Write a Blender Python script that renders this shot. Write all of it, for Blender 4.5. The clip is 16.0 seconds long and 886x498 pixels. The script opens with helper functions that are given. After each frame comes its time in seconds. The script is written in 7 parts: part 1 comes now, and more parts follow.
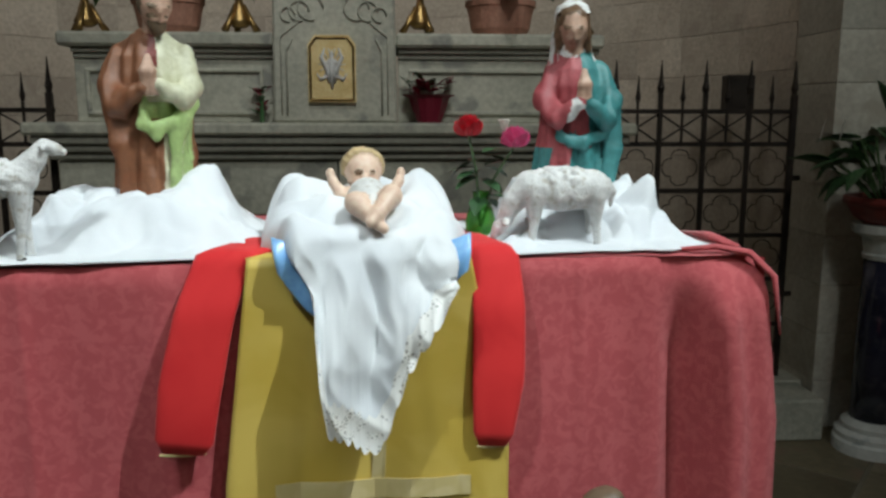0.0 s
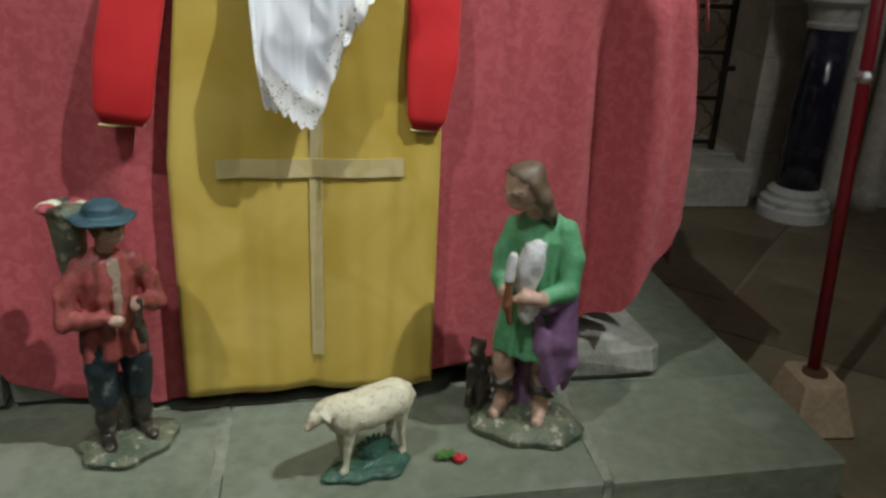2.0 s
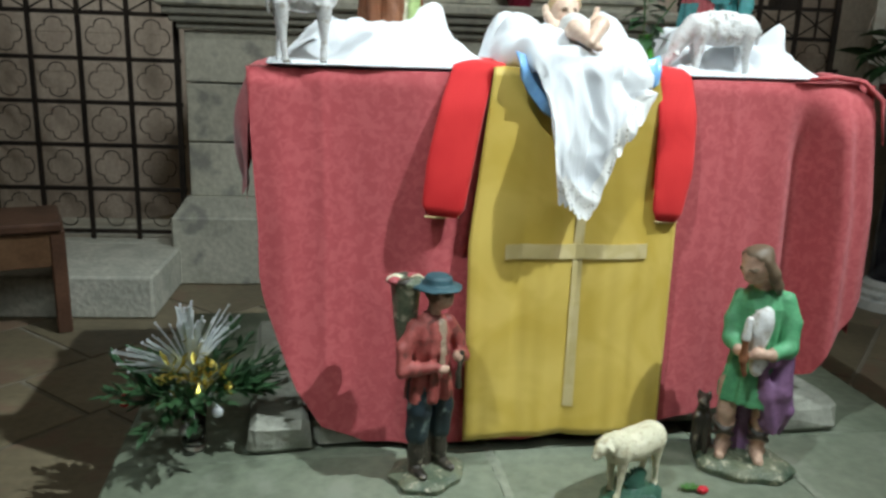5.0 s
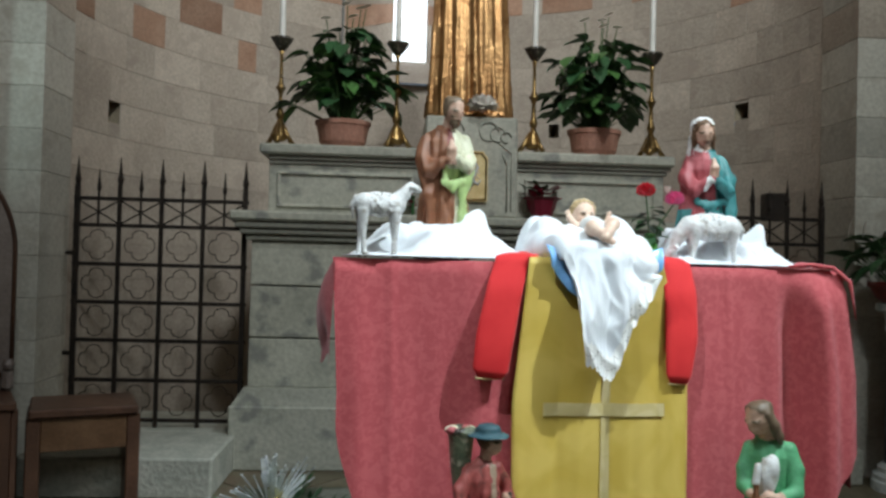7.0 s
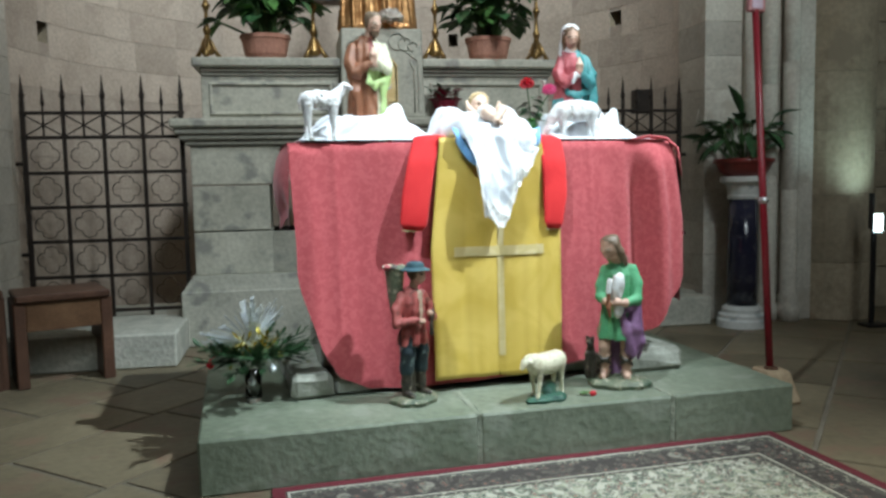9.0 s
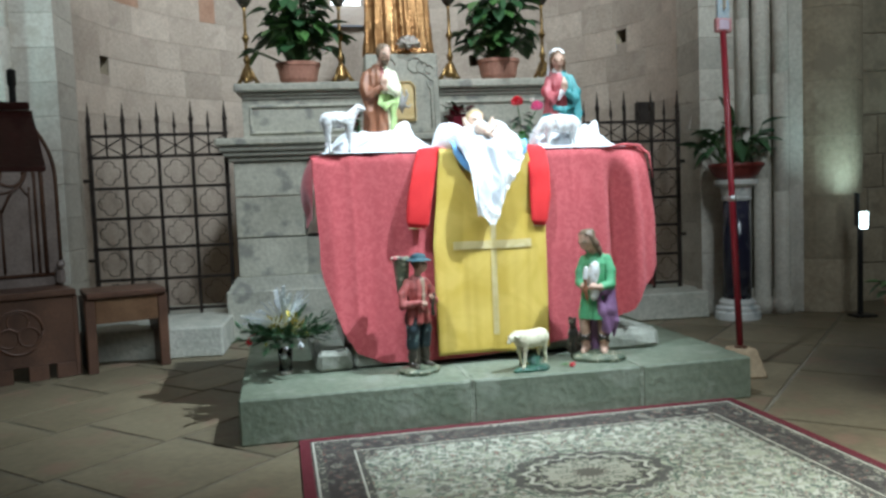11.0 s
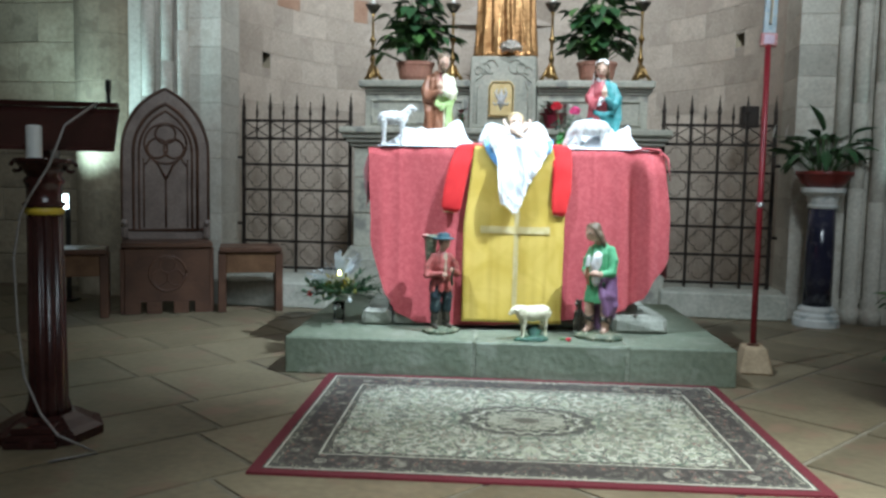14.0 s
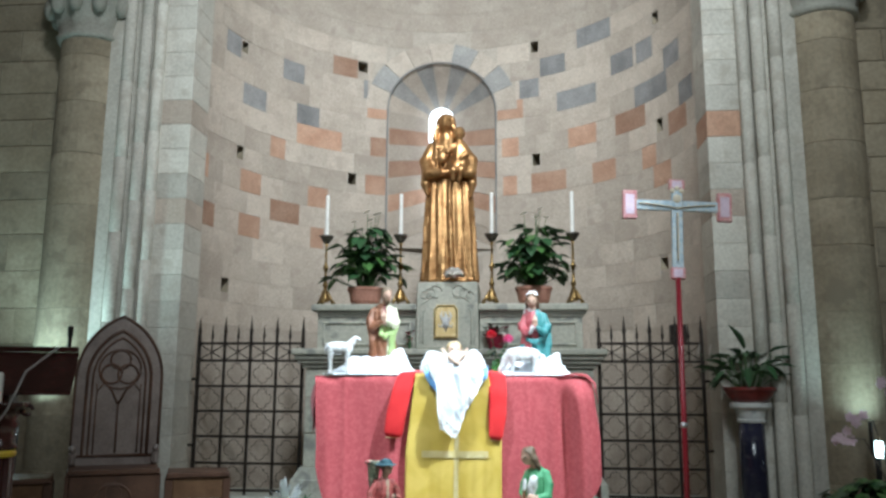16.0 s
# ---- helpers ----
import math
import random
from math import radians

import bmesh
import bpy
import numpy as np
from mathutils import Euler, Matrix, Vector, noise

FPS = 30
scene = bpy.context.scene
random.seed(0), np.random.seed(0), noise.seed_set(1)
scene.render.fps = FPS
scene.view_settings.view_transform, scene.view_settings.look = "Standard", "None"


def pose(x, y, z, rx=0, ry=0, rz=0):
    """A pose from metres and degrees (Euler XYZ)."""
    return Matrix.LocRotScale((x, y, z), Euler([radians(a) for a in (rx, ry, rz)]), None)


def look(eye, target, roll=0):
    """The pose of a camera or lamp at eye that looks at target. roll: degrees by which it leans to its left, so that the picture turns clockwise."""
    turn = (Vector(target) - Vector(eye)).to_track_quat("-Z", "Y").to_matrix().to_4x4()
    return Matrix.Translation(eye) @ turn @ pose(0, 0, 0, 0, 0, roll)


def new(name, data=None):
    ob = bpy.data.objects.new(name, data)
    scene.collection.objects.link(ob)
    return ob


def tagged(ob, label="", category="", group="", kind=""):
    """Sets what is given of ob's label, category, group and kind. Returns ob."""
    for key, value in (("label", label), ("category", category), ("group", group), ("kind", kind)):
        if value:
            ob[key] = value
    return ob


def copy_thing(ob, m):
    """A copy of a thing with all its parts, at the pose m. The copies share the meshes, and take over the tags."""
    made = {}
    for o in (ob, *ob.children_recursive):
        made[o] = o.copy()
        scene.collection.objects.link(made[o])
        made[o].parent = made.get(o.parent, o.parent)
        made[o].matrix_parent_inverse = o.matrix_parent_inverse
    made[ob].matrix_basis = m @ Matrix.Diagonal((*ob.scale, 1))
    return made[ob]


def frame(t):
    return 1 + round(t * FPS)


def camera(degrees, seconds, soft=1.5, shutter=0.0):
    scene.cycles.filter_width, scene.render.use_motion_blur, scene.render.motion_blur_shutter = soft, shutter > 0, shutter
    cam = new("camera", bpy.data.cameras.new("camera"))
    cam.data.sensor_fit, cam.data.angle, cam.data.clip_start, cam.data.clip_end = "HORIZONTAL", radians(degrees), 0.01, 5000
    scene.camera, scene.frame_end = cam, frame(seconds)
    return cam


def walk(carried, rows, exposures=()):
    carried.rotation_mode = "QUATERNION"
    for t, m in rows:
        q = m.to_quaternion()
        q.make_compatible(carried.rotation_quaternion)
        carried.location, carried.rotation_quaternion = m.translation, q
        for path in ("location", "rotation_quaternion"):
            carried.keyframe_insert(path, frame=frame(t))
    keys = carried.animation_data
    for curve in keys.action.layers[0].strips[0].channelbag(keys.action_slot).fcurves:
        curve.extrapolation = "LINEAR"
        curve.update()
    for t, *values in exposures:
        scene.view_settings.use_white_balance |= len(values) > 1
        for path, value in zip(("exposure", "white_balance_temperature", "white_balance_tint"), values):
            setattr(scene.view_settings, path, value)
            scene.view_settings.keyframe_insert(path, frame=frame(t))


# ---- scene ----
cam = camera(58.5, 16.0, 2.8)
PATH = [
    (0, (0.454, 0.121, 1.488), (0.785, 2.066, 1.161), 0.1),
    (0.5, (0.433, 0.127, 1.347), (0.807, 2.064, 1.021), 1.8),
    (1, (0.466, 0.079, 1.336), (0.823, 1.992, 0.876), 2.0),
    (1.5, (0.481, 0.039, 1.292), (0.891, 1.905, 0.7), 2.5),
    (2, (0.479, -0.008, 1.238), (0.902, 1.794, 0.481), 2.4),
    (2.5, (0.433, -0.074, 1.213), (0.844, 1.682, 0.349), 2.2),
    (3, (0.38, -0.095, 1.2), (0.772, 1.653, 0.313), 2.3),
    (3.5, (0.251, -0.136, 1.203), (0.577, 1.655, 0.373), 3.0),
    (4, (0.068, -0.172, 1.232), (0.385, 1.658, 0.489), 3.1),
    (4.2, (0.015, -0.175, 1.248), (0.359, 1.672, 0.562), 2.5),
    (6.3, (-0.372, -0.598, 1.309), (0.066, 1.345, 1.125), 1.8),
    (6.5, (-0.368, -0.617, 1.319), (0.058, 1.334, 1.216), 2.1),
    (7, (-0.356, -0.725, 1.2), (-0.01, 1.245, 1.234), 1.5),
    (7.5, (-0.353, -0.964, 1.135), (-0.032, 1.01, 1.176), -0.4),
    (8, (-0.382, -1.124, 1.091), (0.071, 0.823, 1.041), -2.0),
    (8.5, (-0.551, -1.266, 1.051), (0.013, 0.648, 0.908), -1.2),
    (8.7, (-0.589, -1.335, 1.059), (-0.014, 0.573, 0.881), -1.1),
    (10.8, (-0.586, -1.983, 1.012), (-0.048, -0.062, 0.869), -2.3),
    (11, (-0.556, -2.036, 1.006), (-0.087, -0.097, 0.869), -2.2),
    (11.5, (-0.418, -2.183, 0.977), (-0.177, -0.204, 0.82), -0.9),
    (12, (-0.286, -2.344, 0.972), (-0.158, -0.361, 0.751), -0.0),
    (12.5, (-0.177, -2.514, 0.961), (-0.1, -0.537, 0.672), 0.2),
    (13, (0.005, -2.6, 0.976), (-0.081, -0.628, 0.653), 0.7),
    (13.5, (0.173, -2.661, 0.987), (0.01, -0.685, 0.728), 0.9),
    (14, (0.266, -2.806, 1.016), (0.222, -0.814, 0.848), 1.2),
    (14.5, (0.302, -2.998, 1.037), (0.377, -1.0, 0.98), 1.2),
    (15, (0.347, -3.084, 1.086), (0.449, -1.088, 1.162), 0.9),
    (15.5, (0.371, -3.11, 1.115), (0.456, -1.123, 1.324), 0.5),
    (16, (0.382, -3.126, 1.151), (0.428, -1.156, 1.492), 0.3),
]
EXPO = [(0.0, -1.12, 6300, 4), (1.0, -1.3, 6100, 4), (1.5, -1.4, 6200, 9), (2.0, -1.12, 6500, 11), (2.5, -0.25, 6400, 8), (3.0, -0.15, 6300, 6), (3.5, -0.2, 6300, 5), (4.0, -0.4, 6200, 4), (4.6, -0.5, 6200, 4), (7.0, -0.65, 6000, 5), (7.5, -0.65, 6000, 5), (8.5, -0.25, 5900, 4), (11.0, 0.12, 5600, 4), (13.0, 0.25, 5450, 4), (16.0, 0.18, 5650, 4)]
walk(cam, [(t, look(eye, target, roll)) for t, eye, target, roll in PATH], EXPO)

# ---- world and lamps ----
world = bpy.data.worlds.new("world")
scene.world = world
world.use_nodes = True
world.node_tree.nodes["Background"].inputs[0].default_value = (0.75, 0.85, 1.0, 1)
world.node_tree.nodes["Background"].inputs[1].default_value = 0.22

ALT = pose(0.588, 3.80, 0, 0, 0, -6.5)      # the altar's own axes: u along its front, v behind it
APSE = ALT @ pose(-0.06, 0, 0)              # the apse's centre
MID = 95.4                                  # the direction of its window


def lamp(name, kind, place, target, watts, colour, size=0.1, angle=60, blend=0.5):
    d = bpy.data.lights.new(name, kind)
    d.energy, d.color = watts, colour
    if kind == "SPOT":
        d.shadow_soft_size, d.spot_size, d.spot_blend = size, radians(angle), blend
    elif kind == "AREA":
        d.size = size
    else:
        d.shadow_soft_size = size
    ob = new(name, d)
    ob.matrix_world = look(place, target)
    return ob


lamp("spotlight_key", "SPOT", (3.1, -0.5, 6.1), (0.50, 1.70, 1.15), 2650, (0.94, 0.99, 1.0), 0.05, 31, 1.0)
lamp("spotlight_second", "SPOT", (-1.9, -0.6, 6.2), (0.45, 1.65, 1.15), 1250, (0.94, 0.99, 1.0), 0.05, 29, 1.0)
lamp("spotlight_apse", "SPOT", (0.9, 0.0, 6.5), (0.4, 5.9, 3.6), 980, (1.0, 0.985, 0.96), 0.15, 74, 1.0)
# Added spot with no known fixture, brightening the rug and the floor at right.
lamp("floor_fill_spot", "SPOT", (3.6, -3.6, 6.0), (1.8, -1.5, 0.0), 4700, (1.0, 0.98, 0.88), 0.1, 42, 1.0)
# Added area fill hanging in the nave; no window stands behind it.
lamp("nave_fill_area", "AREA", (1.7, -4.4, 6.2), (1.2, 3.4, 4.4), 140, (0.97, 0.99, 0.95), 3.0)
# Added fill spot, fixture unknown: lifts the piers and the upper east wall.
lamp("east_wall_fill_spot", "SPOT", (0.8, -4.6, 7.6), (0.7, 3.7, 4.8), 1750, (1.0, 0.985, 0.93), 0.25, 62, 1.0)



# ---- materials ----
def mat(name, a, b, rough=0.7, scale=6.0, fine=60.0, bump=0.15, metal=0.0, rand=0.0, c=None, spec=0.5, sheen=0.0, detail=6.0):
    """Two noise scales between the colours a and b (and spots of c), relief, and variation from piece to piece."""
    m = bpy.data.materials.new(name)
    m.use_nodes = True
    nt = m.node_tree
    n, l = nt.nodes, nt.links
    out = n["Principled BSDF"]
    tc = n.new("ShaderNodeTexCoord")
    info = n.new("ShaderNodeObjectInfo")
    shift = n.new("ShaderNodeVectorMath")
    shift.operation = "MULTIPLY_ADD"
    l.new(info.outputs["Random"], shift.inputs[0])
    shift.inputs[1].default_value = (17, 31, 23)
    l.new(tc.outputs["Object"], shift.inputs[2])
    n1 = n.new("ShaderNodeTexNoise")
    n1.inputs["Scale"].default_value, n1.inputs["Detail"].default_value = scale, detail
    n2 = n.new("ShaderNodeTexNoise")
    n2.inputs["Scale"].default_value, n2.inputs["Detail"].default_value = fine, 4
    for k in (n1, n2):
        l.new(shift.outputs[0], k.inputs["Vector"])
    ramp = n.new("ShaderNodeValToRGB")
    ramp.color_ramp.elements[0].position, ramp.color_ramp.elements[1].position = 0.3, 0.7
    ramp.color_ramp.elements[0].color, ramp.color_ramp.elements[1].color = (*a, 1), (*b, 1)
    l.new(n1.outputs[0], ramp.inputs[0])
    col = ramp.outputs[0]
    mix = n.new("ShaderNodeMixRGB")
    mix.blend_type = "OVERLAY"
    mix.inputs[0].default_value = 0.35
    l.new(col, mix.inputs[1])
    l.new(n2.outputs[0], mix.inputs[2])
    col = mix.outputs[0]
    if c:
        n3 = n.new("ShaderNodeTexNoise")
        n3.inputs["Scale"].default_value, n3.inputs["Detail"].default_value = scale * 2.3, 8
        l.new(shift.outputs[0], n3.inputs["Vector"])
        r3 = n.new("ShaderNodeValToRGB")
        r3.color_ramp.elements[0].position, r3.color_ramp.elements[1].position = 0.56, 0.66
        l.new(n3.outputs[0], r3.inputs[0])
        mc = n.new("ShaderNodeMixRGB")
        l.new(r3.outputs[0], mc.inputs[0])
        l.new(col, mc.inputs[1])
        mc.inputs[2].default_value = (*c, 1)
        col = mc.outputs[0]
    if rand:
        mr = n.new("ShaderNodeMapRange")
        mr.inputs[3].default_value, mr.inputs[4].default_value = 1 - rand, 1 + rand
        l.new(info.outputs["Random"], mr.inputs[0])
        hs = n.new("ShaderNodeHueSaturation")
        l.new(mr.outputs[0], hs.inputs["Value"])
        l.new(col, hs.inputs["Color"])
        col = hs.outputs[0]
    l.new(col, out.inputs["Base Color"])
    out.inputs["Roughness"].default_value, out.inputs["Metallic"].default_value = rough, metal
    out.inputs["Specular IOR Level"].default_value = spec
    if sheen:
        out.inputs["Sheen Weight"].default_value = sheen
    if bump:
        add = n.new("ShaderNodeMath")
        l.new(n1.outputs[0], add.inputs[0])
        l.new(n2.outputs[0], add.inputs[1])
        bp = n.new("ShaderNodeBump")
        bp.inputs["Strength"].default_value, bp.inputs["Distance"].default_value = bump, 0.02
        l.new(add.outputs[0], bp.inputs["Height"])
        l.new(bp.outputs[0], out.inputs["Normal"])
    return m


M = {
    "ashlar": mat("pale_sandstone", (0.40, 0.336, 0.272), (0.50, 0.432, 0.357), 0.85, 3, 45, 0.30, rand=0.13, c=(0.40, 0.335, 0.275)),
    "terracotta": mat("red_brown_stone", (0.35, 0.20, 0.130), (0.45, 0.29, 0.20), 0.85, 5, 45, 0.35, rand=0.28),
    "grey_stone": mat("dark_grey_stone", (0.185, 0.18, 0.175), (0.28, 0.27, 0.26), 0.85, 5, 45, 0.35, rand=0.2),
    "banded_grey": mat("mid_grey_stone", (0.27, 0.26, 0.245), (0.37, 0.355, 0.33), 0.85, 5, 45, 0.3, rand=0.12),
    "mortar": mat("lime_mortar", (0.40, 0.345, 0.285), (0.48, 0.42, 0.35), 0.95, 9, 70, 0.3),
    "pier": mat("pier_stone", (0.46, 0.435, 0.375), (0.58, 0.555, 0.485), 0.85, 3, 40, 0.25, rand=0.14, c=(0.45, 0.415, 0.35)),
    "dark_wall": mat("brown_stone_wall", (0.26, 0.215, 0.145), (0.37, 0.315, 0.225), 0.9, 2.5, 30, 0.35, rand=0.16, c=(0.24, 0.20, 0.14)),
    "serena": mat("grey_green_altar_stone", (0.39, 0.388, 0.322), (0.54, 0.532, 0.448), 0.75, 3, 40, 0.2, rand=0.1, c=(0.28, 0.28, 0.25)),
    "serena_dark": mat("darker_moulding_stone", (0.29, 0.285, 0.24), (0.39, 0.38, 0.325), 0.75, 4, 40, 0.2),
    "step": mat("grey_green_step_stone", (0.128, 0.153, 0.103), (0.188, 0.212, 0.153), 0.7, 3.0, 30, 0.30, rand=0.06, c=(0.215, 0.238, 0.18)),
    "step_joint": mat("greenish_lime_mortar", (0.17, 0.19, 0.14), (0.27, 0.29, 0.22), 0.85, 9, 45, 0.4),
    "rubble": mat("pale_plinth_stone", (0.34, 0.345, 0.29), (0.50, 0.49, 0.42), 0.8, 6, 40, 0.4, rand=0.15),
    "plinth": mat("grey_plinth_stone", (0.25, 0.26, 0.21), (0.38, 0.38, 0.32), 0.8, 6, 40, 0.35, rand=0.12),
    "slab": mat("brown_floor_slab", (0.120, 0.097, 0.058), (0.200, 0.166, 0.104), 0.5, 2.2, 28, 0.15, rand=0.25, c=(0.175, 0.118, 0.078)),
    "joint": mat("pale_floor_joint", (0.155, 0.133, 0.095), (0.21, 0.183, 0.135), 0.9, 8, 60, 0.2),
    "iron": mat("dark_wrought_iron", (0.018, 0.015, 0.013), (0.045, 0.034, 0.027), 0.55, 12, 90, 0.2, metal=0.6),
    "wood": mat("dark_walnut_wood", (0.055, 0.026, 0.016), (0.12, 0.06, 0.036), 0.42, 5, 60, 0.12, rand=0.12),
    # Oak of the chair's back, lightened and greyed: light and sheen in the colour.
    "chairwood": mat("lightened_brown_oak", (0.19, 0.148, 0.130), (0.29, 0.238, 0.21), 0.40, 6, 70, 0.15, rand=0.1),
    "mahogany": mat("polished_mahogany", (0.028, 0.010, 0.009), (0.055, 0.019, 0.016), 0.22, 6, 70, 0.08),
    "plain_dark": mat("nave_wall_plaster", (0.24, 0.20, 0.155), (0.32, 0.275, 0.215), 0.9, 1.2, 20, 0.2),
}


# ---- helpers of the builder ----
def part(name, bm, material, parent=None, label="", smooth=False, m=None):
    """Links a bmesh as ONE mesh object under a thing or a part. material: one, or a list of them by index."""
    me = bpy.data.meshes.new(name)
    bm.to_mesh(me)
    bm.free()
    for x in (material if isinstance(material, (list, tuple)) else [material]):
        me.materials.append(M[x] if isinstance(x, str) else x)
    if smooth:
        for p in me.polygons:
            p.use_smooth = True
    ob = new(name, me)
    if parent:
        ob.parent = parent
    if m is not None:
        ob.matrix_basis = m
    if label:
        ob["label"] = label
    return ob


def thing(name, m, label, category, group="", kind=""):
    ob = new(name)
    ob.empty_display_size = 0.1
    ob.matrix_basis = m
    return tagged(ob, label, category, group, kind)


def box(bm, x0, y0, z0, x1, y1, z1, bevel=0.0, mi=0, taper=0.0):
    r = bmesh.ops.create_cube(bm, size=1.0)
    vs = r["verts"]
    for v in vs:
        up = v.co.z > 0
        k = 1 - taper if up else 1
        v.co = Vector(((x0 + x1) / 2 + v.co.x * (x1 - x0) * k, (y0 + y1) / 2 + v.co.y * (y1 - y0) * k, z1 if up else z0))
    fs = {f for v in vs for f in v.link_faces}
    for f in fs:
        f.material_index = mi
    if bevel:
        es = {e for v in vs for e in v.link_edges}
        r = bmesh.ops.bevel(bm, geom=list(es), offset=bevel, segments=1, affect="EDGES")
        for f in r["faces"]:
            f.material_index = mi
    return vs


class Clay:
    """Soft solids that melt into one another: a distance field, turned into ONE mesh with painted zones."""

    def __init__(self, step, melt):
        self.step, self.melt, self.solids = step, melt, []

    def add(self, lo, hi, fn, mi):
        self.solids.append((np.array(lo, float), np.array(hi, float), fn, mi))

    def cone(self, p0, p1, r0, r1, mi, flat=1.0):
        p0, p1 = np.array(p0, float), np.array(p1, float)
        d = p1 - p0
        n2 = max(1e-9, float(d @ d))
        r = max(r0, r1)

        def fn(x, y, z):
            t = np.clip(((x - p0[0]) * d[0] + (y - p0[1]) * d[1] + (z - p0[2]) * d[2]) / n2, 0, 1)
            return (np.sqrt((x - p0[0] - t * d[0]) ** 2 + ((y - p0[1] - t * d[1]) / flat) ** 2 + (z - p0[2] - t * d[2]) ** 2) - (r0 + (r1 - r0) * t)) * (0.5 + 0.5 * flat)
        self.add(np.minimum(p0, p1) - r, np.maximum(p0, p1) + r, fn, mi)

    def ball(self, c, r, mi, rot, lump, seed):
        c = [float(v) for v in c]
        inv = np.array(rot.transposed())
        big, small = max(r), min(r)

        def fn(x, y, z):
            a, b_, e = x - c[0], y - c[1], z - c[2]
            q = [inv[k][0] * a + inv[k][1] * b_ + inv[k][2] * e for k in range(3)]
            d = (np.sqrt((q[0] / r[0]) ** 2 + (q[1] / r[1]) ** 2 + (q[2] / r[2]) ** 2) - 1) * small
            if lump:
                w = 2.4 / small
                d = d - lump * small * 0.5 * np.sin(w * a + seed) * np.sin(w * b_ + 1.3 * seed) * np.sin(w * e + 2)
            return d
        self.add([v - big for v in c], [v + big for v in c], fn, mi)

    def turned(self, prof, at, sx, sy, wave, mi):
        zs, rs = [p[1] for p in prof], [p[0] for p in prof]
        n, m = 120, 32
        tab = np.array([[wave(2 * math.pi * (i / n), j / (m - 1)) if wave else 1.0 for i in range(n)] for j in range(m)])
        big = max(rs) * 1.25

        def fn(x, y, z):
            a, b_, h = (x - at[0]) / sx, (y - at[1]) / sy, z - at[2]
            ang = (np.arctan2(b_, a) / (2 * math.pi) * n).astype(int) % n
            row = np.clip((h - zs[0]) / max(1e-6, zs[-1] - zs[0]) * (m - 1), 0, m - 1).astype(int)
            rad = np.interp(h, zs, rs) * tab[row, ang]
            side = (np.sqrt(a * a + b_ * b_) - rad) * min(sx, sy) * 0.85
            return np.maximum(side, np.maximum(zs[0] - h, h - zs[-1]))
        self.add([at[0] - big * sx, at[1] - big * sy, at[2] + zs[0]], [at[0] + big * sx, at[1] + big * sy, at[2] + zs[-1]], fn, mi)

    def mesh(self, name, fine=0.0, drape=(), depth=0.003):
        st, k = self.step, self.melt
        lo = np.min([s[0] for s in self.solids], 0) - 3 * st
        hi = np.max([s[1] for s in self.solids], 0) + 3 * st
        dim = np.ceil((hi - lo) / st).astype(int) + 1
        D, best, L = np.full(dim, 1.0), np.full(dim, 1.0), np.zeros(dim, int)
        ax = [lo[i] + st * np.arange(dim[i]) for i in range(3)]
        for a, b_, fn, mi in self.solids:
            i0 = np.maximum(0, ((a - 0.03 - lo) / st).astype(int))
            i1 = np.minimum(dim, ((b_ + 0.03 - lo) / st).astype(int) + 2)
            sl = tuple(slice(p, q) for p, q in zip(i0, i1))
            x, y, z = np.meshgrid(ax[0][sl[0]], ax[1][sl[1]], ax[2][sl[2]], indexing="ij")
            d = fn(x, y, z)
            old = D[sl]
            h = np.clip(0.5 + 0.5 * (old - d) / k, 0, 1)
            D[sl] = old * (1 - h) + d * h - k * h * (1 - h)
            if callable(mi):
                lab = mi(x, y, z)
            else:
                lab = mi
            near = d < best[sl]
            L[sl] = np.where(near, lab, L[sl])
            best[sl] = np.where(near, d, best[sl])
        if fine:
            x, y, z = np.meshgrid(*ax, indexing="ij")
            D = D + fine * np.sin(95 * x + 2.5 * np.sin(60 * z)) * np.sin(88 * y + 2 * np.sin(70 * x)) * np.sin(80 * z + 1.5 * np.sin(75 * y))
        if drape:
            x, y, z = np.meshgrid(*ax, indexing="ij")
            w = np.sin(105 * x + 60 * y + 2.4 * np.sin(13 * z + 25 * y) + 1.2 * np.sin(31 * z + 40 * x)) + 0.6 * np.sin(150 * x - 115 * y + 2.0 * np.sin(17 * z))
            D = D + np.where(np.isin(L, drape), depth * w, 0.0)
        ins = D < 0
        n = dim - 1
        tot, cnt = np.zeros((*n, 3)), np.zeros(tuple(n))
        cor = [(i, j, l) for i in (0, 1) for j in (0, 1) for l in (0, 1)]
        for c0 in cor:
            for c1 in cor:
                if sum(abs(p - q) for p, q in zip(c0, c1)) != 1 or c0 > c1:
                    continue
                A = tuple(slice(c, c + m) for c, m in zip(c0, n))
                B = tuple(slice(c, c + m) for c, m in zip(c1, n))
                cut = ins[A] != ins[B]
                t = np.where(cut, D[A] / np.where(cut, D[A] - D[B], 1), 0)
                for q in range(3):
                    tot[..., q] += np.where(cut, c0[q] + t * (c1[q] - c0[q]), 0)
                cnt += cut
        idx = np.full(tuple(n), -1)
        live = np.argwhere(cnt > 0)
        idx[cnt > 0] = np.arange(len(live))
        verts = lo + st * (live + tot[cnt > 0] / cnt[cnt > 0][:, None])
        lab = L[:-1, :-1, :-1][cnt > 0]
        faces, mats = [], []
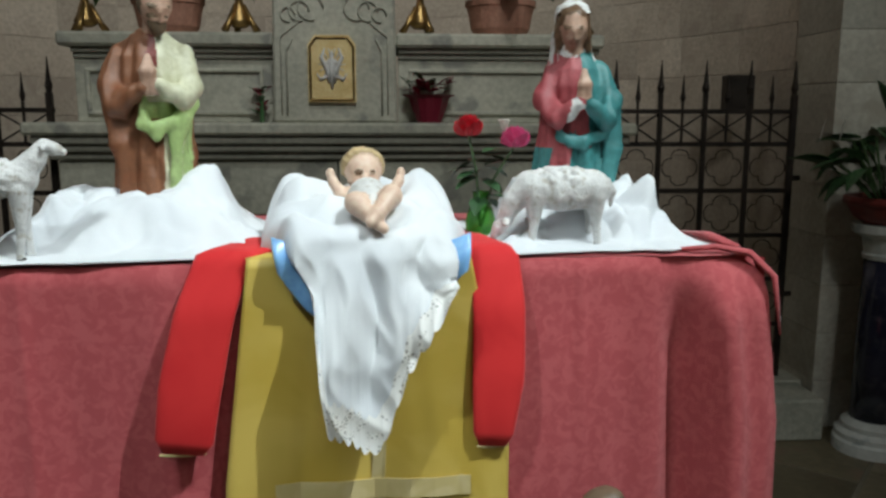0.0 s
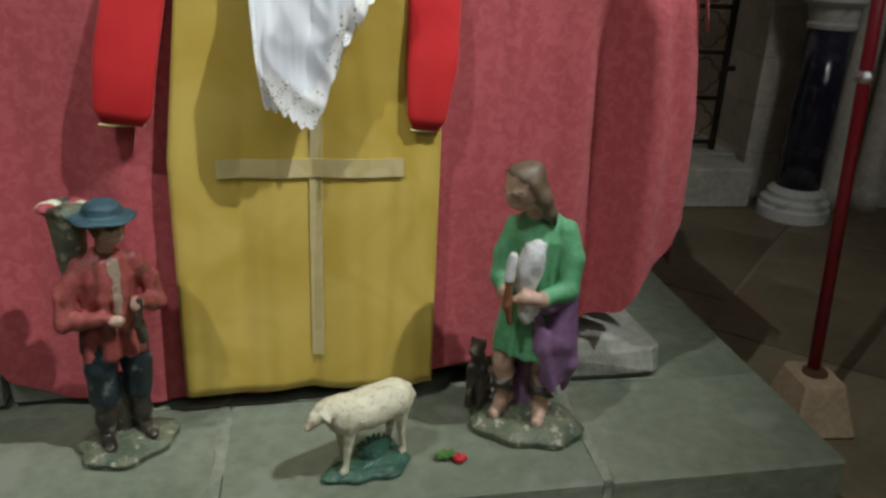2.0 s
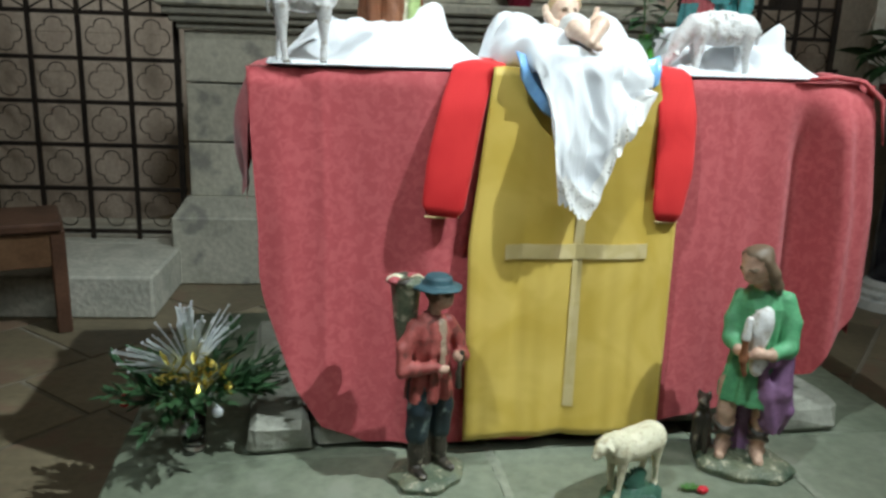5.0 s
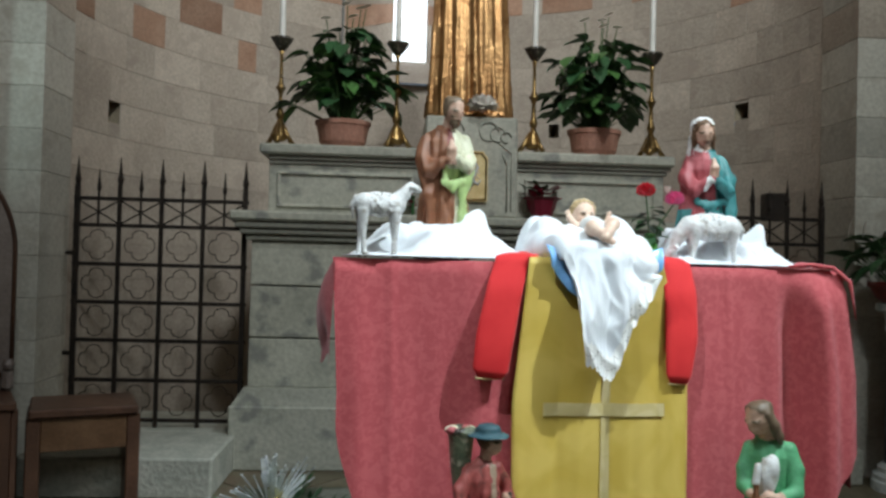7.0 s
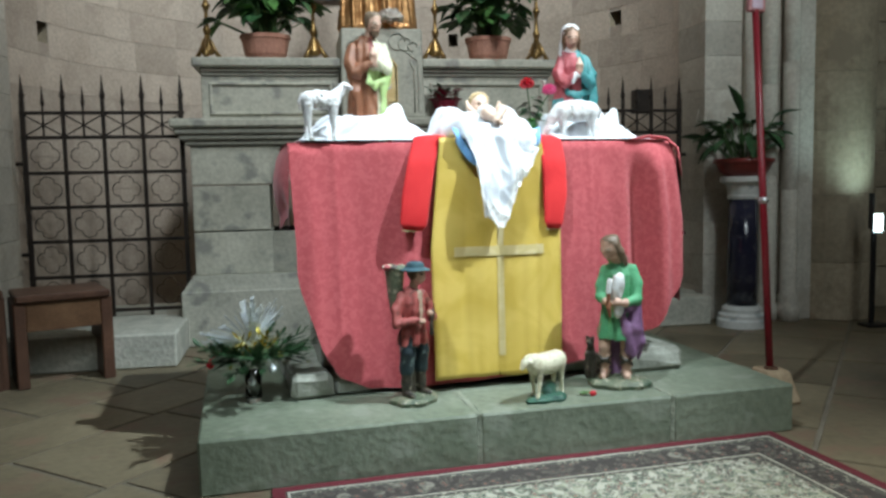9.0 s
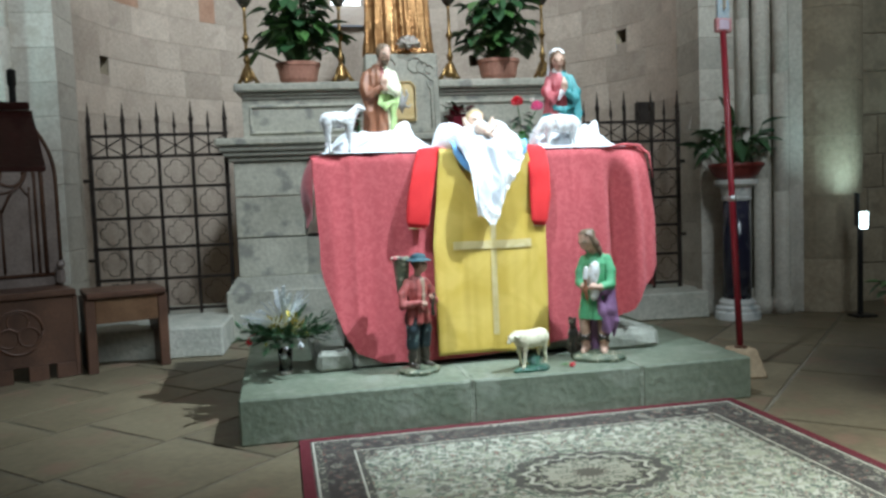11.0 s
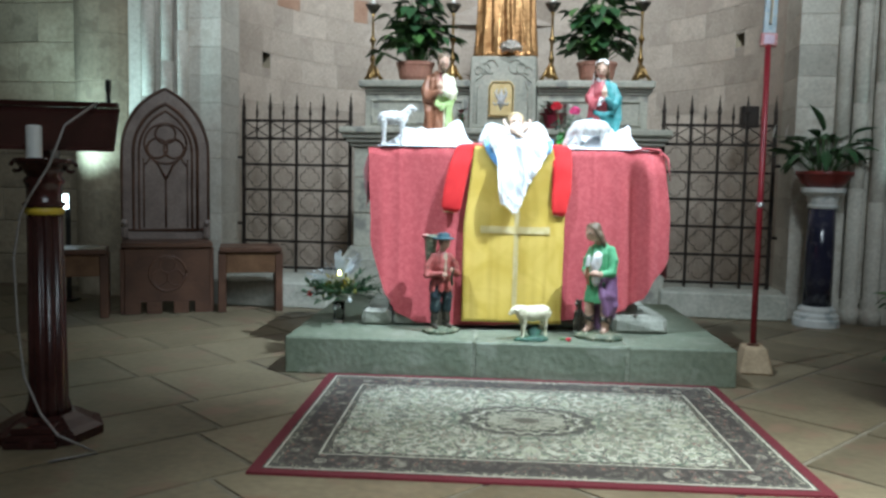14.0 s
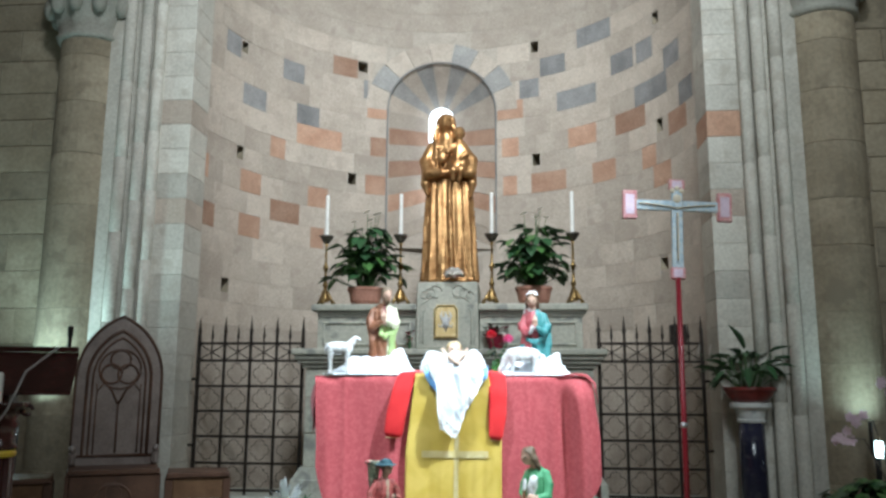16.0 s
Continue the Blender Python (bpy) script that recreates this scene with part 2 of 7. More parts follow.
        for q in range(3):
            e = [0, 0, 0]
            e[q] = 1
            A = ins[tuple(slice(1, -1) if r != q else slice(0, -1) for r in range(3))]
            B = ins[tuple(slice(1, -1) if r != q else slice(1, None) for r in range(3))]
            u_, v_ = [r for r in range(3) if r != q]
            for p in np.argwhere(A != B):
                g = [p[0], p[1], p[2]]
                g[u_] += 1
                g[v_] += 1
                quad = []
                for du, dv in ((-1, -1), (0, -1), (0, 0), (-1, 0)):
                    c = list(g)
                    c[u_] += du
                    c[v_] += dv
                    quad.append(int(idx[tuple(c)]))
                flip = bool(A[tuple(p)]) != (q == 1)
                faces.append(quad if flip else quad[::-1])
                mats.append(int(lab[quad[0]]))
        me = bpy.data.meshes.new(name)
        me.from_pydata(verts.tolist(), [], faces)
        for p, w in zip(me.polygons, mats):
            p.material_index, p.use_smooth = w, True
        return me


def lathe(bm, prof, seg=20, at=(0, 0, 0), mi=0, wave=None, sx=1.0, sy=1.0, caps=True, m=None):
    """Turns a profile of (radius, height); wave(angle, share) multiplies the radius."""
    if isinstance(bm, Clay):
        bm.turned(prof, at, sx, sy, wave, mi)
        return []
    rings = []
    for i, (r, z) in enumerate(prof):
        s = i / (len(prof) - 1)
        ring = []
        for k in range(seg):
            a = 2 * math.pi * k / seg
            q = r * (wave(a, s) if wave else 1)
            p = Vector((at[0] + q * sx * math.cos(a), at[1] + q * sy * math.sin(a), at[2] + z))
            ring.append(bm.verts.new(m @ p if m else p))
        rings.append(ring)
    fs = []
    for a, b in zip(rings, rings[1:]):
        for k in range(seg):
            fs.append(bm.faces.new((a[k], a[(k + 1) % seg], b[(k + 1) % seg], b[k])))
    if caps:
        fs.append(bm.faces.new(rings[0][::-1]))
        fs.append(bm.faces.new(rings[-1]))
    for f in fs:
        f.material_index = mi
    return fs


def blob(bm, c, r, mi=0, turn=(0, 0, 0), u=14, v=9, lump=0.0, seed=0):
    """An ellipsoid, lumpy if asked."""
    if isinstance(bm, Clay):
        bm.ball(c, r, mi, Euler([radians(a) for a in turn]).to_matrix(), lump, seed)
        return
    res = bmesh.ops.create_uvsphere(bm, u_segments=u, v_segments=v, radius=1.0)
    rot = Euler([radians(a) for a in turn]).to_matrix()
    for w in res["verts"]:
        k = 1 + lump * noise.noise(w.co * 2.2 + Vector((seed * 7.3, seed, 0))) if lump else 1
        w.co = rot @ Vector((w.co.x * r[0] * k, w.co.y * r[1] * k, w.co.z * r[2] * k)) + Vector(c)
    for f in {f for w in res["verts"] for f in w.link_faces}:
        f.material_index = mi


def tube(bm, pts, radii, seg=8, mi=0, flat=1.0):
    """A tube along points; radii a number or one per point."""
    pts = [Vector(p) for p in pts]
    if not isinstance(radii, (list, tuple)):
        radii = [radii] * len(pts)
    if isinstance(bm, Clay):
        for a, c, r0, r1 in zip(pts, pts[1:], radii, radii[1:]):
            bm.cone(a, c, r0, r1, mi, flat)
        return
    rings = []
    up = None
    for i, p in enumerate(pts):
        d = (pts[min(i + 1, len(pts) - 1)] - pts[max(i - 1, 0)]).normalized()
        if up is None:
            up = Vector((0, 0, 1)) if abs(d.z) < 0.9 else Vector((1, 0, 0))
        side = d.cross(up).normalized()
        up = side.cross(d).normalized()
        rings.append([bm.verts.new(p + radii[i] * (math.cos(a) * side + flat * math.sin(a) * up)) for a in [2 * math.pi * k / seg for k in range(seg)]])
    fs = []
    for a, b in zip(rings, rings[1:]):
        for k in range(seg):
            fs.append(bm.faces.new((a[k], b[k], b[(k + 1) % seg], a[(k + 1) % seg])))
    fs.append(bm.faces.new(rings[0]))
    fs.append(bm.faces.new(rings[-1][::-1]))
    for f in fs:
        f.material_index = mi


def sheet(bm, nu, nv, fn, mi=0, keep=None):
    """A grid of points fn(s, t), s and t from 0 to 1."""
    g = [[bm.verts.new(fn(i / nu, j / nv)) for i in range(nu + 1)] for j in range(nv + 1)]
    for j in range(nv):
        for i in range(nu):
            if keep is None or keep((i + 0.5) / nu, (j + 0.5) / nv):
                bm.faces.new((g[j][i], g[j][i + 1], g[j + 1][i + 1], g[j + 1][i])).material_index = mi
    for v in [v for row in g for v in row if not v.link_faces]:
        bm.verts.remove(v)
    return g


def thick(ob, t=0.004, offset=0.0):
    k = ob.modifiers.new("thickness", "SOLIDIFY")
    k.thickness, k.offset = t, offset
    return ob


def BM():
    return bmesh.new()


def lerp(a, b, t):
    return a + (b - a) * t


def curve_at(pts, x):
    """Straight lines through (x, y) pairs."""
    for (x0, y0), (x1, y1) in zip(pts, pts[1:]):
        if x <= x1:
            return lerp(y0, y1, max(0.0, (x - x0) / (x1 - x0)))
    return pts[-1][1]


# ---- the apse ----
R, COURSE, TOP, FIRST = 2.36, 0.236, 27, -0.153     # FIRST: the height at which the lowest course begins, under the floor
SPRING, NICHE = 4.45, 0.66          # the window's splay: where its arch springs, half its width
HOLES = [(158.6, 4.73), (119.4, 4.84), (158.5, 3.40), (122.0, 3.44), (161.8, 2.12), (67.3, 5.05), (25.3, 4.95), (25.1, 3.66), (67.0, 3.70), (25.5, 2.34), (65.5, 2.35)]
# stretches of the wall in red-brown and in grey stone: from and to (degrees), height
RED = [(120.9, 128.6, 4.88), (125.3, 139.5, 3.96), (143.1, 148.1, 3.72), (150.7, 158.1, 3.25), (150.5, 158.0, 2.79), (137.8, 147.3, 3.02), (129.2, 135.3, 3.27),
       (130.1, 134.1, 2.79), (171.0, 182.0, 3.28), (167.5, 182.0, 2.80), (111.8, 117.7, 4.44), (110.7, 116.6, 3.97), (110.5, 117.9, 3.50), (71.0, 78.8, 4.44),
       (72.4, 77.5, 3.98), (73.0, 77.2, 3.50), (58.0, 68.7, 3.50), (48.0, 57.1, 3.98), (30.6, 41.6, 3.97), (41.8, 49.6, 3.50), (27.0, 32.4, 3.51), (21.0, 28.3, 3.27), (12.8, 21.5, 3.75)]
GREY = [(160.1, 166.1, 4.74), (137.7, 144.8, 4.70), (150.1, 158.6, 4.19), (132.5, 139.8, 4.19), (42.2, 53.7, 5.12), (26.9, 33.3, 4.70), (57.6, 65.6, 4.89), (34.4, 42.5, 4.66),
        (47.7, 60.5, 4.43), (21.4, 34.4, 4.20), (8.8, 16.2, 3.97), (15.2, 22.5, 4.47), (113.0, 119.0, 4.66), (66.0, 72.0, 4.66)]


def course(z):
    return int((z - FIRST) / COURSE)


def course_foot(z):
    """The height at which the course that holds z begins."""
    return FIRST + course(z) * COURSE


def cyl(th, z, r):
    return Vector((r * math.cos(radians(th)), r * math.sin(radians(th)), z))


def niche_half(z):
    """Half the angle that the window's splay and its ring of stones take at height z."""
    ring = NICHE + (0.24 if z > SPRING else 0)
    if z < 2.75:
        return 0
    if z <= SPRING:
        return math.degrees(math.asin(NICHE / R))
    h = z - SPRING
    return math.degrees(math.asin(math.sqrt(max(0, ring * ring - h * h)) / R)) if h < ring else 0


def arc_block(bm, t0, t1, z0, z1, r, mi=0, deep=0.10):
    """One curved ashlar with a narrow chamfer round its face."""
    k = max(2, int((t1 - t0) / 4))
    e = 0.05
    front, back = [], []
    for j, z in enumerate((z0, z1)):
        ze = z + (0.002 if j == 0 else -0.002)
        front.append([bm.verts.new(cyl(lerp(t0 + e, t1 - e, i / k), ze, r)) for i in range(k + 1)])
        back.append([bm.verts.new(cyl(lerp(t0, t1, i / k), z, r + 0.0014)) for i in range(k + 1)])
    fs = []
    for i in range(k):
        fs.append(bm.faces.new((front[0][i + 1], front[0][i], front[1][i], front[1][i + 1])))
        fs.append(bm.faces.new((back[0][i + 1], back[0][i], front[0][i], front[0][i + 1])))
        fs.append(bm.faces.new((front[1][i + 1], front[1][i], back[1][i], back[1][i + 1])))
    fs.append(bm.faces.new((back[0][0], back[1][0], front[1][0], front[0][0])))
    fs.append(bm.faces.new((front[0][k], front[1][k], back[1][k], back[0][k])))
    for f in fs:
        f.material_index = mi


apse = thing("apse_wall", APSE, "curved apse wall of pale sandstone blocks with red and grey ones", "wall", kind="structure")
rng = random.Random(5)
rest = BM()
cells = []
kinds = []
for c in range(TOP):
    z0, z1 = FIRST + c * COURSE, FIRST + (c + 1) * COURSE - 0.002
    zm = (z0 + z1) / 2
    half = max(niche_half(z0), niche_half(z1)) if zm > SPRING else niche_half(zm)
    gaps = sorted((th - 1.5, th + 1.5) for th, z in HOLES if course(z) == c)
    fixed = [(a, b, "terracotta") for a, b, z in RED if course(z) == c] + [(a, b, "grey_stone") for a, b, z in GREY if course(z) == c]
    taken = sorted([(a, b, None) for a, b in gaps] + fixed)
    stops = [(-2.0, MID - half), (MID + half, 182.0)] if half else [(-2.0, 182.0)]
    for a, b in stops:
        t = a
        for f0, f1, kind in [q for q in taken if q[1] > a and q[0] < b] + [(b, b, None)]:
            f0, f1 = max(f0, t), min(f1, b)
            while t < f0 - 0.1:                 # plain stones up to the next fixed one
                w = rng.uniform(6.0, 13.0)
                e = t + w if t + w < f0 - 4 else f0
                cells.append((t, e - 0.04, z0, z1))
                kinds.append("ashlar")
                t = e
            if kind and f1 > f0 + 0.5:
                cells.append((f0, f1 - 0.04, z0, z1))
                kinds.append(kind)
            t = max(t, f1)
    for g in gaps:                      # the stone under a putlog hole
        arc_block(rest, g[0], g[1] - 0.1, z0, z0 + COURSE * 0.40, R + 0.004)
single = [i for i, c in enumerate(cells) if 1.35 < c[2] < 5.2]
single = set(single[:300])
for i, (t0, t1, z0, z1) in enumerate(cells):
    r = R + rng.uniform(-0.0015, 0.001)
    if i in single:
        b = BM()
        arc_block(b, t0, t1, z0, z1, r)
        part("stone_block", b, kinds[i], apse)
    else:
        arc_block(rest, t0, t1, z0, z1, r, ("ashlar", "terracotta", "grey_stone").index(kinds[i]))
tagged(part("stone_blocks", rest, ["ashlar", "terracotta", "grey_stone"], apse), kind="stuff")

b = BM()                                # mortar bed, open at the window and the holes


def bed_open(s, t):
    th, z = lerp(-2.2, 182.2, s), lerp(FIRST, FIRST + TOP * COURSE, t)
    h = niche_half(z) if z <= SPRING else max(0.0, niche_half(z) - 5.0)
    if h and abs(th - MID) < h - 0.4:
        return False
    return not any(abs(th - a) < 1.3 and -0.03 < z - (course_foot(q) + COURSE * 0.40) < COURSE * 0.56 for a, q in HOLES)


sheet(b, 246, 208, lambda s, t: cyl(lerp(-2.2, 182.2, s), lerp(FIRST, FIRST + TOP * COURSE, t), R + 0.005), keep=bed_open)
part("mortar_bed", b, "mortar", apse, "pale lime mortar")
for th, z in HOLES:
    zb = course_foot(z) + COURSE * 0.38
    b = BM()
    box(b, -0.07, 0.006, zb, 0.07, 0.32, zb + COURSE * 0.66)
    bmesh.ops.delete(b, geom=[f for f in b.faces if f.calc_center_median().y < 0.05], context="FACES_ONLY")
    p = part("putlog_hole", b, "dark_wall", apse)
    p.matrix_basis = Matrix.Rotation(radians(th - 90), 4, "Z") @ Matrix.Translation((0, R, 0))

# the splayed window behind the statue
SLIT_V, SLIT, SLIT_BOT, SLIT_SPRING = R + 0.62, 0.165, 3.12, 4.585


def arch_pt(s, w, bot, spring, v):
    """A point of an arch's outline: up one jamb, round, and down the other, s from 0 to 1."""
    if s < 0.3:
        return Vector((w, v, lerp(bot, spring, s / 0.3)))
    if s > 0.7:
        return Vector((-w, v, lerp(spring, bot, (s - 0.7) / 0.3)))
    a = (s - 0.3) / 0.4 * math.pi
    return Vector((w * math.cos(a), v, spring + w * math.sin(a)))


win = thing("window_1", APSE @ pose(0, 0, 0, 0, 0, MID - 90), "narrow round-headed window in a deep splay of banded stone", "window", kind="structure")
edge = math.sqrt(R * R - NICHE * NICHE)
b = BM()
NJ = 8
steps = [0.3 * i / NJ for i in range(NJ)] + [0.3 + 0.4 * i / 9 for i in range(9)] + [0.7 + 0.3 * i / NJ for i in range(NJ + 1)]
for i in range(len(steps) - 1):
    s0, s1 = steps[i] + 0.0004, steps[i + 1] - 0.0004
    arch = 0.299 < steps[i] < 0.699
    kind = ("banded_grey" if i % 2 else "ashlar") if arch else ("terracotta" if (i if i < NJ else len(steps) - 2 - i) in (2, 4, 6) else "ashlar")
    q = BM()
    n = 4
    sheet(q, n, 3, lambda s, t: arch_pt(lerp(s0, s1, s), lerp(NICHE, SLIT, t), lerp(2.75, SLIT_BOT, t), lerp(SPRING, SLIT_SPRING, t), lerp(edge + 0.01 + (R - edge) * math.sin((lerp(s0, s1, s) - 0.3) / 0.4 * math.pi) if arch else edge + 0.01, SLIT_V, t)))
    part("splay_stone", q, kind, win)
sheet(b, 1, 3, lambda s, t: Vector((lerp(-NICHE, NICHE, s) * lerp(1, SLIT / NICHE, t), lerp(edge, SLIT_V, t), lerp(2.75, SLIT_BOT, t))))
part("window_sill", b, "ashlar", win)
for i in range(9):                      # ring of stones round the arch
    a0, a1 = math.pi * i / 9 + 0.003, math.pi * (i + 1) / 9 - 0.003
    q = BM()

    def ringpt(a, r):
        x, z = r * math.cos(a), SPRING + r * math.sin(a)
        return Vector((x, math.sqrt(R * R - x * x) - 0.006, z))
    g = sheet(q, 3, 2, lambda s, t: ringpt(lerp(a0, a1, s), lerp(NICHE, NICHE + 0.25, t)))
    e = bmesh.ops.extrude_face_region(q, geom=q.faces[:])
    for v in [v for v in e["geom"] if isinstance(v, bmesh.types.BMVert)]:
        v.co.y += 0.10
    part("arch_stone", q, "banded_grey" if i in (1, 3, 7) else "ashlar", win)
b = BM()
tube(b, [arch_pt(0.02 + 0.96 * i / 60, NICHE - 0.004, 2.78, SPRING, 0) + Vector((0, math.sqrt(R * R - arch_pt(0.02 + 0.96 * i / 60, NICHE - 0.004, 2.78, SPRING, 0).x ** 2) - 0.004, 0)) for i in range(61)], 0.012, 6)
part("edge_moulding", b, "grey_stone", win)
b = BM()                                # bedding behind the splay's stones, and the window's own frame
sheet(b, 60, 3, lambda s, t: arch_pt(s, lerp(NICHE + 0.008, SLIT + 0.008, t), 2.75, lerp(SPRING, SLIT_SPRING, t), lerp(R + 0.03, SLIT_V + 0.002, t)))
part("splay_bed", b, "mortar", win)
b = BM()
sheet(b, 60, 1, lambda s, t: arch_pt(s, lerp(SLIT - 0.006, SLIT + 0.20, t), SLIT_BOT - 0.1, SLIT_SPRING, SLIT_V + 0.004))
part("window_frame", b, "banded_grey", win, "narrow stone frame")
day = bpy.data.materials.new("bright_daylight")
day.use_nodes = True
day.node_tree.nodes["Principled BSDF"].inputs["Emission Color"].default_value = (0.93, 0.97, 1.0, 1)
day.node_tree.nodes["Principled BSDF"].inputs["Emission Strength"].default_value = 3.0
b = BM()
box(b, -0.24, SLIT_V + 0.01, SLIT_BOT - 0.05, 0.24, SLIT_V + 0.03, SLIT_SPRING + 0.25)
part("pane", b, day, win, "white daylit window glass")

# half dome over the apse and the wall over its opening
b = BM()
sheet(b, 40, 12, lambda s, t: Vector((R * math.cos(math.pi * s) * math.cos(t * math.pi / 2), R * math.sin(math.pi * s) * math.cos(t * math.pi / 2), TOP * COURSE + R * math.sin(t * math.pi / 2))))
tagged(part("ceiling_apse", b, "pier", None, smooth=True, m=APSE), "pale plastered half dome over the apse", "ceiling", kind="structure")

# ---- the piers beside the opening, and the side walls ----
for side, nm in ((-1, "wall_east_left"), (1, "wall_east_right")):
    w = thing(nm, APSE, "brown stone wall beside the apse, in large blocks", "wall", kind="structure")
    rr = random.Random(side + 9)
    b = BM()
    x0, x1 = sorted((side * 3.05, side * 7.0))
    box(b, x0, 0.06, 0, x1, 0.5, 9)
    part("core", b, "mortar", w)
    rest = BM()
    z = 0.0
    while z < 8.9:
        h = rr.uniform(0.26, 0.36)
        u = 3.05
        while u < 6.9:
            e = min(7.0, u + rr.uniform(0.45, 0.95))
            a0, a1 = sorted((side * u, side * (e - 0.006)))
            if z < 4.6 and u < 4.6:
                q = BM()
                box(q, a0, 0.048 - rr.uniform(0, 0.008), z, a1, 0.1, z + h - 0.006, 0.006)
                part("stone_block", q, "dark_wall", w)
            else:
                box(rest, a0, 0.048, z, a1, 0.1, z + h - 0.006)
            u = e
        z += h
    tagged(part("stone_blocks", rest, "dark_wall", w), kind="stuff")

    pier = thing("apse_pier", APSE, "stepped stone pier with slender shafts at the apse opening", "pier", "piers of the apse", kind="structure")
    z = 0.0
    while z < 7.0:                      # the flat face, course by course
        h = COURSE
        q = BM()
        a0, a1 = sorted((side * 2.335, side * 2.62))
        box(q, a0, -0.10, z, a1, 0.30, z + h - 0.002, 0.0025)
        red = abs(z + h / 2 - (3.42 if side > 0 else 3.65)) < 0.119 or abs(z + h / 2 - 2.83) < 0.119
        part("pier_stone", q, "terracotta" if red and side > 0 and z > 3 else ("ashlar" if red else "pier"), pier)
        z += h
    for u0, u1, v in ((2.62, 2.78, -0.17), (2.78, 2.96, -0.25), (2.96, 3.10, -0.33)):
        q = BM()
        a0, a1 = sorted((side * u0, side * u1))
        box(q, a0, v + 0.06, 0.0, a1, 0.3, 7.0, 0.006)
        part("jamb_step", q, "pier", pier)
    for k, (u, v, r) in enumerate(((2.66, -0.15, 0.05), (2.77, -0.20, 0.055), (2.90, -0.26, 0.055))):
        q = BM()
        prof = [(r * 1.5, 0.0), (r * 1.5, 0.10), (r * 1.15, 0.14), (r * 1.3, 0.17), (r, 0.2)]
        z = 0.2
        while z < 6.6:
            z += rr.uniform(0.5, 0.9)
            prof += [(r, z), (r * 0.93, z + 0.004), (r, z + 0.008)]
        lathe(q, prof, 14, (side * u, v, 0))
        part("shaft", q, "pier", pier, smooth=True)
    col = thing("half_column", APSE @ pose(side * 3.32, -0.10, 0), "large round half column of brown stone with a carved capital", "column", "half columns of the nave", kind="structure")
    z, first = 0.0, True
    while z < 4.25:
        h = rr.uniform(0.38, 0.55)
        q = BM()
        lathe(q, [(0.297, z), (0.30, z + 0.003), (0.30, min(z + h, 4.3) - 0.005), (0.297, min(z + h, 4.3) - 0.002)], 28)
        part("drum", q, "dark_wall", col, smooth=False)
        z += h
    q = BM()
    lathe(q, [(0.31, 4.3), (0.345, 4.33), (0.31, 4.36), (0.32, 4.40), (0.36, 4.55), (0.44, 4.75), (0.50, 4.82), (0.50, 4.92)], 24, wave=lambda a, s: 1 + 0.09 * math.sin(s * math.pi) * math.cos(8 * a))
    for k in range(12):
        a = 2 * math.pi * k / 12
        blob(q, (0.40 * math.cos(a), 0.40 * math.sin(a), 4.62), (0.07, 0.07, 0.11), u=8, v=6)
    part("capital", q, "serena_dark", col, "dark carved leaf capital", smooth=True)

# walls that close the nave
b = BM()
for x0, y0, x1, y1 in ((-6.2, -9.5, -6.0, 4.6), (6.6, -9.5, 6.8, 4.2), (-6.2, -9.7, 6.8, -9.5)):
    box(b, x0, y0, 0, x1, y1, 9)
tagged(part("wall_nave", b, "plain_dark"), "plain brown nave walls", "wall", kind="structure")
b = BM()
box(b, -6.2, -9.7, 9.0, 6.8, 6.8, 9.2)
tagged(part("ceiling", b, "plain_dark"), "dim high ceiling", "ceiling", kind="structure")
b = BM()
box(b, -2.3, -0.08, 6.9, 2.3, 0.3, 9.0)
tagged(part("wall_over_arch", b, "ashlar", None, m=ALT), "stone wall above the apse opening", "wall", kind="structure")

# ---- floor ----
floor = thing("floor", pose(0, 0, 0), "worn brown stone floor slabs with pale mortar joints", "floor", kind="structure")
b = BM()
box(b, -6.2, -9.7, -0.15, 6.8, 6.8, -0.006)
part("joint_bed", b, "joint", floor, "pale mortar between the slabs")
rr = random.Random(21)
rest = BM()
turn = pose(-1.23, -0.19, 0, 0, 0, 43.5)     # the slabs' courses lie aslant
u = -9.0
while u < 9.0:
    w = rr.uniform(0.42, 0.66)
    v = -9.0 + rr.uniform(0, 0.5)
    while v < 9.0:
        d = rr.uniform(0.5, 1.0)
        c = turn @ Vector((v + d / 2, u + w / 2, 0))
        if -6.4 < c.x < 7.0 and -9.8 < c.y < 6.6:
            near = -3.2 < c.x < 3.4 and -2.2 < c.y < 3.6
            q = BM() if near else rest
            vs = [q.verts.new(turn @ Vector((v + dx, u + dy, 0.0))) for dx, dy in ((0.011, 0.011), (d - 0.011, 0.012), (d - 0.012, w - 0.011), (0.012, w - 0.012))]
            lo = [q.verts.new(p.co + Vector((0, 0, -0.012))) for p in vs]
            q.faces.new(vs)
            for k in range(4):
                q.faces.new((vs[k], lo[k], lo[(k + 1) % 4], vs[(k + 1) % 4]))
            if near:
                part("slab", q, "slab", floor)
        v += d
    u += w
tagged(part("slabs", rest, "slab", floor), kind="stuff")

# ---- the stone steps ----
platform = thing("altar_step", pose(0.24, 1.238, 0, 0, 0, -2.3), "broad low step of grey-green stone slabs before the altar", "step", kind="structure")
for x0, x1 in ((-0.885, 0.100), (0.112, 0.890), (0.902, 1.445)):
    q = BM()
    box(q, x0, 0.0, 0, x1, 0.373, 0.195, 0.007)
    part("slab", q, "step", platform)
for x0, x1, y0, y1 in ((-0.885, -0.12, 0.375, 1.03), (-0.117, 0.71, 0.375, 1.03), (0.713, 1.44, 0.375, 1.03), (-0.885, 0.26, 1.033, 1.56), (0.263, 1.435, 1.033, 1.56)):
    q = BM()
    box(q, x0, y0, 0, x1, y1, 0.194, 0.003)
    part("slab", q, "step", platform)
rr = random.Random(14)
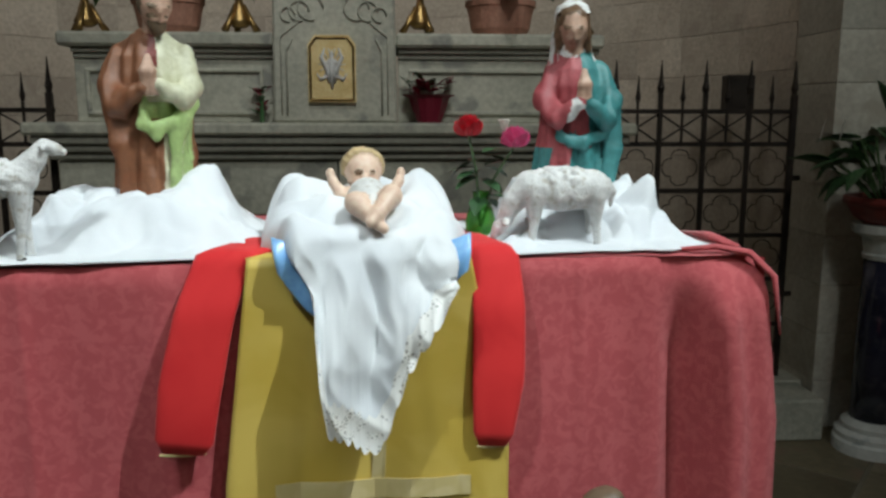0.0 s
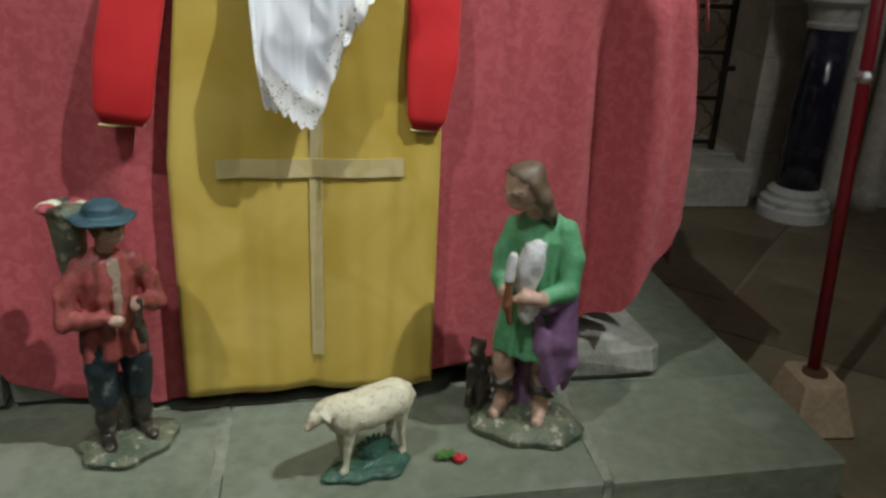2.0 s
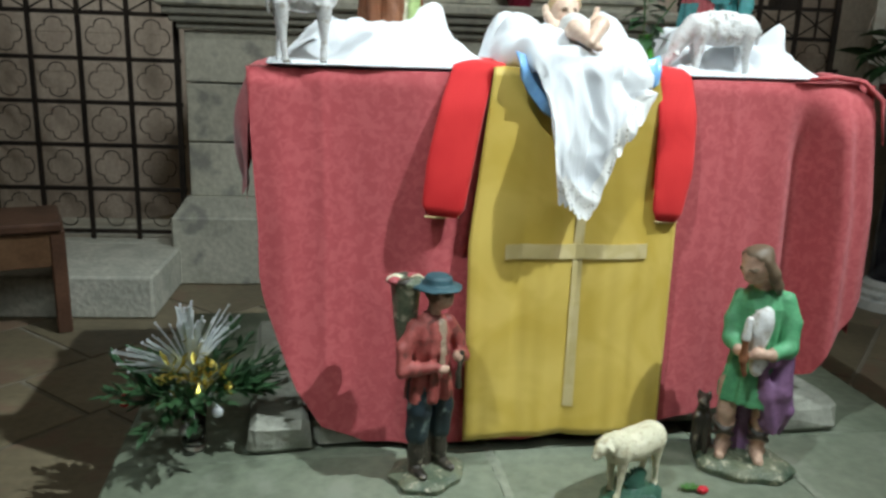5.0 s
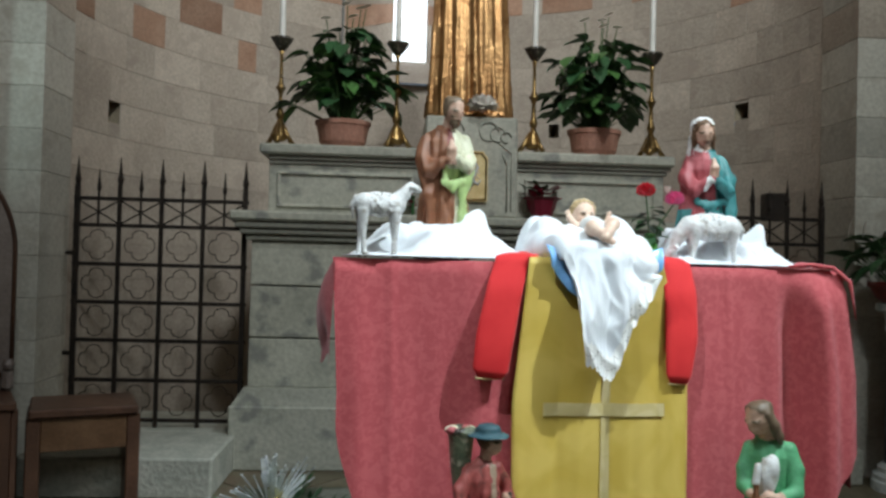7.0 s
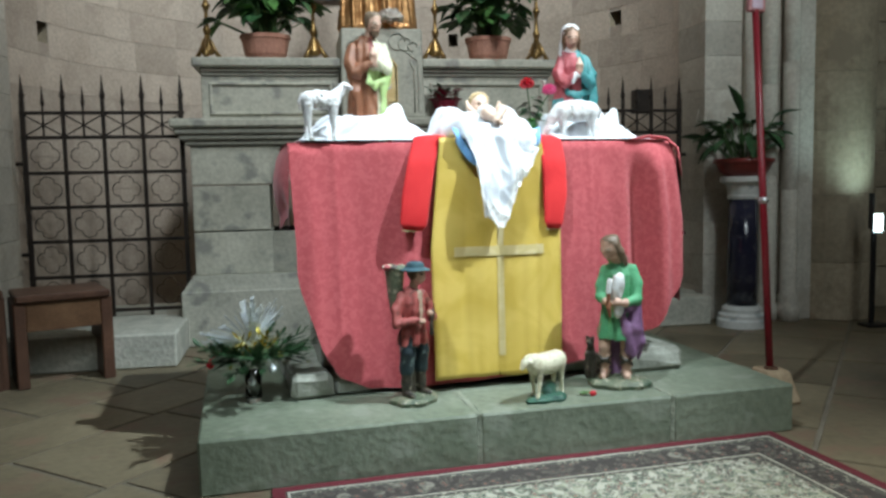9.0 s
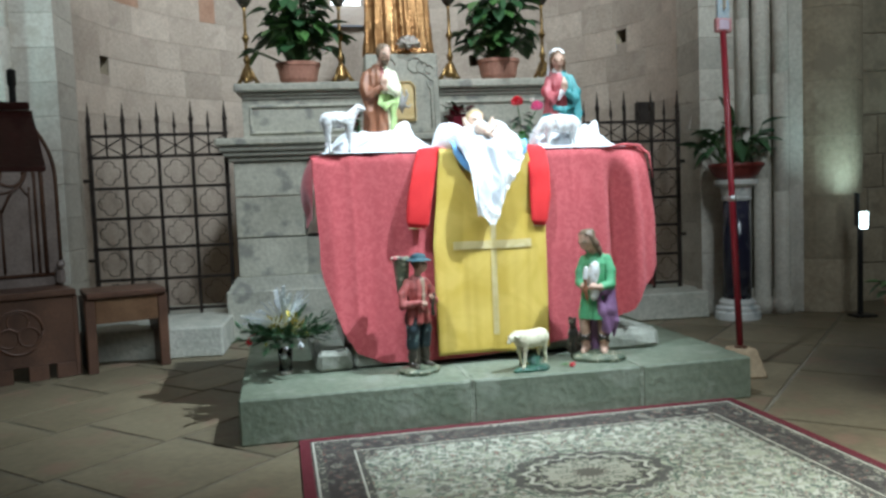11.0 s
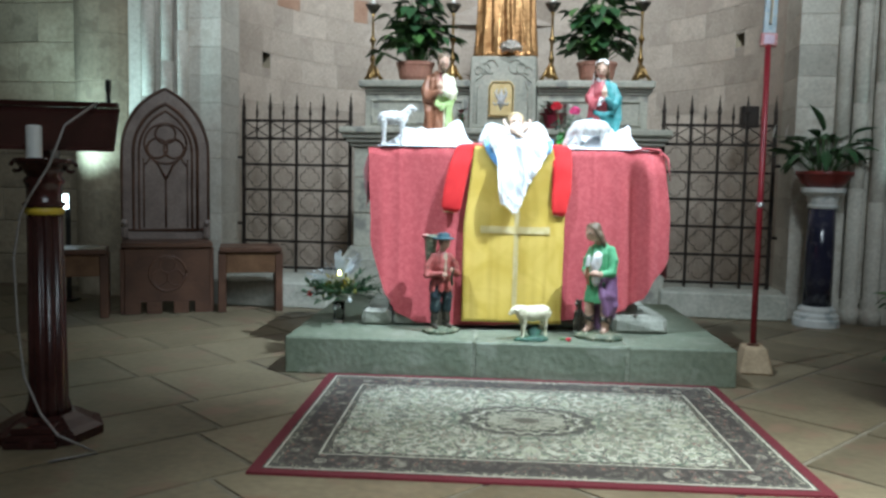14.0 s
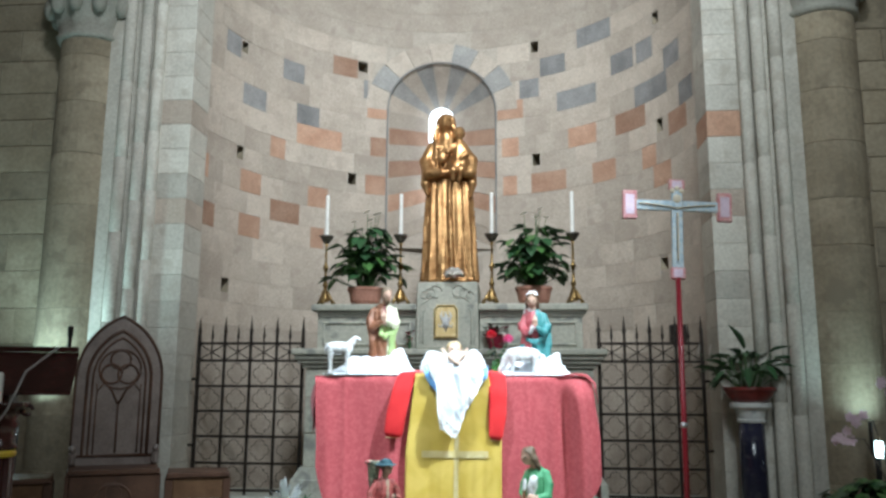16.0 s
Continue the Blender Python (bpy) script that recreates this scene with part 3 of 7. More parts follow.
for x in (0.106, 0.896):                # mortar smeared over the joints
    q = BM()
    box(q, x - 0.009, 0.002, 0.0, x + 0.009, 0.38, 0.1945)
    sheet(q, 5, 24, lambda u, t: Vector((x + (u - 0.5) * (0.020 + 0.030 * abs(noise.noise(Vector((t * 5, x * 9, 1))))) + 0.014 * noise.noise(Vector((t * 4, x * 5, 7))), lerp(0.004, 0.45, t), 0.1955 + 0.0018 * math.sin(u * math.pi))))
    part("mortar_joint", q, "step_joint", platform)

plinth = thing("table_plinth", pose(0, 0, 0.193), "rough pale stone plinth under the altar table", "plinth", kind="structure")
rr = random.Random(3)
for x0, x1, y0, y1 in ((-0.285, -0.125, 1.645, 2.0), (-0.12, 0.22, 1.675, 2.0), (0.225, 0.72, 1.68, 2.0), (0.725, 1.12, 1.68, 2.0), (1.125, 1.425, 1.575, 2.0), (-0.285, 0.6, 2.005, 2.45), (0.605, 1.42, 2.005, 2.45)):
    q = BM()
    box(q, x0, y0, 0, x1, y1, 0.102, 0.022)
    for v in q.verts:
        v.co += Vector((rr.uniform(-0.008, 0.008), rr.uniform(-0.012, 0.012), rr.uniform(-0.008, 0.002) if v.co.z > 0.02 else 0))
    part("stone_block", q, "plinth", plinth)

for nm, x0, x1 in (("gate_step_left", -2.25, -1.30), ("gate_step_right", 1.30, 2.25)):
    st = thing(nm, ALT, "low pale stone step before the iron gate", "step", kind="structure")
    for k, (v0, v1) in enumerate(((-0.62, 0.0), (0.005, 0.6))):
        q = BM()
        if k == 0:
            box(q, x0, v0 + (0.35 if x0 > 0 else 0), 0, x1, v1, 0.20, 0.01)
        else:
            box(q, x0 - 0.2, v0, 0, x1 + 0.2, v1, 0.20, 0.01)
        part("slab", q, "rubble", st)

# ---- more materials ----
def flat(name, col, rough=0.5, metal=0.0, **kw):
    a = tuple(c * 0.86 for c in col)
    b = tuple(min(1, c * 1.12) for c in col)
    return mat(name, a, b, rough, kw.pop("scale", 9), kw.pop("fine", 80), kw.pop("bump", 0.05), metal, **kw)


def cloth(name, a, b, weave=420.0, blotch=22.0, rough=0.85, sheen=0.2, contrast=(0.42, 0.6), strength=0.12):
    """Woven cloth: a two-tone figure in the weave, fine threads as relief."""
    m = bpy.data.materials.new(name)
    m.use_nodes = True
    n, l = m.node_tree.nodes, m.node_tree.links
    out = n["Principled BSDF"]
    tc = n.new("ShaderNodeTexCoord")
    n1 = n.new("ShaderNodeTexNoise")
    n1.inputs["Scale"].default_value, n1.inputs["Detail"].default_value = blotch, 2.5
    n1.inputs["Distortion"].default_value = 0.9
    l.new(tc.outputs["Object"], n1.inputs["Vector"])
    r = n.new("ShaderNodeValToRGB")
    r.color_ramp.elements[0].position, r.color_ramp.elements[1].position = contrast
    r.color_ramp.elements[0].color, r.color_ramp.elements[1].color = (*a, 1), (*b, 1)
    l.new(n1.outputs[0], r.inputs[0])
    n2 = n.new("ShaderNodeTexNoise")
    n2.inputs["Scale"].default_value = 2.5
    l.new(tc.outputs["Object"], n2.inputs["Vector"])
    hs = n.new("ShaderNodeHueSaturation")
    mr = n.new("ShaderNodeMapRange")
    mr.inputs[3].default_value, mr.inputs[4].default_value = 0.85, 1.15
    l.new(n2.outputs[0], mr.inputs[0])
    l.new(mr.outputs[0], hs.inputs["Value"])
    l.new(r.outputs[0], hs.inputs["Color"])
    l.new(hs.outputs[0], out.inputs["Base Color"])
    out.inputs["Roughness"].default_value, out.inputs["Sheen Weight"].default_value = rough, sheen
    wx, wz = n.new("ShaderNodeTexWave"), n.new("ShaderNodeTexWave")
    wz.bands_direction = "Z"
    add = n.new("ShaderNodeMath")
    for k, w in enumerate((wx, wz)):
        w.inputs["Scale"].default_value, w.inputs["Distortion"].default_value = weave / 6.283, 0.6
        l.new(tc.outputs["Object"], w.inputs["Vector"])
        l.new(w.outputs["Fac"], add.inputs[k])
    bp = n.new("ShaderNodeBump")
    bp.inputs["Strength"].default_value, bp.inputs["Distance"].default_value = strength, 0.003
    l.new(add.outputs[0], bp.inputs["Height"])
    l.new(bp.outputs[0], out.inputs["Normal"])
    return m


M.update({
    "damask": cloth("faded_red_damask", (0.435, 0.070, 0.080), (0.51, 0.100, 0.110), 500, 42),
    "gold_cloth": cloth("mustard_yellow_satin", (0.58, 0.41, 0.065), (0.68, 0.50, 0.11), 700, 5, 0.45, 0.15),
    "braid": cloth("pale_gold_braid", (0.60, 0.49, 0.22), (0.66, 0.55, 0.28), 900, 14, 0.6, 0.05),
    "red_cloth": cloth("bright_red_cloth", (0.60, 0.008, 0.012), (0.68, 0.018, 0.02), 600, 6, 0.8, 0.15),
    "white_cloth": cloth("white_cotton", (0.68, 0.71, 0.745), (0.745, 0.77, 0.795), 600, 4, 0.9, 0.2),
    "satin_blue": flat("pale_blue_satin", (0.22, 0.46, 0.80), 0.3, sheen=0.3, bump=0.02),
    "gold": mat("burnished_gilding", (0.37, 0.185, 0.070), (0.60, 0.355, 0.150), 0.38, 8, 60, 0.12, metal=0.75, c=(0.30, 0.145, 0.05)),
    "gold_door": mat("bright_gilt_metal", (0.74, 0.54, 0.22), (0.92, 0.74, 0.38), 0.30, 14, 120, 0.25, metal=0.08),
    "silver": mat("engraved_silver", (0.45, 0.45, 0.46), (0.7, 0.7, 0.7), 0.3, 14, 120, 0.2, metal=0.95),
    "brass": mat("aged_brass", (0.20, 0.125, 0.045), (0.42, 0.28, 0.11), 0.35, 14, 90, 0.1, metal=0.9),
    "wax": flat("white_candle_wax", (0.82, 0.80, 0.74), 0.45),
    "pot": mat("terracotta_pot", (0.36, 0.17, 0.115), (0.48, 0.25, 0.18), 0.8, 9, 60, 0.2),
    "earth": flat("potting_earth", (0.03, 0.022, 0.016), 0.95, bump=0.5),
    "leaf": mat("dark_green_leaf", (0.022, 0.066, 0.026), (0.06, 0.14, 0.052), 0.42, 9, 60, 0.08, rand=0.25),
    "leaf_light": mat("fresh_green_leaf", (0.05, 0.13, 0.03), (0.12, 0.25, 0.07), 0.4, 9, 60, 0.08, rand=0.25),
    "stem": flat("green_stem", (0.06, 0.12, 0.04), 0.5),
    "petal_white": flat("white_petal", (0.80, 0.76, 0.70), 0.5),
    "petal_red": flat("red_rose_petal", (0.62, 0.012, 0.03), 0.5),
    "petal_pink": flat("pink_rose_petal", (0.85, 0.12, 0.33), 0.5),
    "petal_wine": flat("wine_red_petal", (0.20, 0.010, 0.03), 0.5),
    "petal_lilac": flat("pale_lilac_petal", (0.66, 0.52, 0.62), 0.5),
    "marble_white": mat("veined_white_marble", (0.58, 0.60, 0.58), (0.76, 0.77, 0.74), 0.3, 5, 40, 0.05, c=(0.42, 0.46, 0.46)),
    "marble_blue": mat("polished_blue_black_stone", (0.012, 0.013, 0.028), (0.03, 0.03, 0.06), 0.15, 6, 50, 0.02, c=(0.05, 0.05, 0.07)),
    "bowl": flat("red_brown_glazed_bowl", (0.20, 0.035, 0.03), 0.35),
    "pole_red": flat("dark_red_lacquer", (0.23, 0.012, 0.022), 0.35),
    "cross_blue": mat("painted_blue_grey_wood", (0.30, 0.41, 0.49), (0.55, 0.62, 0.66), 0.5, 30, 120, 0.05, c=(0.62, 0.60, 0.50)),
    "cross_red": mat("painted_red_wood", (0.50, 0.18, 0.20), (0.60, 0.30, 0.30), 0.5, 30, 120, 0.05, c=(0.70, 0.55, 0.45)),
    "cream": flat("cream_paint", (0.66, 0.58, 0.44), 0.5),
    "wedge": mat("tan_stone_block", (0.34, 0.25, 0.15), (0.46, 0.35, 0.22), 0.8, 8, 60, 0.2),
    "skin": mat("painted_plaster_skin", (0.46, 0.29, 0.21), (0.55, 0.37, 0.275), 0.5, 20, 120, 0.03, c=(0.45, 0.28, 0.20)),
    "skin_pale": mat("painted_pale_skin", (0.70, 0.50, 0.38), (0.76, 0.57, 0.44), 0.4, 20, 120, 0.03),
    "hair": flat("brown_painted_hair", (0.13, 0.075, 0.04), 0.5),
    "hair_grey": flat("grey_brown_painted_hair", (0.15, 0.105, 0.065), 0.5),
    "hair_blond": flat("golden_brown_hair", (0.55, 0.41, 0.22), 0.5),
    "p_brown": mat("russet_painted_plaster", (0.17, 0.066, 0.030), (0.24, 0.10, 0.048), 0.5, 8, 90, 0.06, c=(0.20, 0.07, 0.03)),
    "p_maroon": mat("maroon_painted_plaster", (0.16, 0.035, 0.03), (0.23, 0.055, 0.045), 0.5, 8, 90, 0.06),
    "p_cream": mat("cream_painted_plaster", (0.55, 0.55, 0.38), (0.65, 0.64, 0.47), 0.5, 8, 90, 0.05),
    "p_shirt": mat("dull_beige_shirt_paint", (0.30, 0.22, 0.15), (0.42, 0.32, 0.23), 0.55, 16, 110, 0.1, c=(0.22, 0.15, 0.10)),
    "p_lime": mat("lime_painted_plaster", (0.30, 0.43, 0.14), (0.44, 0.54, 0.25), 0.5, 8, 90, 0.05),
    "p_teal": mat("teal_painted_plaster", (0.028, 0.155, 0.16), (0.075, 0.26, 0.26), 0.5, 8, 90, 0.06),
    "p_rose": mat("rose_painted_plaster", (0.30, 0.05, 0.06), (0.40, 0.09, 0.10), 0.55, 8, 90, 0.06),
    "p_white": mat("white_painted_plaster", (0.62, 0.62, 0.61), (0.74, 0.74, 0.73), 0.55, 30, 130, 0.25, c=(0.50, 0.47, 0.42)),
    "p_ivory": mat("ivory_painted_plaster", (0.60, 0.57, 0.40), (0.74, 0.70, 0.52), 0.55, 30, 130, 0.25, c=(0.50, 0.44, 0.28)),
    "p_jacket": mat("chipped_red_jacket_paint", (0.26, 0.05, 0.045), (0.38, 0.10, 0.085), 0.55, 16, 110, 0.1, c=(0.17, 0.05, 0.04)),
    "p_navy": mat("chipped_dark_green_blue_paint", (0.010, 0.018, 0.024), (0.022, 0.042, 0.050), 0.5, 14, 100, 0.12, c=(0.13, 0.17, 0.16)),
    "p_hat": mat("blue_grey_hat_paint", (0.02, 0.06, 0.08), (0.05, 0.12, 0.14), 0.55, 14, 100, 0.1),
    "p_green": mat("bright_green_tunic_paint", (0.07, 0.27, 0.12), (0.14, 0.41, 0.20), 0.55, 10, 100, 0.06),
    "p_purple": mat("purple_mantle_paint", (0.15, 0.075, 0.16), (0.25, 0.135, 0.25), 0.55, 10, 100, 0.06),
    "p_dark": mat("dark_chipped_paint", (0.02, 0.017, 0.013), (0.06, 0.05, 0.035), 0.35, 18, 120, 0.12, c=(0.22, 0.19, 0.14)),
    "p_moss": mat("mossy_painted_base", (0.05, 0.08, 0.05), (0.18, 0.19, 0.12), 0.4, 22, 130, 0.35, c=(0.40, 0.38, 0.28)),
    "p_mossgreen": mat("green_painted_base", (0.015, 0.06, 0.04), (0.05, 0.13, 0.085), 0.35, 22, 130, 0.35),
    "tinsel": mat("silver_tinsel", (0.62, 0.66, 0.68), (0.85, 0.88, 0.88), 0.25, 40, 200, 0.0, metal=0.45),
    "tinsel_gold": mat("gold_tinsel", (0.45, 0.36, 0.06), (0.7, 0.6, 0.15), 0.22, 40, 200, 0.0, metal=0.9),
    "black": flat("black_plastic", (0.012, 0.012, 0.012), 0.4),
    "yellow_tape": flat("yellow_tape", (0.62, 0.45, 0.03), 0.5),
    "white_paint": flat("white_plastic", (0.75, 0.76, 0.74), 0.4),
    "cable": flat("grey_cable", (0.30, 0.28, 0.26), 0.5),
    "paper": flat("white_paper", (0.78, 0.76, 0.72), 0.7),
    "paper_red": flat("dark_red_print", (0.30, 0.025, 0.03), 0.6),
    "bench": mat("varnished_bench_wood", (0.09, 0.045, 0.022), (0.17, 0.095, 0.05), 0.35, 7, 70, 0.08),
})
glass = bpy.data.materials.new("clear_glass")
glass.use_nodes = True
g = glass.node_tree.nodes["Principled BSDF"]
g.inputs["Transmission Weight"].default_value, g.inputs["Roughness"].default_value = 1.0, 0.03
g.inputs["Base Color"].default_value = (0.93, 0.96, 0.96, 1)
M["glass"] = glass
green_glass = bpy.data.materials.new("green_glass")
green_glass.use_nodes = True
g = green_glass.node_tree.nodes["Principled BSDF"]
g.inputs["Transmission Weight"].default_value, g.inputs["Roughness"].default_value = 0.75, 0.05
g.inputs["Base Color"].default_value = (0.10, 0.42, 0.05, 1)
M["green_glass"] = green_glass


# ---- the old altar ----
altar = thing("stone_altar", ALT, "tall grey-green stone altar with stepped mouldings and a panelled shelf", "altar")
b = BM()
box(b, -1.34, -0.08, 0.0, 1.34, 0.7, 0.36, 0.008)
box(b, -1.33, -0.07, 0.36, 1.33, 0.7, 0.46, 0, taper=0.05)
part("base", b, "serena", altar)
for k, (u0, u1) in enumerate(((-1.25, -0.62), (-0.615, 0.0), (0.005, 0.62), (0.625, 1.25))):
    for z0, z1 in ((0.46, 0.74), (0.745, 1.04), (1.045, 1.30)):
        b = BM()
        s = 0.14 * (1 if (k + int(z0 * 3)) % 2 else -1)
        box(b, u0 + (s if k in (1, 3) else 0), 0.0, z0, u1 + (s if k in (0, 2) else 0), 0.6, z1 - 0.004, 0.005)
        part("stone_block", b, "serena", altar)
b = BM()
for z0, z1, o in ((1.30, 1.335, 0.03), (1.335, 1.37, 0.06), (1.37, 1.41, 0.085)):
    box(b, -1.25 - o, -o, z0, 1.25 + o, 0.6, z1, 0.008)
part("moulding", b, "serena_dark", altar, "darker moulded stone edge")
b = BM()
box(b, -1.36, -0.115, 1.41, 1.36, 0.65, 1.466, 0.012)
part("mensa", b, "serena", altar)
for s in (-1, 1):
    b = BM()
    x0, x1 = sorted((s * 0.28, s * 1.17))
    box(b, x0, 0.05, 1.466, x1, 0.6, 1.75, 0.004)
    part("shelf_front", b, "serena", altar)
    b = BM()
    for a0, a1, z0, z1 in ((x0 + 0.05, x1 - 0.05, 1.50, 1.518), (x0 + 0.05, x1 - 0.05, 1.690, 1.708), (x0 + 0.05, x0 + 0.068, 1.518, 1.69), (x1 - 0.068, x1 - 0.05, 1.518, 1.69)):
        box(b, a0, 0.032, z0, a1, 0.056, z1, 0.004)
    part("panel_frame", b, "serena", altar)
    b = BM()
    for z0, z1, o in ((1.75, 1.775, 0.015), (1.775, 1.80, 0.035)):
        box(b, x0, 0.05 - o, z0, x1 + s * 0 + (o if s > 0 else 0), 0.6, z1, 0.005)
    part("moulding", b, "serena_dark", altar)
    b = BM()
    a0, a1 = sorted((s * 0.27, s * 1.22))
    box(b, a0, -0.02, 1.80, a1, 0.62, 1.862, 0.012)
    part("shelf", b, "serena", altar)
b = BM()
box(b, -0.275, -0.06, 1.466, 0.275, 0.6, 2.05, 0.01, taper=0.03)
part("tabernacle_pedestal", b, "serena", altar, "carved stone tabernacle pedestal")
b = BM()
for s in (-1, 1):
    for k in range(3):                  # low scrolls at the pedestal's top
        r = 0.055 - 0.012 * k
        tube(b, [(s * (0.10 + 0.05 * k) + r * math.cos(a), -0.058, 1.965 - 0.015 * k + r * math.sin(a)) for a in [i * 0.42 for i in range(13)]], 0.0045, 6)
    tube(b, [(s * 0.21, -0.065, 1.50), (s * 0.21, -0.065, 1.78), (s * 0.185, -0.06, 1.83)], 0.005, 6)
    tube(b, [(s * 0.235, -0.06, 1.50), (s * 0.235, -0.06, 1.84), (s * 0.16, -0.058, 1.90)], 0.004, 6)
part("carving", b, "serena", altar, smooth=True)

tab = thing("tabernacle_door", ALT @ pose(-0.01, -0.062, 1.70), "small gilt tabernacle door with an embossed emblem", "door")
b = BM()
pts = [(-0.105, -0.145), (0.105, -0.145), (0.105, 0.105), (0.075, 0.145), (-0.075, 0.145), (-0.105, 0.105)]
f = b.faces.new([b.verts.new((x, 0, z)) for x, z in pts])
r = bmesh.ops.extrude_face_region(b, geom=[f])
for v in [v for v in r["geom"] if isinstance(v, bmesh.types.BMVert)]:
    v.co.y -= 0.02
bmesh.ops.recalc_face_normals(b, faces=b.faces)
part("leaf", b, "gold_door", tab)
b = BM()
tube(b, [(x * 0.90, -0.022, z * 0.92) for x, z in pts + pts[:1]], 0.006, 6)
part("rim", b, "brass", tab)
b = BM()
for s in (-1, 1):
    tube(b, [(s * 0.012, -0.022, -0.06), (s * 0.02, -0.024, 0.0), (s * 0.045, -0.024, 0.05), (s * 0.03, -0.022, 0.09)], [0.006, 0.012, 0.009, 0.003], 7)
    tube(b, [(s * 0.015, -0.022, -0.03), (s * 0.05, -0.024, -0.045), (s * 0.065, -0.022, -0.02)], [0.008, 0.008, 0.003], 7)
tube(b, [(0, -0.022, -0.085), (0, -0.026, 0.0), (0, -0.022, 0.08)], [0.006, 0.013, 0.004], 7)
for k in range(14):
    a = k * math.pi / 7
    tube(b, [(0.032 * math.cos(a), -0.021, 0.02 + 0.032 * math.sin(a)), (0.060 * math.cos(a), -0.021, 0.02 + 0.072 * math.sin(a))], [0.004, 0.0015], 5)
blob(b, (0, -0.022, 0.02), (0.028, 0.008, 0.028))
part("emblem", b, "p_white", tab, "embossed pale silver emblem", smooth=True)


def leaf_shape(bm, base, tip, width, up=(0, 0, 1), droop=0.0, mi=0, heart=False, n=4):
    """A leaf with a folded midrib between two points."""
    base, tip, up = Vector(base), Vector(tip), Vector(up)
    d = tip - base
    side = d.cross(up)
    side = side.normalized() if side.length > 1e-6 else Vector((1, 0, 0))
    nrm = side.cross(d).normalized()
    rows = []
    for i in range(n + 1):
        s = i / n
        w = width * (math.sin(math.pi * min(1.0, s * 0.86 + 0.14)) if not heart else math.sin(math.pi * (1 - (1 - s) ** 1.6 * 0.80 - 0.0)) if s < 1 else 0.0)
        c = base + d * s - Vector((0, 0, droop * s * s))
        rows.append((bm.verts.new(c + side * w * 0.5 + nrm * w * 0.12), bm.verts.new(c), bm.verts.new(c - side * w * 0.5 + nrm * w * 0.12)))
    for a, c in zip(rows, rows[1:]):
        for k in (0, 1):
            bm.faces.new((a[k], a[k + 1], c[k + 1], c[k])).material_index = mi


LEAVES = {}


def leaf_object(parent, base, tip, width, material, droop=0.12):
    """One leaf as an object of its own, on a mesh that alike leaves share."""
    key = (material, droop)
    if key not in LEAVES:
        b = BM()
        leaf_shape(b, (0, 0, 0), (0, 1, 0), 1.0, droop=droop, n=6)
        me = bpy.data.meshes.new("leaf")
        b.to_mesh(me)
        b.free()
        me.materials.append(M[material])
        for p in me.polygons:
            p.use_smooth = True
        LEAVES[key] = me
    d = Vector(tip) - Vector(base)
    ob = new("leaf", LEAVES[key])
    ob.parent = parent
    rot = d.to_track_quat("Y", "Z").to_matrix().to_4x4()
    ob.matrix_basis = Matrix.Translation(base) @ rot @ Matrix.Diagonal((width, d.length, d.length, 1))
    return ob


def candlestick(m):
    o = thing("candlestick", m, "tall aged brass candlestick with a white candle on the altar shelf", "candlestick", "candlesticks on the altar")
    b = BM()
    for k in range(3):
        a = 2 * math.pi * k / 3 + 0.5
        tube(b, [(0.085 * math.cos(a), 0.085 * math.sin(a), 0.012), (0.06 * math.cos(a), 0.06 * math.sin(a), 0.05), (0.02 * math.cos(a), 0.02 * math.sin(a), 0.13)], [0.018, 0.014, 0.012], 7)
    lathe(b, [(0.03, 0.03), (0.055, 0.05), (0.045, 0.07), (0.024, 0.12), (0.016, 0.16)], 12)
    part("foot", b, "brass", o, smooth=True)
    b = BM()
    lathe(b, [(0.014, 0.15), (0.026, 0.19), (0.014, 0.22), (0.011, 0.30), (0.020, 0.33), (0.03, 0.345), (0.02, 0.36), (0.011, 0.39), (0.010, 0.54), (0.018, 0.57)], 12)
    part("stem", b, "brass", o, smooth=True)
    b = BM()
    lathe(b, [(0.012, 0.56), (0.035, 0.585), (0.06, 0.625), (0.066, 0.640), (0.05, 0.636), (0.02, 0.632)], 14, wave=lambda a, s: 1 + 0.10 * s * math.cos(7 * a))
    part("drip_pan", b, "p_dark", o, smooth=True)
    b = BM()
    lathe(b, [(0.018, 0.62), (0.017, 0.80), (0.0165, 1.015), (0.006, 1.025)], 12)
    lathe(b, [(0.0015, 1.02), (0.001, 1.035)], 5)
    part("candle", b, "wax", o, "white wax candle")
    return o


stick = candlestick(ALT @ pose(-1.126, 0.11, 1.862))
for u in (-0.44, 0.385, 1.105):
    copy_thing(stick, ALT @ pose(u, 0.11, 1.862, 0, 0, u * 90))


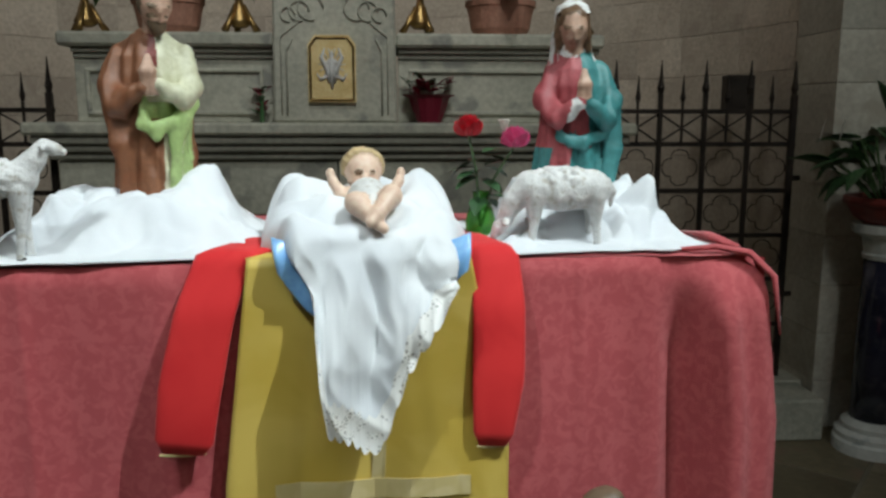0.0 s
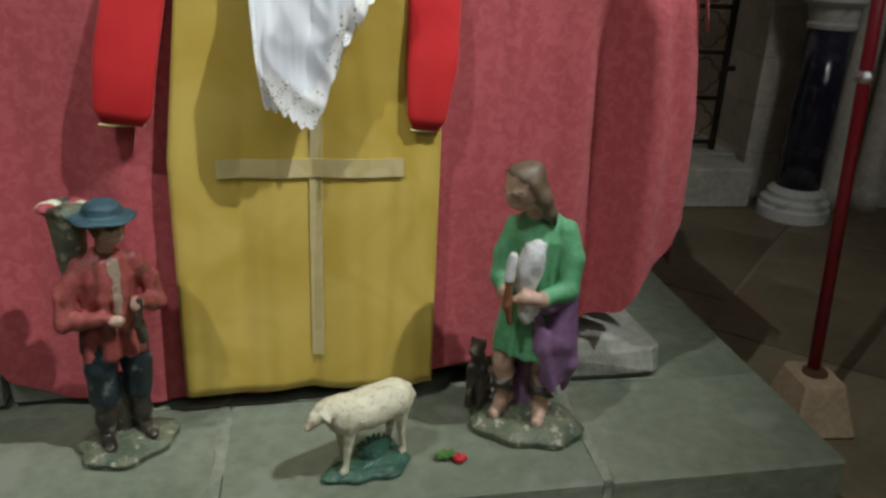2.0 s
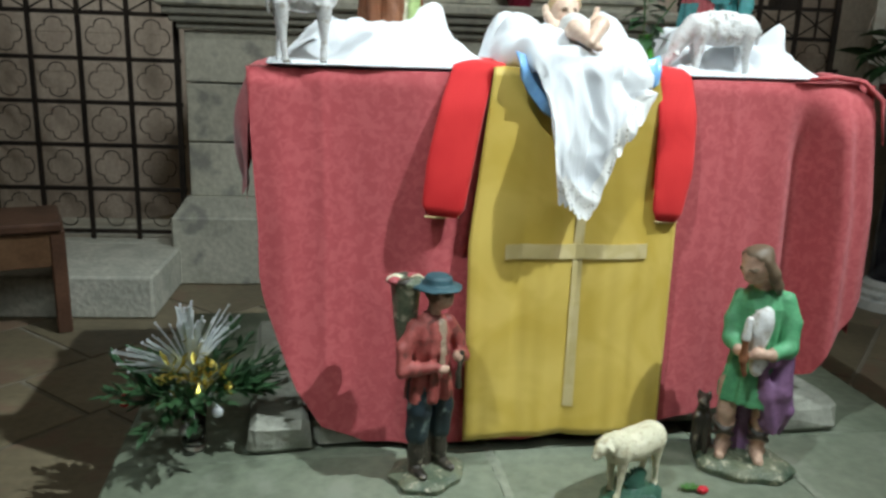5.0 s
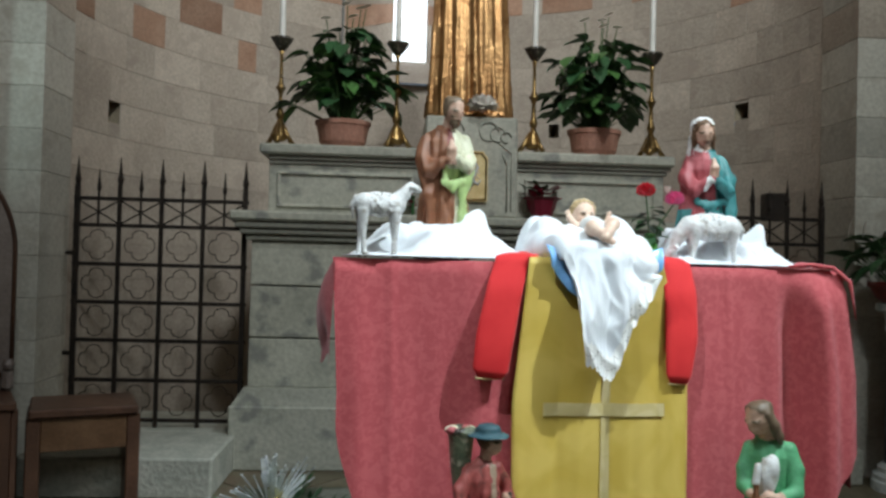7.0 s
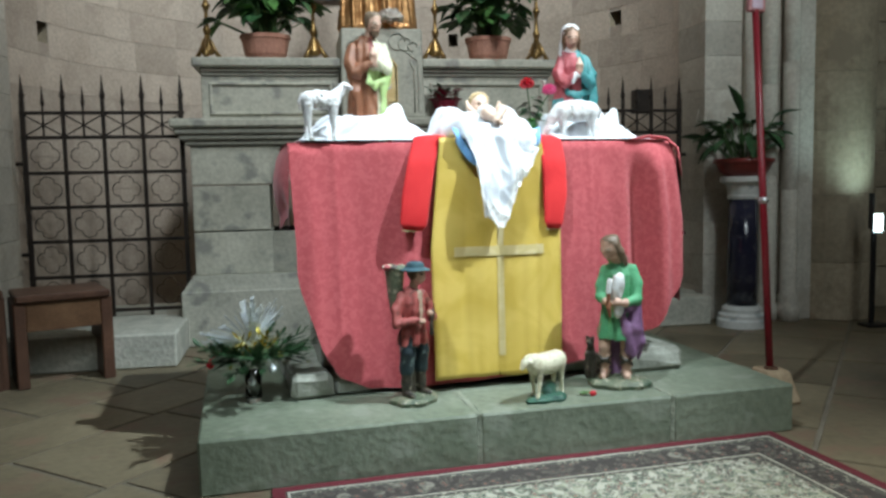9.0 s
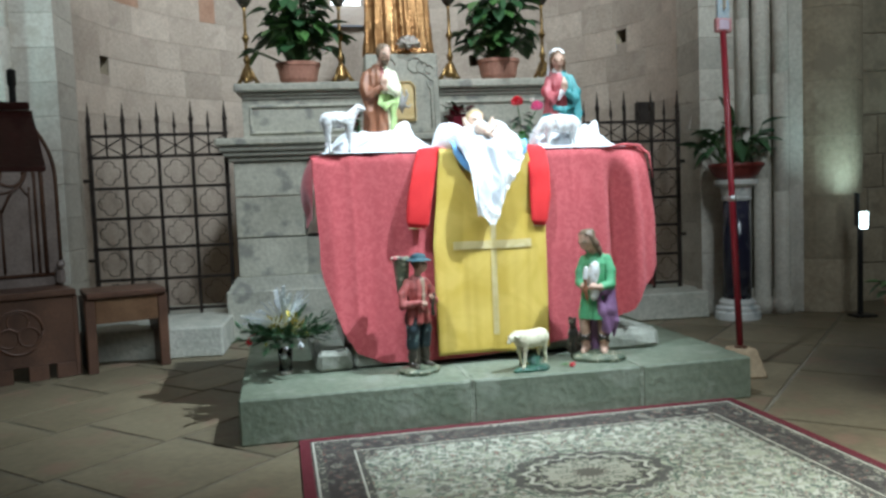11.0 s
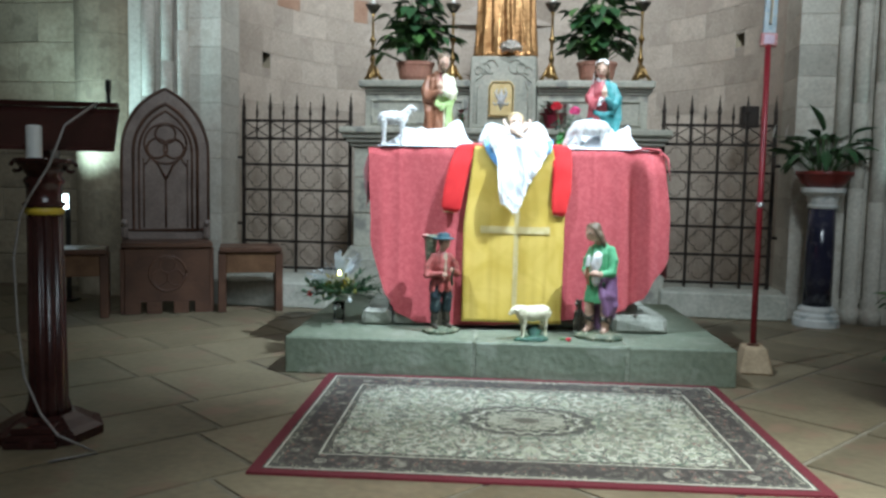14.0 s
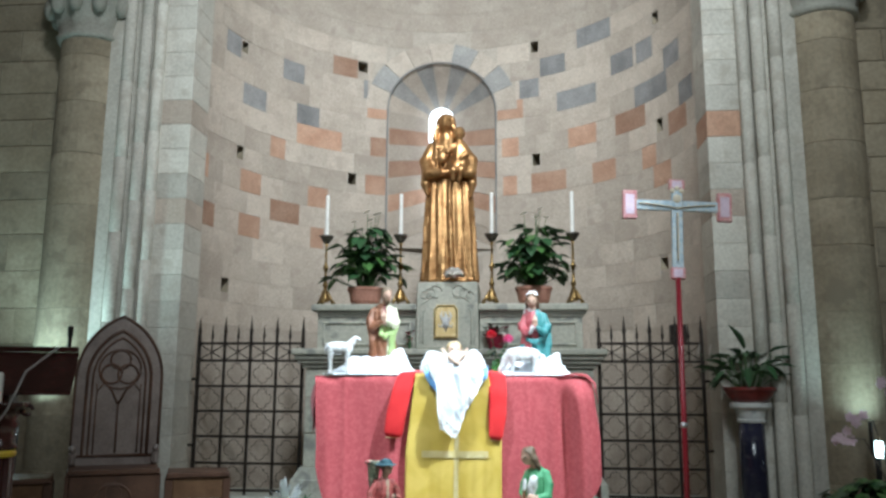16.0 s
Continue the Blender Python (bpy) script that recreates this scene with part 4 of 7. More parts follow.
def shelf_plant(m, seed):
    o = thing("potted_plant", m, "leafy green plant with pale flowers in a terracotta trough", "plant", "plants on the altar")
    b = BM()
    lathe(b, [(0.115, 0.0), (0.135, 0.03), (0.148, 0.10), (0.155, 0.125), (0.163, 0.13), (0.163, 0.155), (0.145, 0.155), (0.135, 0.13)], 22, sx=1.0, sy=0.8, wave=lambda a, s: 1 + 0.012 * math.cos(16 * a))
    p = part("pot", b, "pot", o, "ribbed terracotta pot")
    b = BM()
    lathe(b, [(0.135, 0.128), (0.05, 0.138), (0.01, 0.14)], 14, sy=0.8)
    part("earth", b, "earth", o)
    rr = random.Random(seed)
    stems = BM()
    for k in range(150):
        a, e = rr.uniform(0, 2 * math.pi), rr.uniform(-0.1, 1.45)
        r = rr.uniform(0.10, 0.33)
        c = Vector((r * math.cos(a) * math.cos(e) * 1.05, r * math.sin(a) * math.cos(e) * 0.72, 0.34 + r * math.sin(e) * 1.35 - 0.06))
        tube(stems, [(0.06 * math.cos(a), 0.05 * math.sin(a), 0.14), (c.x * 0.5, c.y * 0.5, c.z * 0.72), c], 0.0035, 4)
        out = Vector((math.cos(a), math.sin(a) * 0.8, rr.uniform(-0.9, 0.15))).normalized()
        leaf_object(o, c, c + out * rr.uniform(0.10, 0.165), rr.uniform(0.075, 0.125), "leaf_light" if rr.random() < 0.35 else "leaf")
    tagged(part("stem", stems, "stem", o), kind="stuff")
    fl = BM()
    for k in range(5):
        x, z = rr.uniform(-0.12, 0.14), rr.uniform(0.74, 0.84)
        tube(fl, [(x * 0.3, 0, 0.3), (x, -0.03, z)], 0.003, 4, 1)
        leaf_shape(fl, (x - 0.03, -0.03, z), (x + 0.035, -0.04, z + rr.uniform(-0.01, 0.03)), 0.04)
    part("flower", fl, ["petal_white", "stem"], o, "small pale flowers")
    return o


shelf_plant(ALT @ pose(-0.754, 0.10, 1.862), 4)
shelf_plant(ALT @ pose(0.755, 0.10, 1.862), 8)


def folds(k, amp, ph=0.0, lo=0.0):
    """Hanging folds that deepen towards the hem (share 0 is the bottom)."""
    return lambda a, s: 1 + amp * max(lo, 1 - s) * (math.cos(k * a + ph) + 0.5 * math.cos((k * 2 - 3) * a + 1.3 + ph))


# gilded statue on the pedestal, one plain mesh


def gilt_wave(a, s):
    return 1 + (0.10 * (1 - s) ** 0.7 * (math.cos(14 * a + 2 * math.sin(3 * s)) + 0.6 * math.cos(23 * a + 1 + 3 * s)) if s < 0.95 else 0)


b = Clay(0.010, 0.016)
lathe(b, [(0.245, 0.0), (0.245, 0.05), (0.235, 0.15), (0.228, 0.30), (0.222, 0.5), (0.215, 0.7), (0.205, 0.85), (0.20, 0.98), (0.20, 1.08), (0.195, 1.18), (0.17, 1.27), (0.12, 1.34), (0.07, 1.39), (0.05, 1.43)], 84, sx=1.0, sy=0.6, wave=gilt_wave)
blob(b, (-0.035, -0.045, 1.490), (0.062, 0.070, 0.088))
blob(b, (-0.035, -0.113, 1.485), (0.011, 0.018, 0.022), u=8, v=6)
blob(b, (-0.035, -0.095, 1.452), (0.022, 0.018, 0.009))
tube(b, [(-0.035, -0.03, 1.42), (-0.03, -0.02, 1.33)], [0.040, 0.050], 10)
# the veil: behind the face and down over the shoulders
lathe(b, [(0.150, 1.24), (0.115, 1.34), (0.092, 1.42), (0.090, 1.50), (0.080, 1.565), (0.045, 1.600), (0.015, 1.607)], 26, at=(-0.035, 0.025, 0), sy=0.72, wave=lambda a, s: 1 + 0.03 * math.cos(9 * a))
for s_ in (-1, 1):
    tube(b, [(-0.035 + s_ * 0.066, -0.055, 1.53), (-0.035 + s_ * 0.078, -0.045, 1.44), (-0.035 + s_ * 0.098, -0.06, 1.34), (-0.02 + s_ * 0.085, -0.11, 1.24)], [0.016, 0.020, 0.024, 0.016], 8)
# her right arm across, and the mantle falling from both arms
tube(b, [(-0.155, 0.0, 1.27), (-0.215, -0.03, 1.12), (-0.185, -0.12, 0.985), (-0.05, -0.175, 0.975), (0.045, -0.175, 0.995)], [0.055, 0.062, 0.054, 0.034, 0.018], 12)
tube(b, [(-0.21, -0.05, 1.02), (-0.215, -0.07, 0.90), (-0.20, -0.08, 0.80)], [0.048, 0.042, 0.016], 10)
tube(b, [(0.11, 0.0, 1.27), (0.205, -0.04, 1.12), (0.205, -0.11, 0.99), (0.12, -0.175, 0.965)], [0.050, 0.058, 0.050, 0.030], 12)
tube(b, [(0.21, -0.05, 1.02), (0.215, -0.06, 0.90), (0.205, -0.06, 0.78)], [0.046, 0.040, 0.016], 10)
for k in range(5):                      # folds of the dress over the breast
    tube(b, [(-0.12 + 0.045 * k, -0.105, 1.27 - 0.01 * k), (-0.11 + 0.04 * k, -0.135, 1.13), (-0.10 + 0.035 * k, -0.135, 1.03)], [0.010, 0.015, 0.010], 8)
# the child on her left arm
lathe(b, [(0.070, 0.985), (0.082, 1.07), (0.080, 1.15), (0.066, 1.235), (0.036, 1.29)], 22, at=(0.105, -0.13, 0), wave=folds(7, 0.07))
blob(b, (0.095, -0.150, 1.345), (0.050, 0.054, 0.062))
blob(b, (0.100, -0.128, 1.362), (0.055, 0.052, 0.058), lump=0.25)
blob(b, (0.092, -0.205, 1.340), (0.008, 0.010, 0.012), u=8, v=6)
tube(b, [(0.055, -0.17, 1.23), (0.0, -0.20, 1.17), (-0.045, -0.175, 1.19)], [0.024, 0.021, 0.014], 8)
tube(b, [(0.155, -0.15, 1.23), (0.17, -0.19, 1.15), (0.12, -0.215, 1.10)], [0.022, 0.020, 0.013], 8)
blob(b, (-0.055, -0.180, 1.12), (0.045, 0.024, 0.052))
for s_ in (-1, 1):
    tube(b, [(0.105 + s_ * 0.03, -0.17, 1.05), (0.085 + s_ * 0.035, -0.215, 0.99), (0.075 + s_ * 0.03, -0.205, 0.90)], [0.036, 0.030, 0.018], 8)
lathe(b, [(0.26, -0.03), (0.26, 0.01)], 4, sy=0.62)
gs = b.mesh("gilded_statue")
gs.materials.append(M["gold"])
gs = new("gilded_statue", gs)
gs.matrix_basis = ALT @ pose(-0.005, 0.2, 2.08)
tagged(gs, "gilded statue of a veiled robed figure carrying a child", "statue")
b = BM()
rr = random.Random(2)
for k in range(60):
    a, e = rr.uniform(0, 6.28), rr.uniform(-0.2, 1.5)
    c = Vector((0.02 * math.cos(a), 0.02 * math.sin(a), 0.03))
    leaf_shape(b, c, c + Vector((math.cos(a) * math.cos(e), math.sin(a) * math.cos(e) * 0.7, math.sin(e))) * 0.07, 0.05, up=(math.cos(a), math.sin(a), 0.6))
tagged(part("white_flower", b, "petal_white", None, m=ALT @ pose(0.055, -0.06, 2.065) @ Matrix.Scale(1.15, 4)), "white flower lying at the gilded statue's foot", "flower")

# red plant and small pink flowers on the mensa
o = thing("red_flower_pot", ALT @ pose(0.42, -0.04, 1.466), "wine-red flowering plant in a wrapped pot on the altar", "plant")
b = BM()
lathe(b, [(0.055, 0), (0.07, 0.05), (0.085, 0.11), (0.11, 0.125)], 14, wave=lambda a, s: 1 + 0.12 * s * math.cos(6 * a))
part("wrapper", b, "petal_wine", o)
b = BM()
for k in range(60):
    a, r = rr.uniform(0, 6.28), rr.uniform(0, 0.10)
    c = Vector((r * math.cos(a), r * math.sin(a) * 0.8, rr.uniform(0.12, 0.19)))
    leaf_shape(b, c, c + Vector((math.cos(a) * 0.05, math.sin(a) * 0.04, rr.uniform(-0.01, 0.04))), 0.035, mi=0 if rr.random() < 0.75 else 1)
part("flower", b, ["petal_wine", "leaf"], o)
o = thing("pink_flowers", ALT @ pose(-0.33, -0.03, 1.466), "small bunch of pink flowers on the altar", "flowers")
b = BM()
for k in range(24):
    a, r = rr.uniform(0, 6.28), rr.uniform(0, 0.045)
    c = Vector((r * math.cos(a), r * math.sin(a), rr.uniform(0.03, 0.15)))
    leaf_shape(b, c, c + Vector((math.cos(a) * 0.03, math.sin(a) * 0.03, 0.015)), 0.03, mi=k % 3 // 2)
tube(b, [(0, 0, 0), (0, 0, 0.1)], 0.01, 6, 1)
part("flower", b, ["petal_wine", "leaf"], o)


# ---- iron gates ----
def gate(u0, u1, nm):
    o = thing("iron_gate", ALT @ pose(0, 0.10, 0), "black wrought-iron gate with spikes and quatrefoils beside the altar", "gate", "gates beside the altar")
    rails = [1.52, 1.365, 1.14, 0.92, 0.70, 0.47, 0.24]
    n = 5
    step = (u1 - u0) / (n - 1)
    for z in rails:
        b = BM()
        box(b, u0 - 0.02, -0.009, z - 0.011, u1 + 0.02, 0.009, z + 0.011, 0.002)
        part("rail", b, "iron", o)
    for i in range(n):
        u = u0 + i * step
        b = BM()
        w = 0.014 if i in (0, n - 1) else 0.011
        box(b, u - w, -w - 0.003, 0.20, u + w, w - 0.003, 1.60, 0.002)
        lathe(b, [(0.012, 1.60), (0.019, 1.63), (0.012, 1.66), (0.002, 1.76)], 6, at=(u, 0, 0))
        part("bar", b, "iron", o)
        if i < n - 1:
            b = BM()
            c = u + step / 2
            box(b, c - 0.006, -0.008, 1.366, c + 0.006, 0.004, 1.56, 0.002)
            lathe(b, [(0.008, 1.56), (0.014, 1.585), (0.009, 1.61), (0.002, 1.69)], 6, at=(c, 0, 0))
            part("short_bar", b, "iron", o)
            b = BM()
            tube(b, [(u, 0.004, 1.372), (u + step, 0.004, 1.512)], 0.005, 5)
            tube(b, [(u, 0.006, 1.512), (u + step, 0.006, 1.372)], 0.005, 5)
            part("cross_brace", b, "iron", o)
            for z0, z1 in zip(rails[2:], rails[1:]):
                b = BM()
                zc, r = (z0 + z1) / 2, 0.062
                pts = []
                for k in range(33):
                    a = 2 * math.pi * k / 32
                    q = r * (0.98 + 0.42 * abs(math.cos(2 * a)) ** 0.6 * (1 if abs(math.cos(2 * a)) > 0 else 0))
                    pts.append((c + q * math.cos(a), 0, zc + q * math.sin(a)))
                tube(b, pts, 0.0032, 5)
                part("quatrefoil", b, "iron", o)
    for z in (1.2, 0.62):
        b = BM()
        e = u0 if u0 < 0 else u1
        s = -1 if u0 < 0 else 1
        tube(b, [(e, 0, z), (e + s * 0.06, 0.02, z)], 0.014, 6)
        part("hinge", b, "iron", o)
    return o


gate(-2.27, -1.31, "l")
gate(1.31, 2.18, "r")
# Dark block added in place of a square recess, its shade given as colour.
b = BM()
box(b, -0.07, 0.0, -0.09, 0.07, 0.10, 0.09, 0.006)
box(b, -0.05, -0.004, -0.07, 0.05, 0.0, 0.07)
tagged(part("wall_box", b, "iron", None, m=ALT @ pose(2.06, 0.42, 1.62)), "dark block standing in for a wall recess behind the gate", "box")


# ---- the front table with its cloths ----
TAB = pose(0.545, 1.665, 0, 0, 0, -2.5)
table = thing("altar_table", TAB, "stone altar table hidden under a red cloth", "table")
b = BM()
box(b, -0.70, 0.10, 0.283, 0.70, 0.62, 1.12, 0.01)
part("support", b, "rubble", table)
b = BM()
box(b, -0.805, 0.012, 1.12, 0.80, 0.74, 1.198, 0.008)
part("tabletop", b, "rubble", table)


def fold(x, seed=0.0):
    return noise.noise(Vector((x * 5.0, seed, 0.3))) + 0.5 * noise.noise(Vector((x * 13.0, seed + 4, 0.1)))


HEM = [(0, 0.69), (0.008, 0.62), (0.034, 0.50), (0.058, 0.385), (0.10, 0.275), (0.18, 0.218), (0.30, 0.212), (0.55, 0.225), (0.70, 0.26), (0.80, 0.285), (0.877, 0.315), (0.932, 0.395), (0.954, 0.49), (0.985, 0.56), (1.0, 0.62)]


def front_cloth(s, t):
    zb = curve_at(HEM, s)
    d = t
    z = lerp(1.207, zb, d)
    fall = 1.207 - z
    x = lerp(-0.815, 0.81, s)
    x += 0.042 * max(0, (s - 0.72) / 0.28) * min(1, fall / 0.35) + 0.022 * min(1, fall / 0.4) * max(0, (0.2 - s) / 0.2)
    y = -0.006 - 0.045 * fall - 0.030 * fold(s * 1.5) * min(1, fall / 0.4)
    y -= 0.040 * math.exp(-((s - 0.945) / 0.022) ** 2) * min(1, fall / 0.12) - 0.045 * math.exp(-((s - 0.903) / 0.022) ** 2) * min(1, fall / 0.2)
    y -= 0.016 * math.exp(-((s - 0.985) / 0.012) ** 2) * min(1, fall / 0.12)
    corner = max(0.0, (s - 0.84) / 0.16)     # the gathered corner stands out
    x += 0.020 * corner
    y -= 0.042 * corner * min(1, 0.35 + fall / 0.12)
    if fall < 0.02:
        y += 0.010
    for cx in (0.11, 0.305, 0.78, 0.685):     # ironed creases
        y -= 0.005 * math.exp(-((s - cx) / 0.006) ** 2)
    return Vector((x, y, z))


cl = thing("tablecloth", TAB, "faded red damask tablecloth with creases hanging over the altar table", "tablecloth")
b = BM()
g = sheet(b, 150, 44, front_cloth)
part("front_fall", b, "damask", cl, smooth=True)
b = BM()
sheet(b, 60, 24, lambda s, t: Vector((lerp(-0.815, 0.81, s), lerp(0.004 - 0.03 * max(0.0, (s - 0.84) / 0.16), 0.78, t), 1.208 + 0.003 * fold(s * 3, t * 3) + (0.01 * fold(t * 2, 3) if s > 0.9 else 0))))
part("top", b, "damask", cl, smooth=True)
b = BM()
sheet(b, 24, 24, lambda s, t: Vector((-0.808 - 0.058 * math.sin(min(1, t * 1.15) * 2.6) * min(1.0, s * 5.0) * (1 - 0.35 * s) - 0.012 * t * math.sin(s * 17 + t * 2), lerp(-0.014, 0.5, s), lerp(1.207, 0.86 + 0.14 * s + 0.04 * math.sin(s * 14), t))))
part("side_fall", b, "damask", cl, smooth=True)
b = BM()
sheet(b, 30, 26, lambda s, t: Vector((0.828 + 0.032 * min(1, t * 1.4) + 0.012 * t * math.sin(s * 16 + 1), lerp(-0.045, 0.70, s), lerp(1.207, 0.50 + 0.12 * s, t))))
part("side_fall", b, "damask", cl, smooth=True)
b = BM()
tube(b, [(0.66, 0.03, 1.214), (0.745, 0.0, 1.224), (0.805, -0.03, 1.215), (0.845, -0.06, 1.17), (0.862, -0.068, 1.05)], [0.006, 0.011, 0.012, 0.011, 0.004], 8, flat=0.6)
tube(b, [(0.80, 0.30, 1.212), (0.80, 0.15, 1.226), (0.805, 0.03, 1.218)], [0.006, 0.014, 0.011], 8, flat=0.6)
part("gathered_fold", b, "damask", cl, smooth=True)

vest = thing("vestment", TAB, "mustard-yellow vestment with red sleeves and a pale braid cross", "vestment")


def vest_front(s, t):
    z = lerp(1.222, 0.242, t)
    fall = 1.222 - z
    x0 = lerp(-0.210, -0.262, min(1, t * 2.2))
    x1 = lerp(0.222, 0.303, min(1, t * 2.6)) - 0.012 * t
    x = lerp(x0, x1, s)
    return Vector((x, -0.030 - 0.055 * fall - 0.009 * math.sin(s * 9 + 0.6) * fall - 0.010 * abs(math.sin(s * 11 + 0.8 * fall)) * min(1, fall * 2) - 0.01 * fold(s * 1.3, 9) * fall, z + 0.002 * math.sin(s * 8) * t))


b = BM()
sheet(b, 60, 48, vest_front)
sheet(b, 20, 8, lambda s, t: Vector((lerp(-0.212, 0.222, s) * (1 - 0.25 * t), lerp(-0.030, 0.30, t), 1.222 + 0.006 * math.sin(t * 3))))
thick(part("panel", b, "gold_cloth", vest, "mustard-yellow satin panel", smooth=True), 0.003)
for nm, s0, s1, t0, t1 in (("v", 0.505, 0.552, 0.36, 0.915), ("h", 0.17, 0.86, 0.452, 0.492)):
    b = BM()
    sheet(b, 16, 24, lambda s, t: vest_front(lerp(s0, s1, s), lerp(t0, t1, t)) + Vector((0, -0.0045 if nm == "v" else -0.0060, 0)))
    thick(part("braid", b, "braid", vest, "pale gold braid band"), 0.002)


def sleeve(side):
    """A flat padded sleeve, from the table's top over its edge."""
    if side < 0:
        path = [(-0.06, 0.22, 1.225), (-0.17, 0.10, 1.237), (-0.255, 0.0, 1.225), (-0.29, -0.045, 1.12), (-0.32, -0.065, 0.98), (-0.337, -0.075, 0.855)]
        wid = [0.09, 0.10, 0.104, 0.112, 0.118, 0.108]
    else:
        path = [(0.16, 0.26, 1.225), (0.22, 0.12, 1.237), (0.272, 0.0, 1.225), (0.278, -0.045, 1.12), (0.275, -0.065, 0.98), (0.262, -0.075, 0.842)]
        wid = [0.08, 0.10, 0.104, 0.106, 0.106, 0.078]
    b = BM()
    rings = []
    m = 26
    for i in range(m + 1):
        q = i / m * (len(path) - 1)
        k = min(int(q), len(path) - 2)
        f = q - k
        p = Vector(path[k]).lerp(Vector(path[k + 1]), f)
        w = lerp(wid[k], wid[k + 1], f)
        d = (Vector(path[k + 1]) - Vector(path[k])).normalized()
        lat = Vector((1, 0, 0)) - d * d.x
        lat.normalize()
        nr = d.cross(lat).normalized()
        if nr.y > 0 and abs(nr.y) > abs(nr.z) or nr.z < -0.5:
            nr = -nr
        end = min(1.0, (m - i) / 2.5 + 0.25)
        ring = []
        for j in range(16):
            a = 2 * math.pi * j / 16
            c, s_ = math.cos(a), math.sin(a)
            ring.append(b.verts.new(p + lat * (w / 2) * math.copysign(abs(c) ** 0.6, c) * min(1, end + 0.45) + nr * 0.008 * s_ * end * (1 + 0.25 * noise.noise(Vector((i * 0.35, j * 0.3, side * 3))))))
        rings.append(ring)
    for r0, r1 in zip(rings, rings[1:]):
        for j in range(16):
            b.faces.new((r0[j], r0[(j + 1) % 16], r1[(j + 1) % 16], r1[j]))
    b.faces.new(rings[-1])
    b.faces.new(rings[0][::-1])
    bmesh.ops.recalc_face_normals(b, faces=b.faces)
    sl = part("sleeve", b, "red_cloth", vest, "bright red sleeve", smooth=True)
    e = BM()
    p = Vector(path[-1])
    tube(e, [p + Vector((x * wid[-1] * 0.5, 0.002, 0.001 - 0.004 * (1 - x * x))) for x in (-0.8, -0.4, 0, 0.4, 0.8)], 0.0028, 6)
    part("cuff_braid", e, "braid", sl, "gold cuff braid")


sleeve(-1)
sleeve(1)


# ---- white cloths on the table ----
TOPZ = 1.212


def heap(name, x0, x1, y0, y1, shape, label, seed):
    """A crumpled cloth: folds over a rounded rise, its hem lying on the table."""
    o = thing(name, pose(0, 0, 0), label, "cloth", "white cloths on the table")
    b = BM()

    def fn(s, t):
        x, y = lerp(x0, x1, s), lerp(y0, y1, t)
        e = min(1.0, 4.5 * min(s, 1 - s, t * 0.8, (1 - t) * 1.5))
        wob = 0.018 * noise.noise(Vector((s * 6, seed, t * 3))) * (1 - e)
        wx, wy = x + 0.05 * noise.noise(Vector((x * 6, y * 6, seed))), y + 0.05 * noise.noise(Vector((x * 6, y * 6, seed + 3)))
        rid = abs(noise.noise(Vector((wx * 6 + wy * 5, wy * 7 - wx * 3, seed)))) * 2.2
        rid2 = abs(noise.noise(Vector((wx * 13 - wy * 10, wy * 9, seed + 5)))) * 2.0
        rid3 = 1 - abs(noise.noise(Vector((wx * 22 + wy * 15, wy * 18, seed + 9)))) * 2.0
        z = TOPZ + e * (0.004 + shape(x, y) + 0.034 * rid + 0.026 * rid2 + 0.011 * rid3)
        return Vector((x + 0.012 * rid2 * e, y + wob - 0.010 * rid * e, max(TOPZ + 0.003, z)))
    sheet(b, 110, 76, fn)
    thick(part("cloth", b, "white_cloth", o, smooth=True), 0.004, 1.0)
    return o


def bump2(x, y, cx, cy, rx, ry):
    return math.exp(-((x - cx) / rx) ** 2 - ((y - cy) / ry) ** 2)


heap("white_cloth", -0.22, 0.375, 1.685, 2.22, lambda x, y: 0.058 * bump2(x, y, 0.10, 1.86, 0.26, 0.10) + 0.075 * bump2(x, y, -0.02, 2.02, 0.11, 0.12) + 0.085 * bump2(x, y, 0.22, 2.0, 0.10, 0.12),
     "crumpled white cloth heaped round the bearded kneeling figure", 1.7)
heap("white_cloth", 0.83, 1.31, 1.655, 2.16, lambda x, y: 0.09 * bump2(x, y, 1.10, 1.93, 0.17, 0.13) + 0.03 * bump2(x, y, 1.2, 1.83, 0.10, 0.10) + 0.05 * bump2(x, y, 0.95, 1.95, 0.08, 0.1),
     "crumpled white cloth heaped round the kneeling veiled figure", 6.1)

# the crib's cloth: a pillowed heap that falls over the front in a lace-edged point
crib = thing("crib_cloth", pose(0, 0, 0), "white lace-edged cloth cushioning the infant, hanging in a point", "cloth")
LIP = [(2.03, 1.222), (2.00, 1.275), (1.955, 1.322), (1.90, 1.345), (1.85, 1.335), (1.79, 1.312), (1.74, 1.300), (1.695, 1.296), (1.655, 1.284), (1.620, 1.258), (1.598, 1.222), (1.588, 1.18)]


def point_hem(s):
    """How low the hanging point comes, across its width, with scallops."""
    base = curve_at([(0, 1.10), (0.03, 1.01), (0.09, 0.915), (0.22, 0.905), (0.341, 0.89), (0.41, 0.872), (0.482, 0.862), (0.55, 0.872), (0.60, 0.91), (0.66, 0.96), (0.726, 1.02), (0.83, 1.07), (0.93, 1.12), (0.985, 1.175), (1.0, 1.20)], s)
    return base - 0.013 * abs(math.sin(s * math.pi * 12.5))


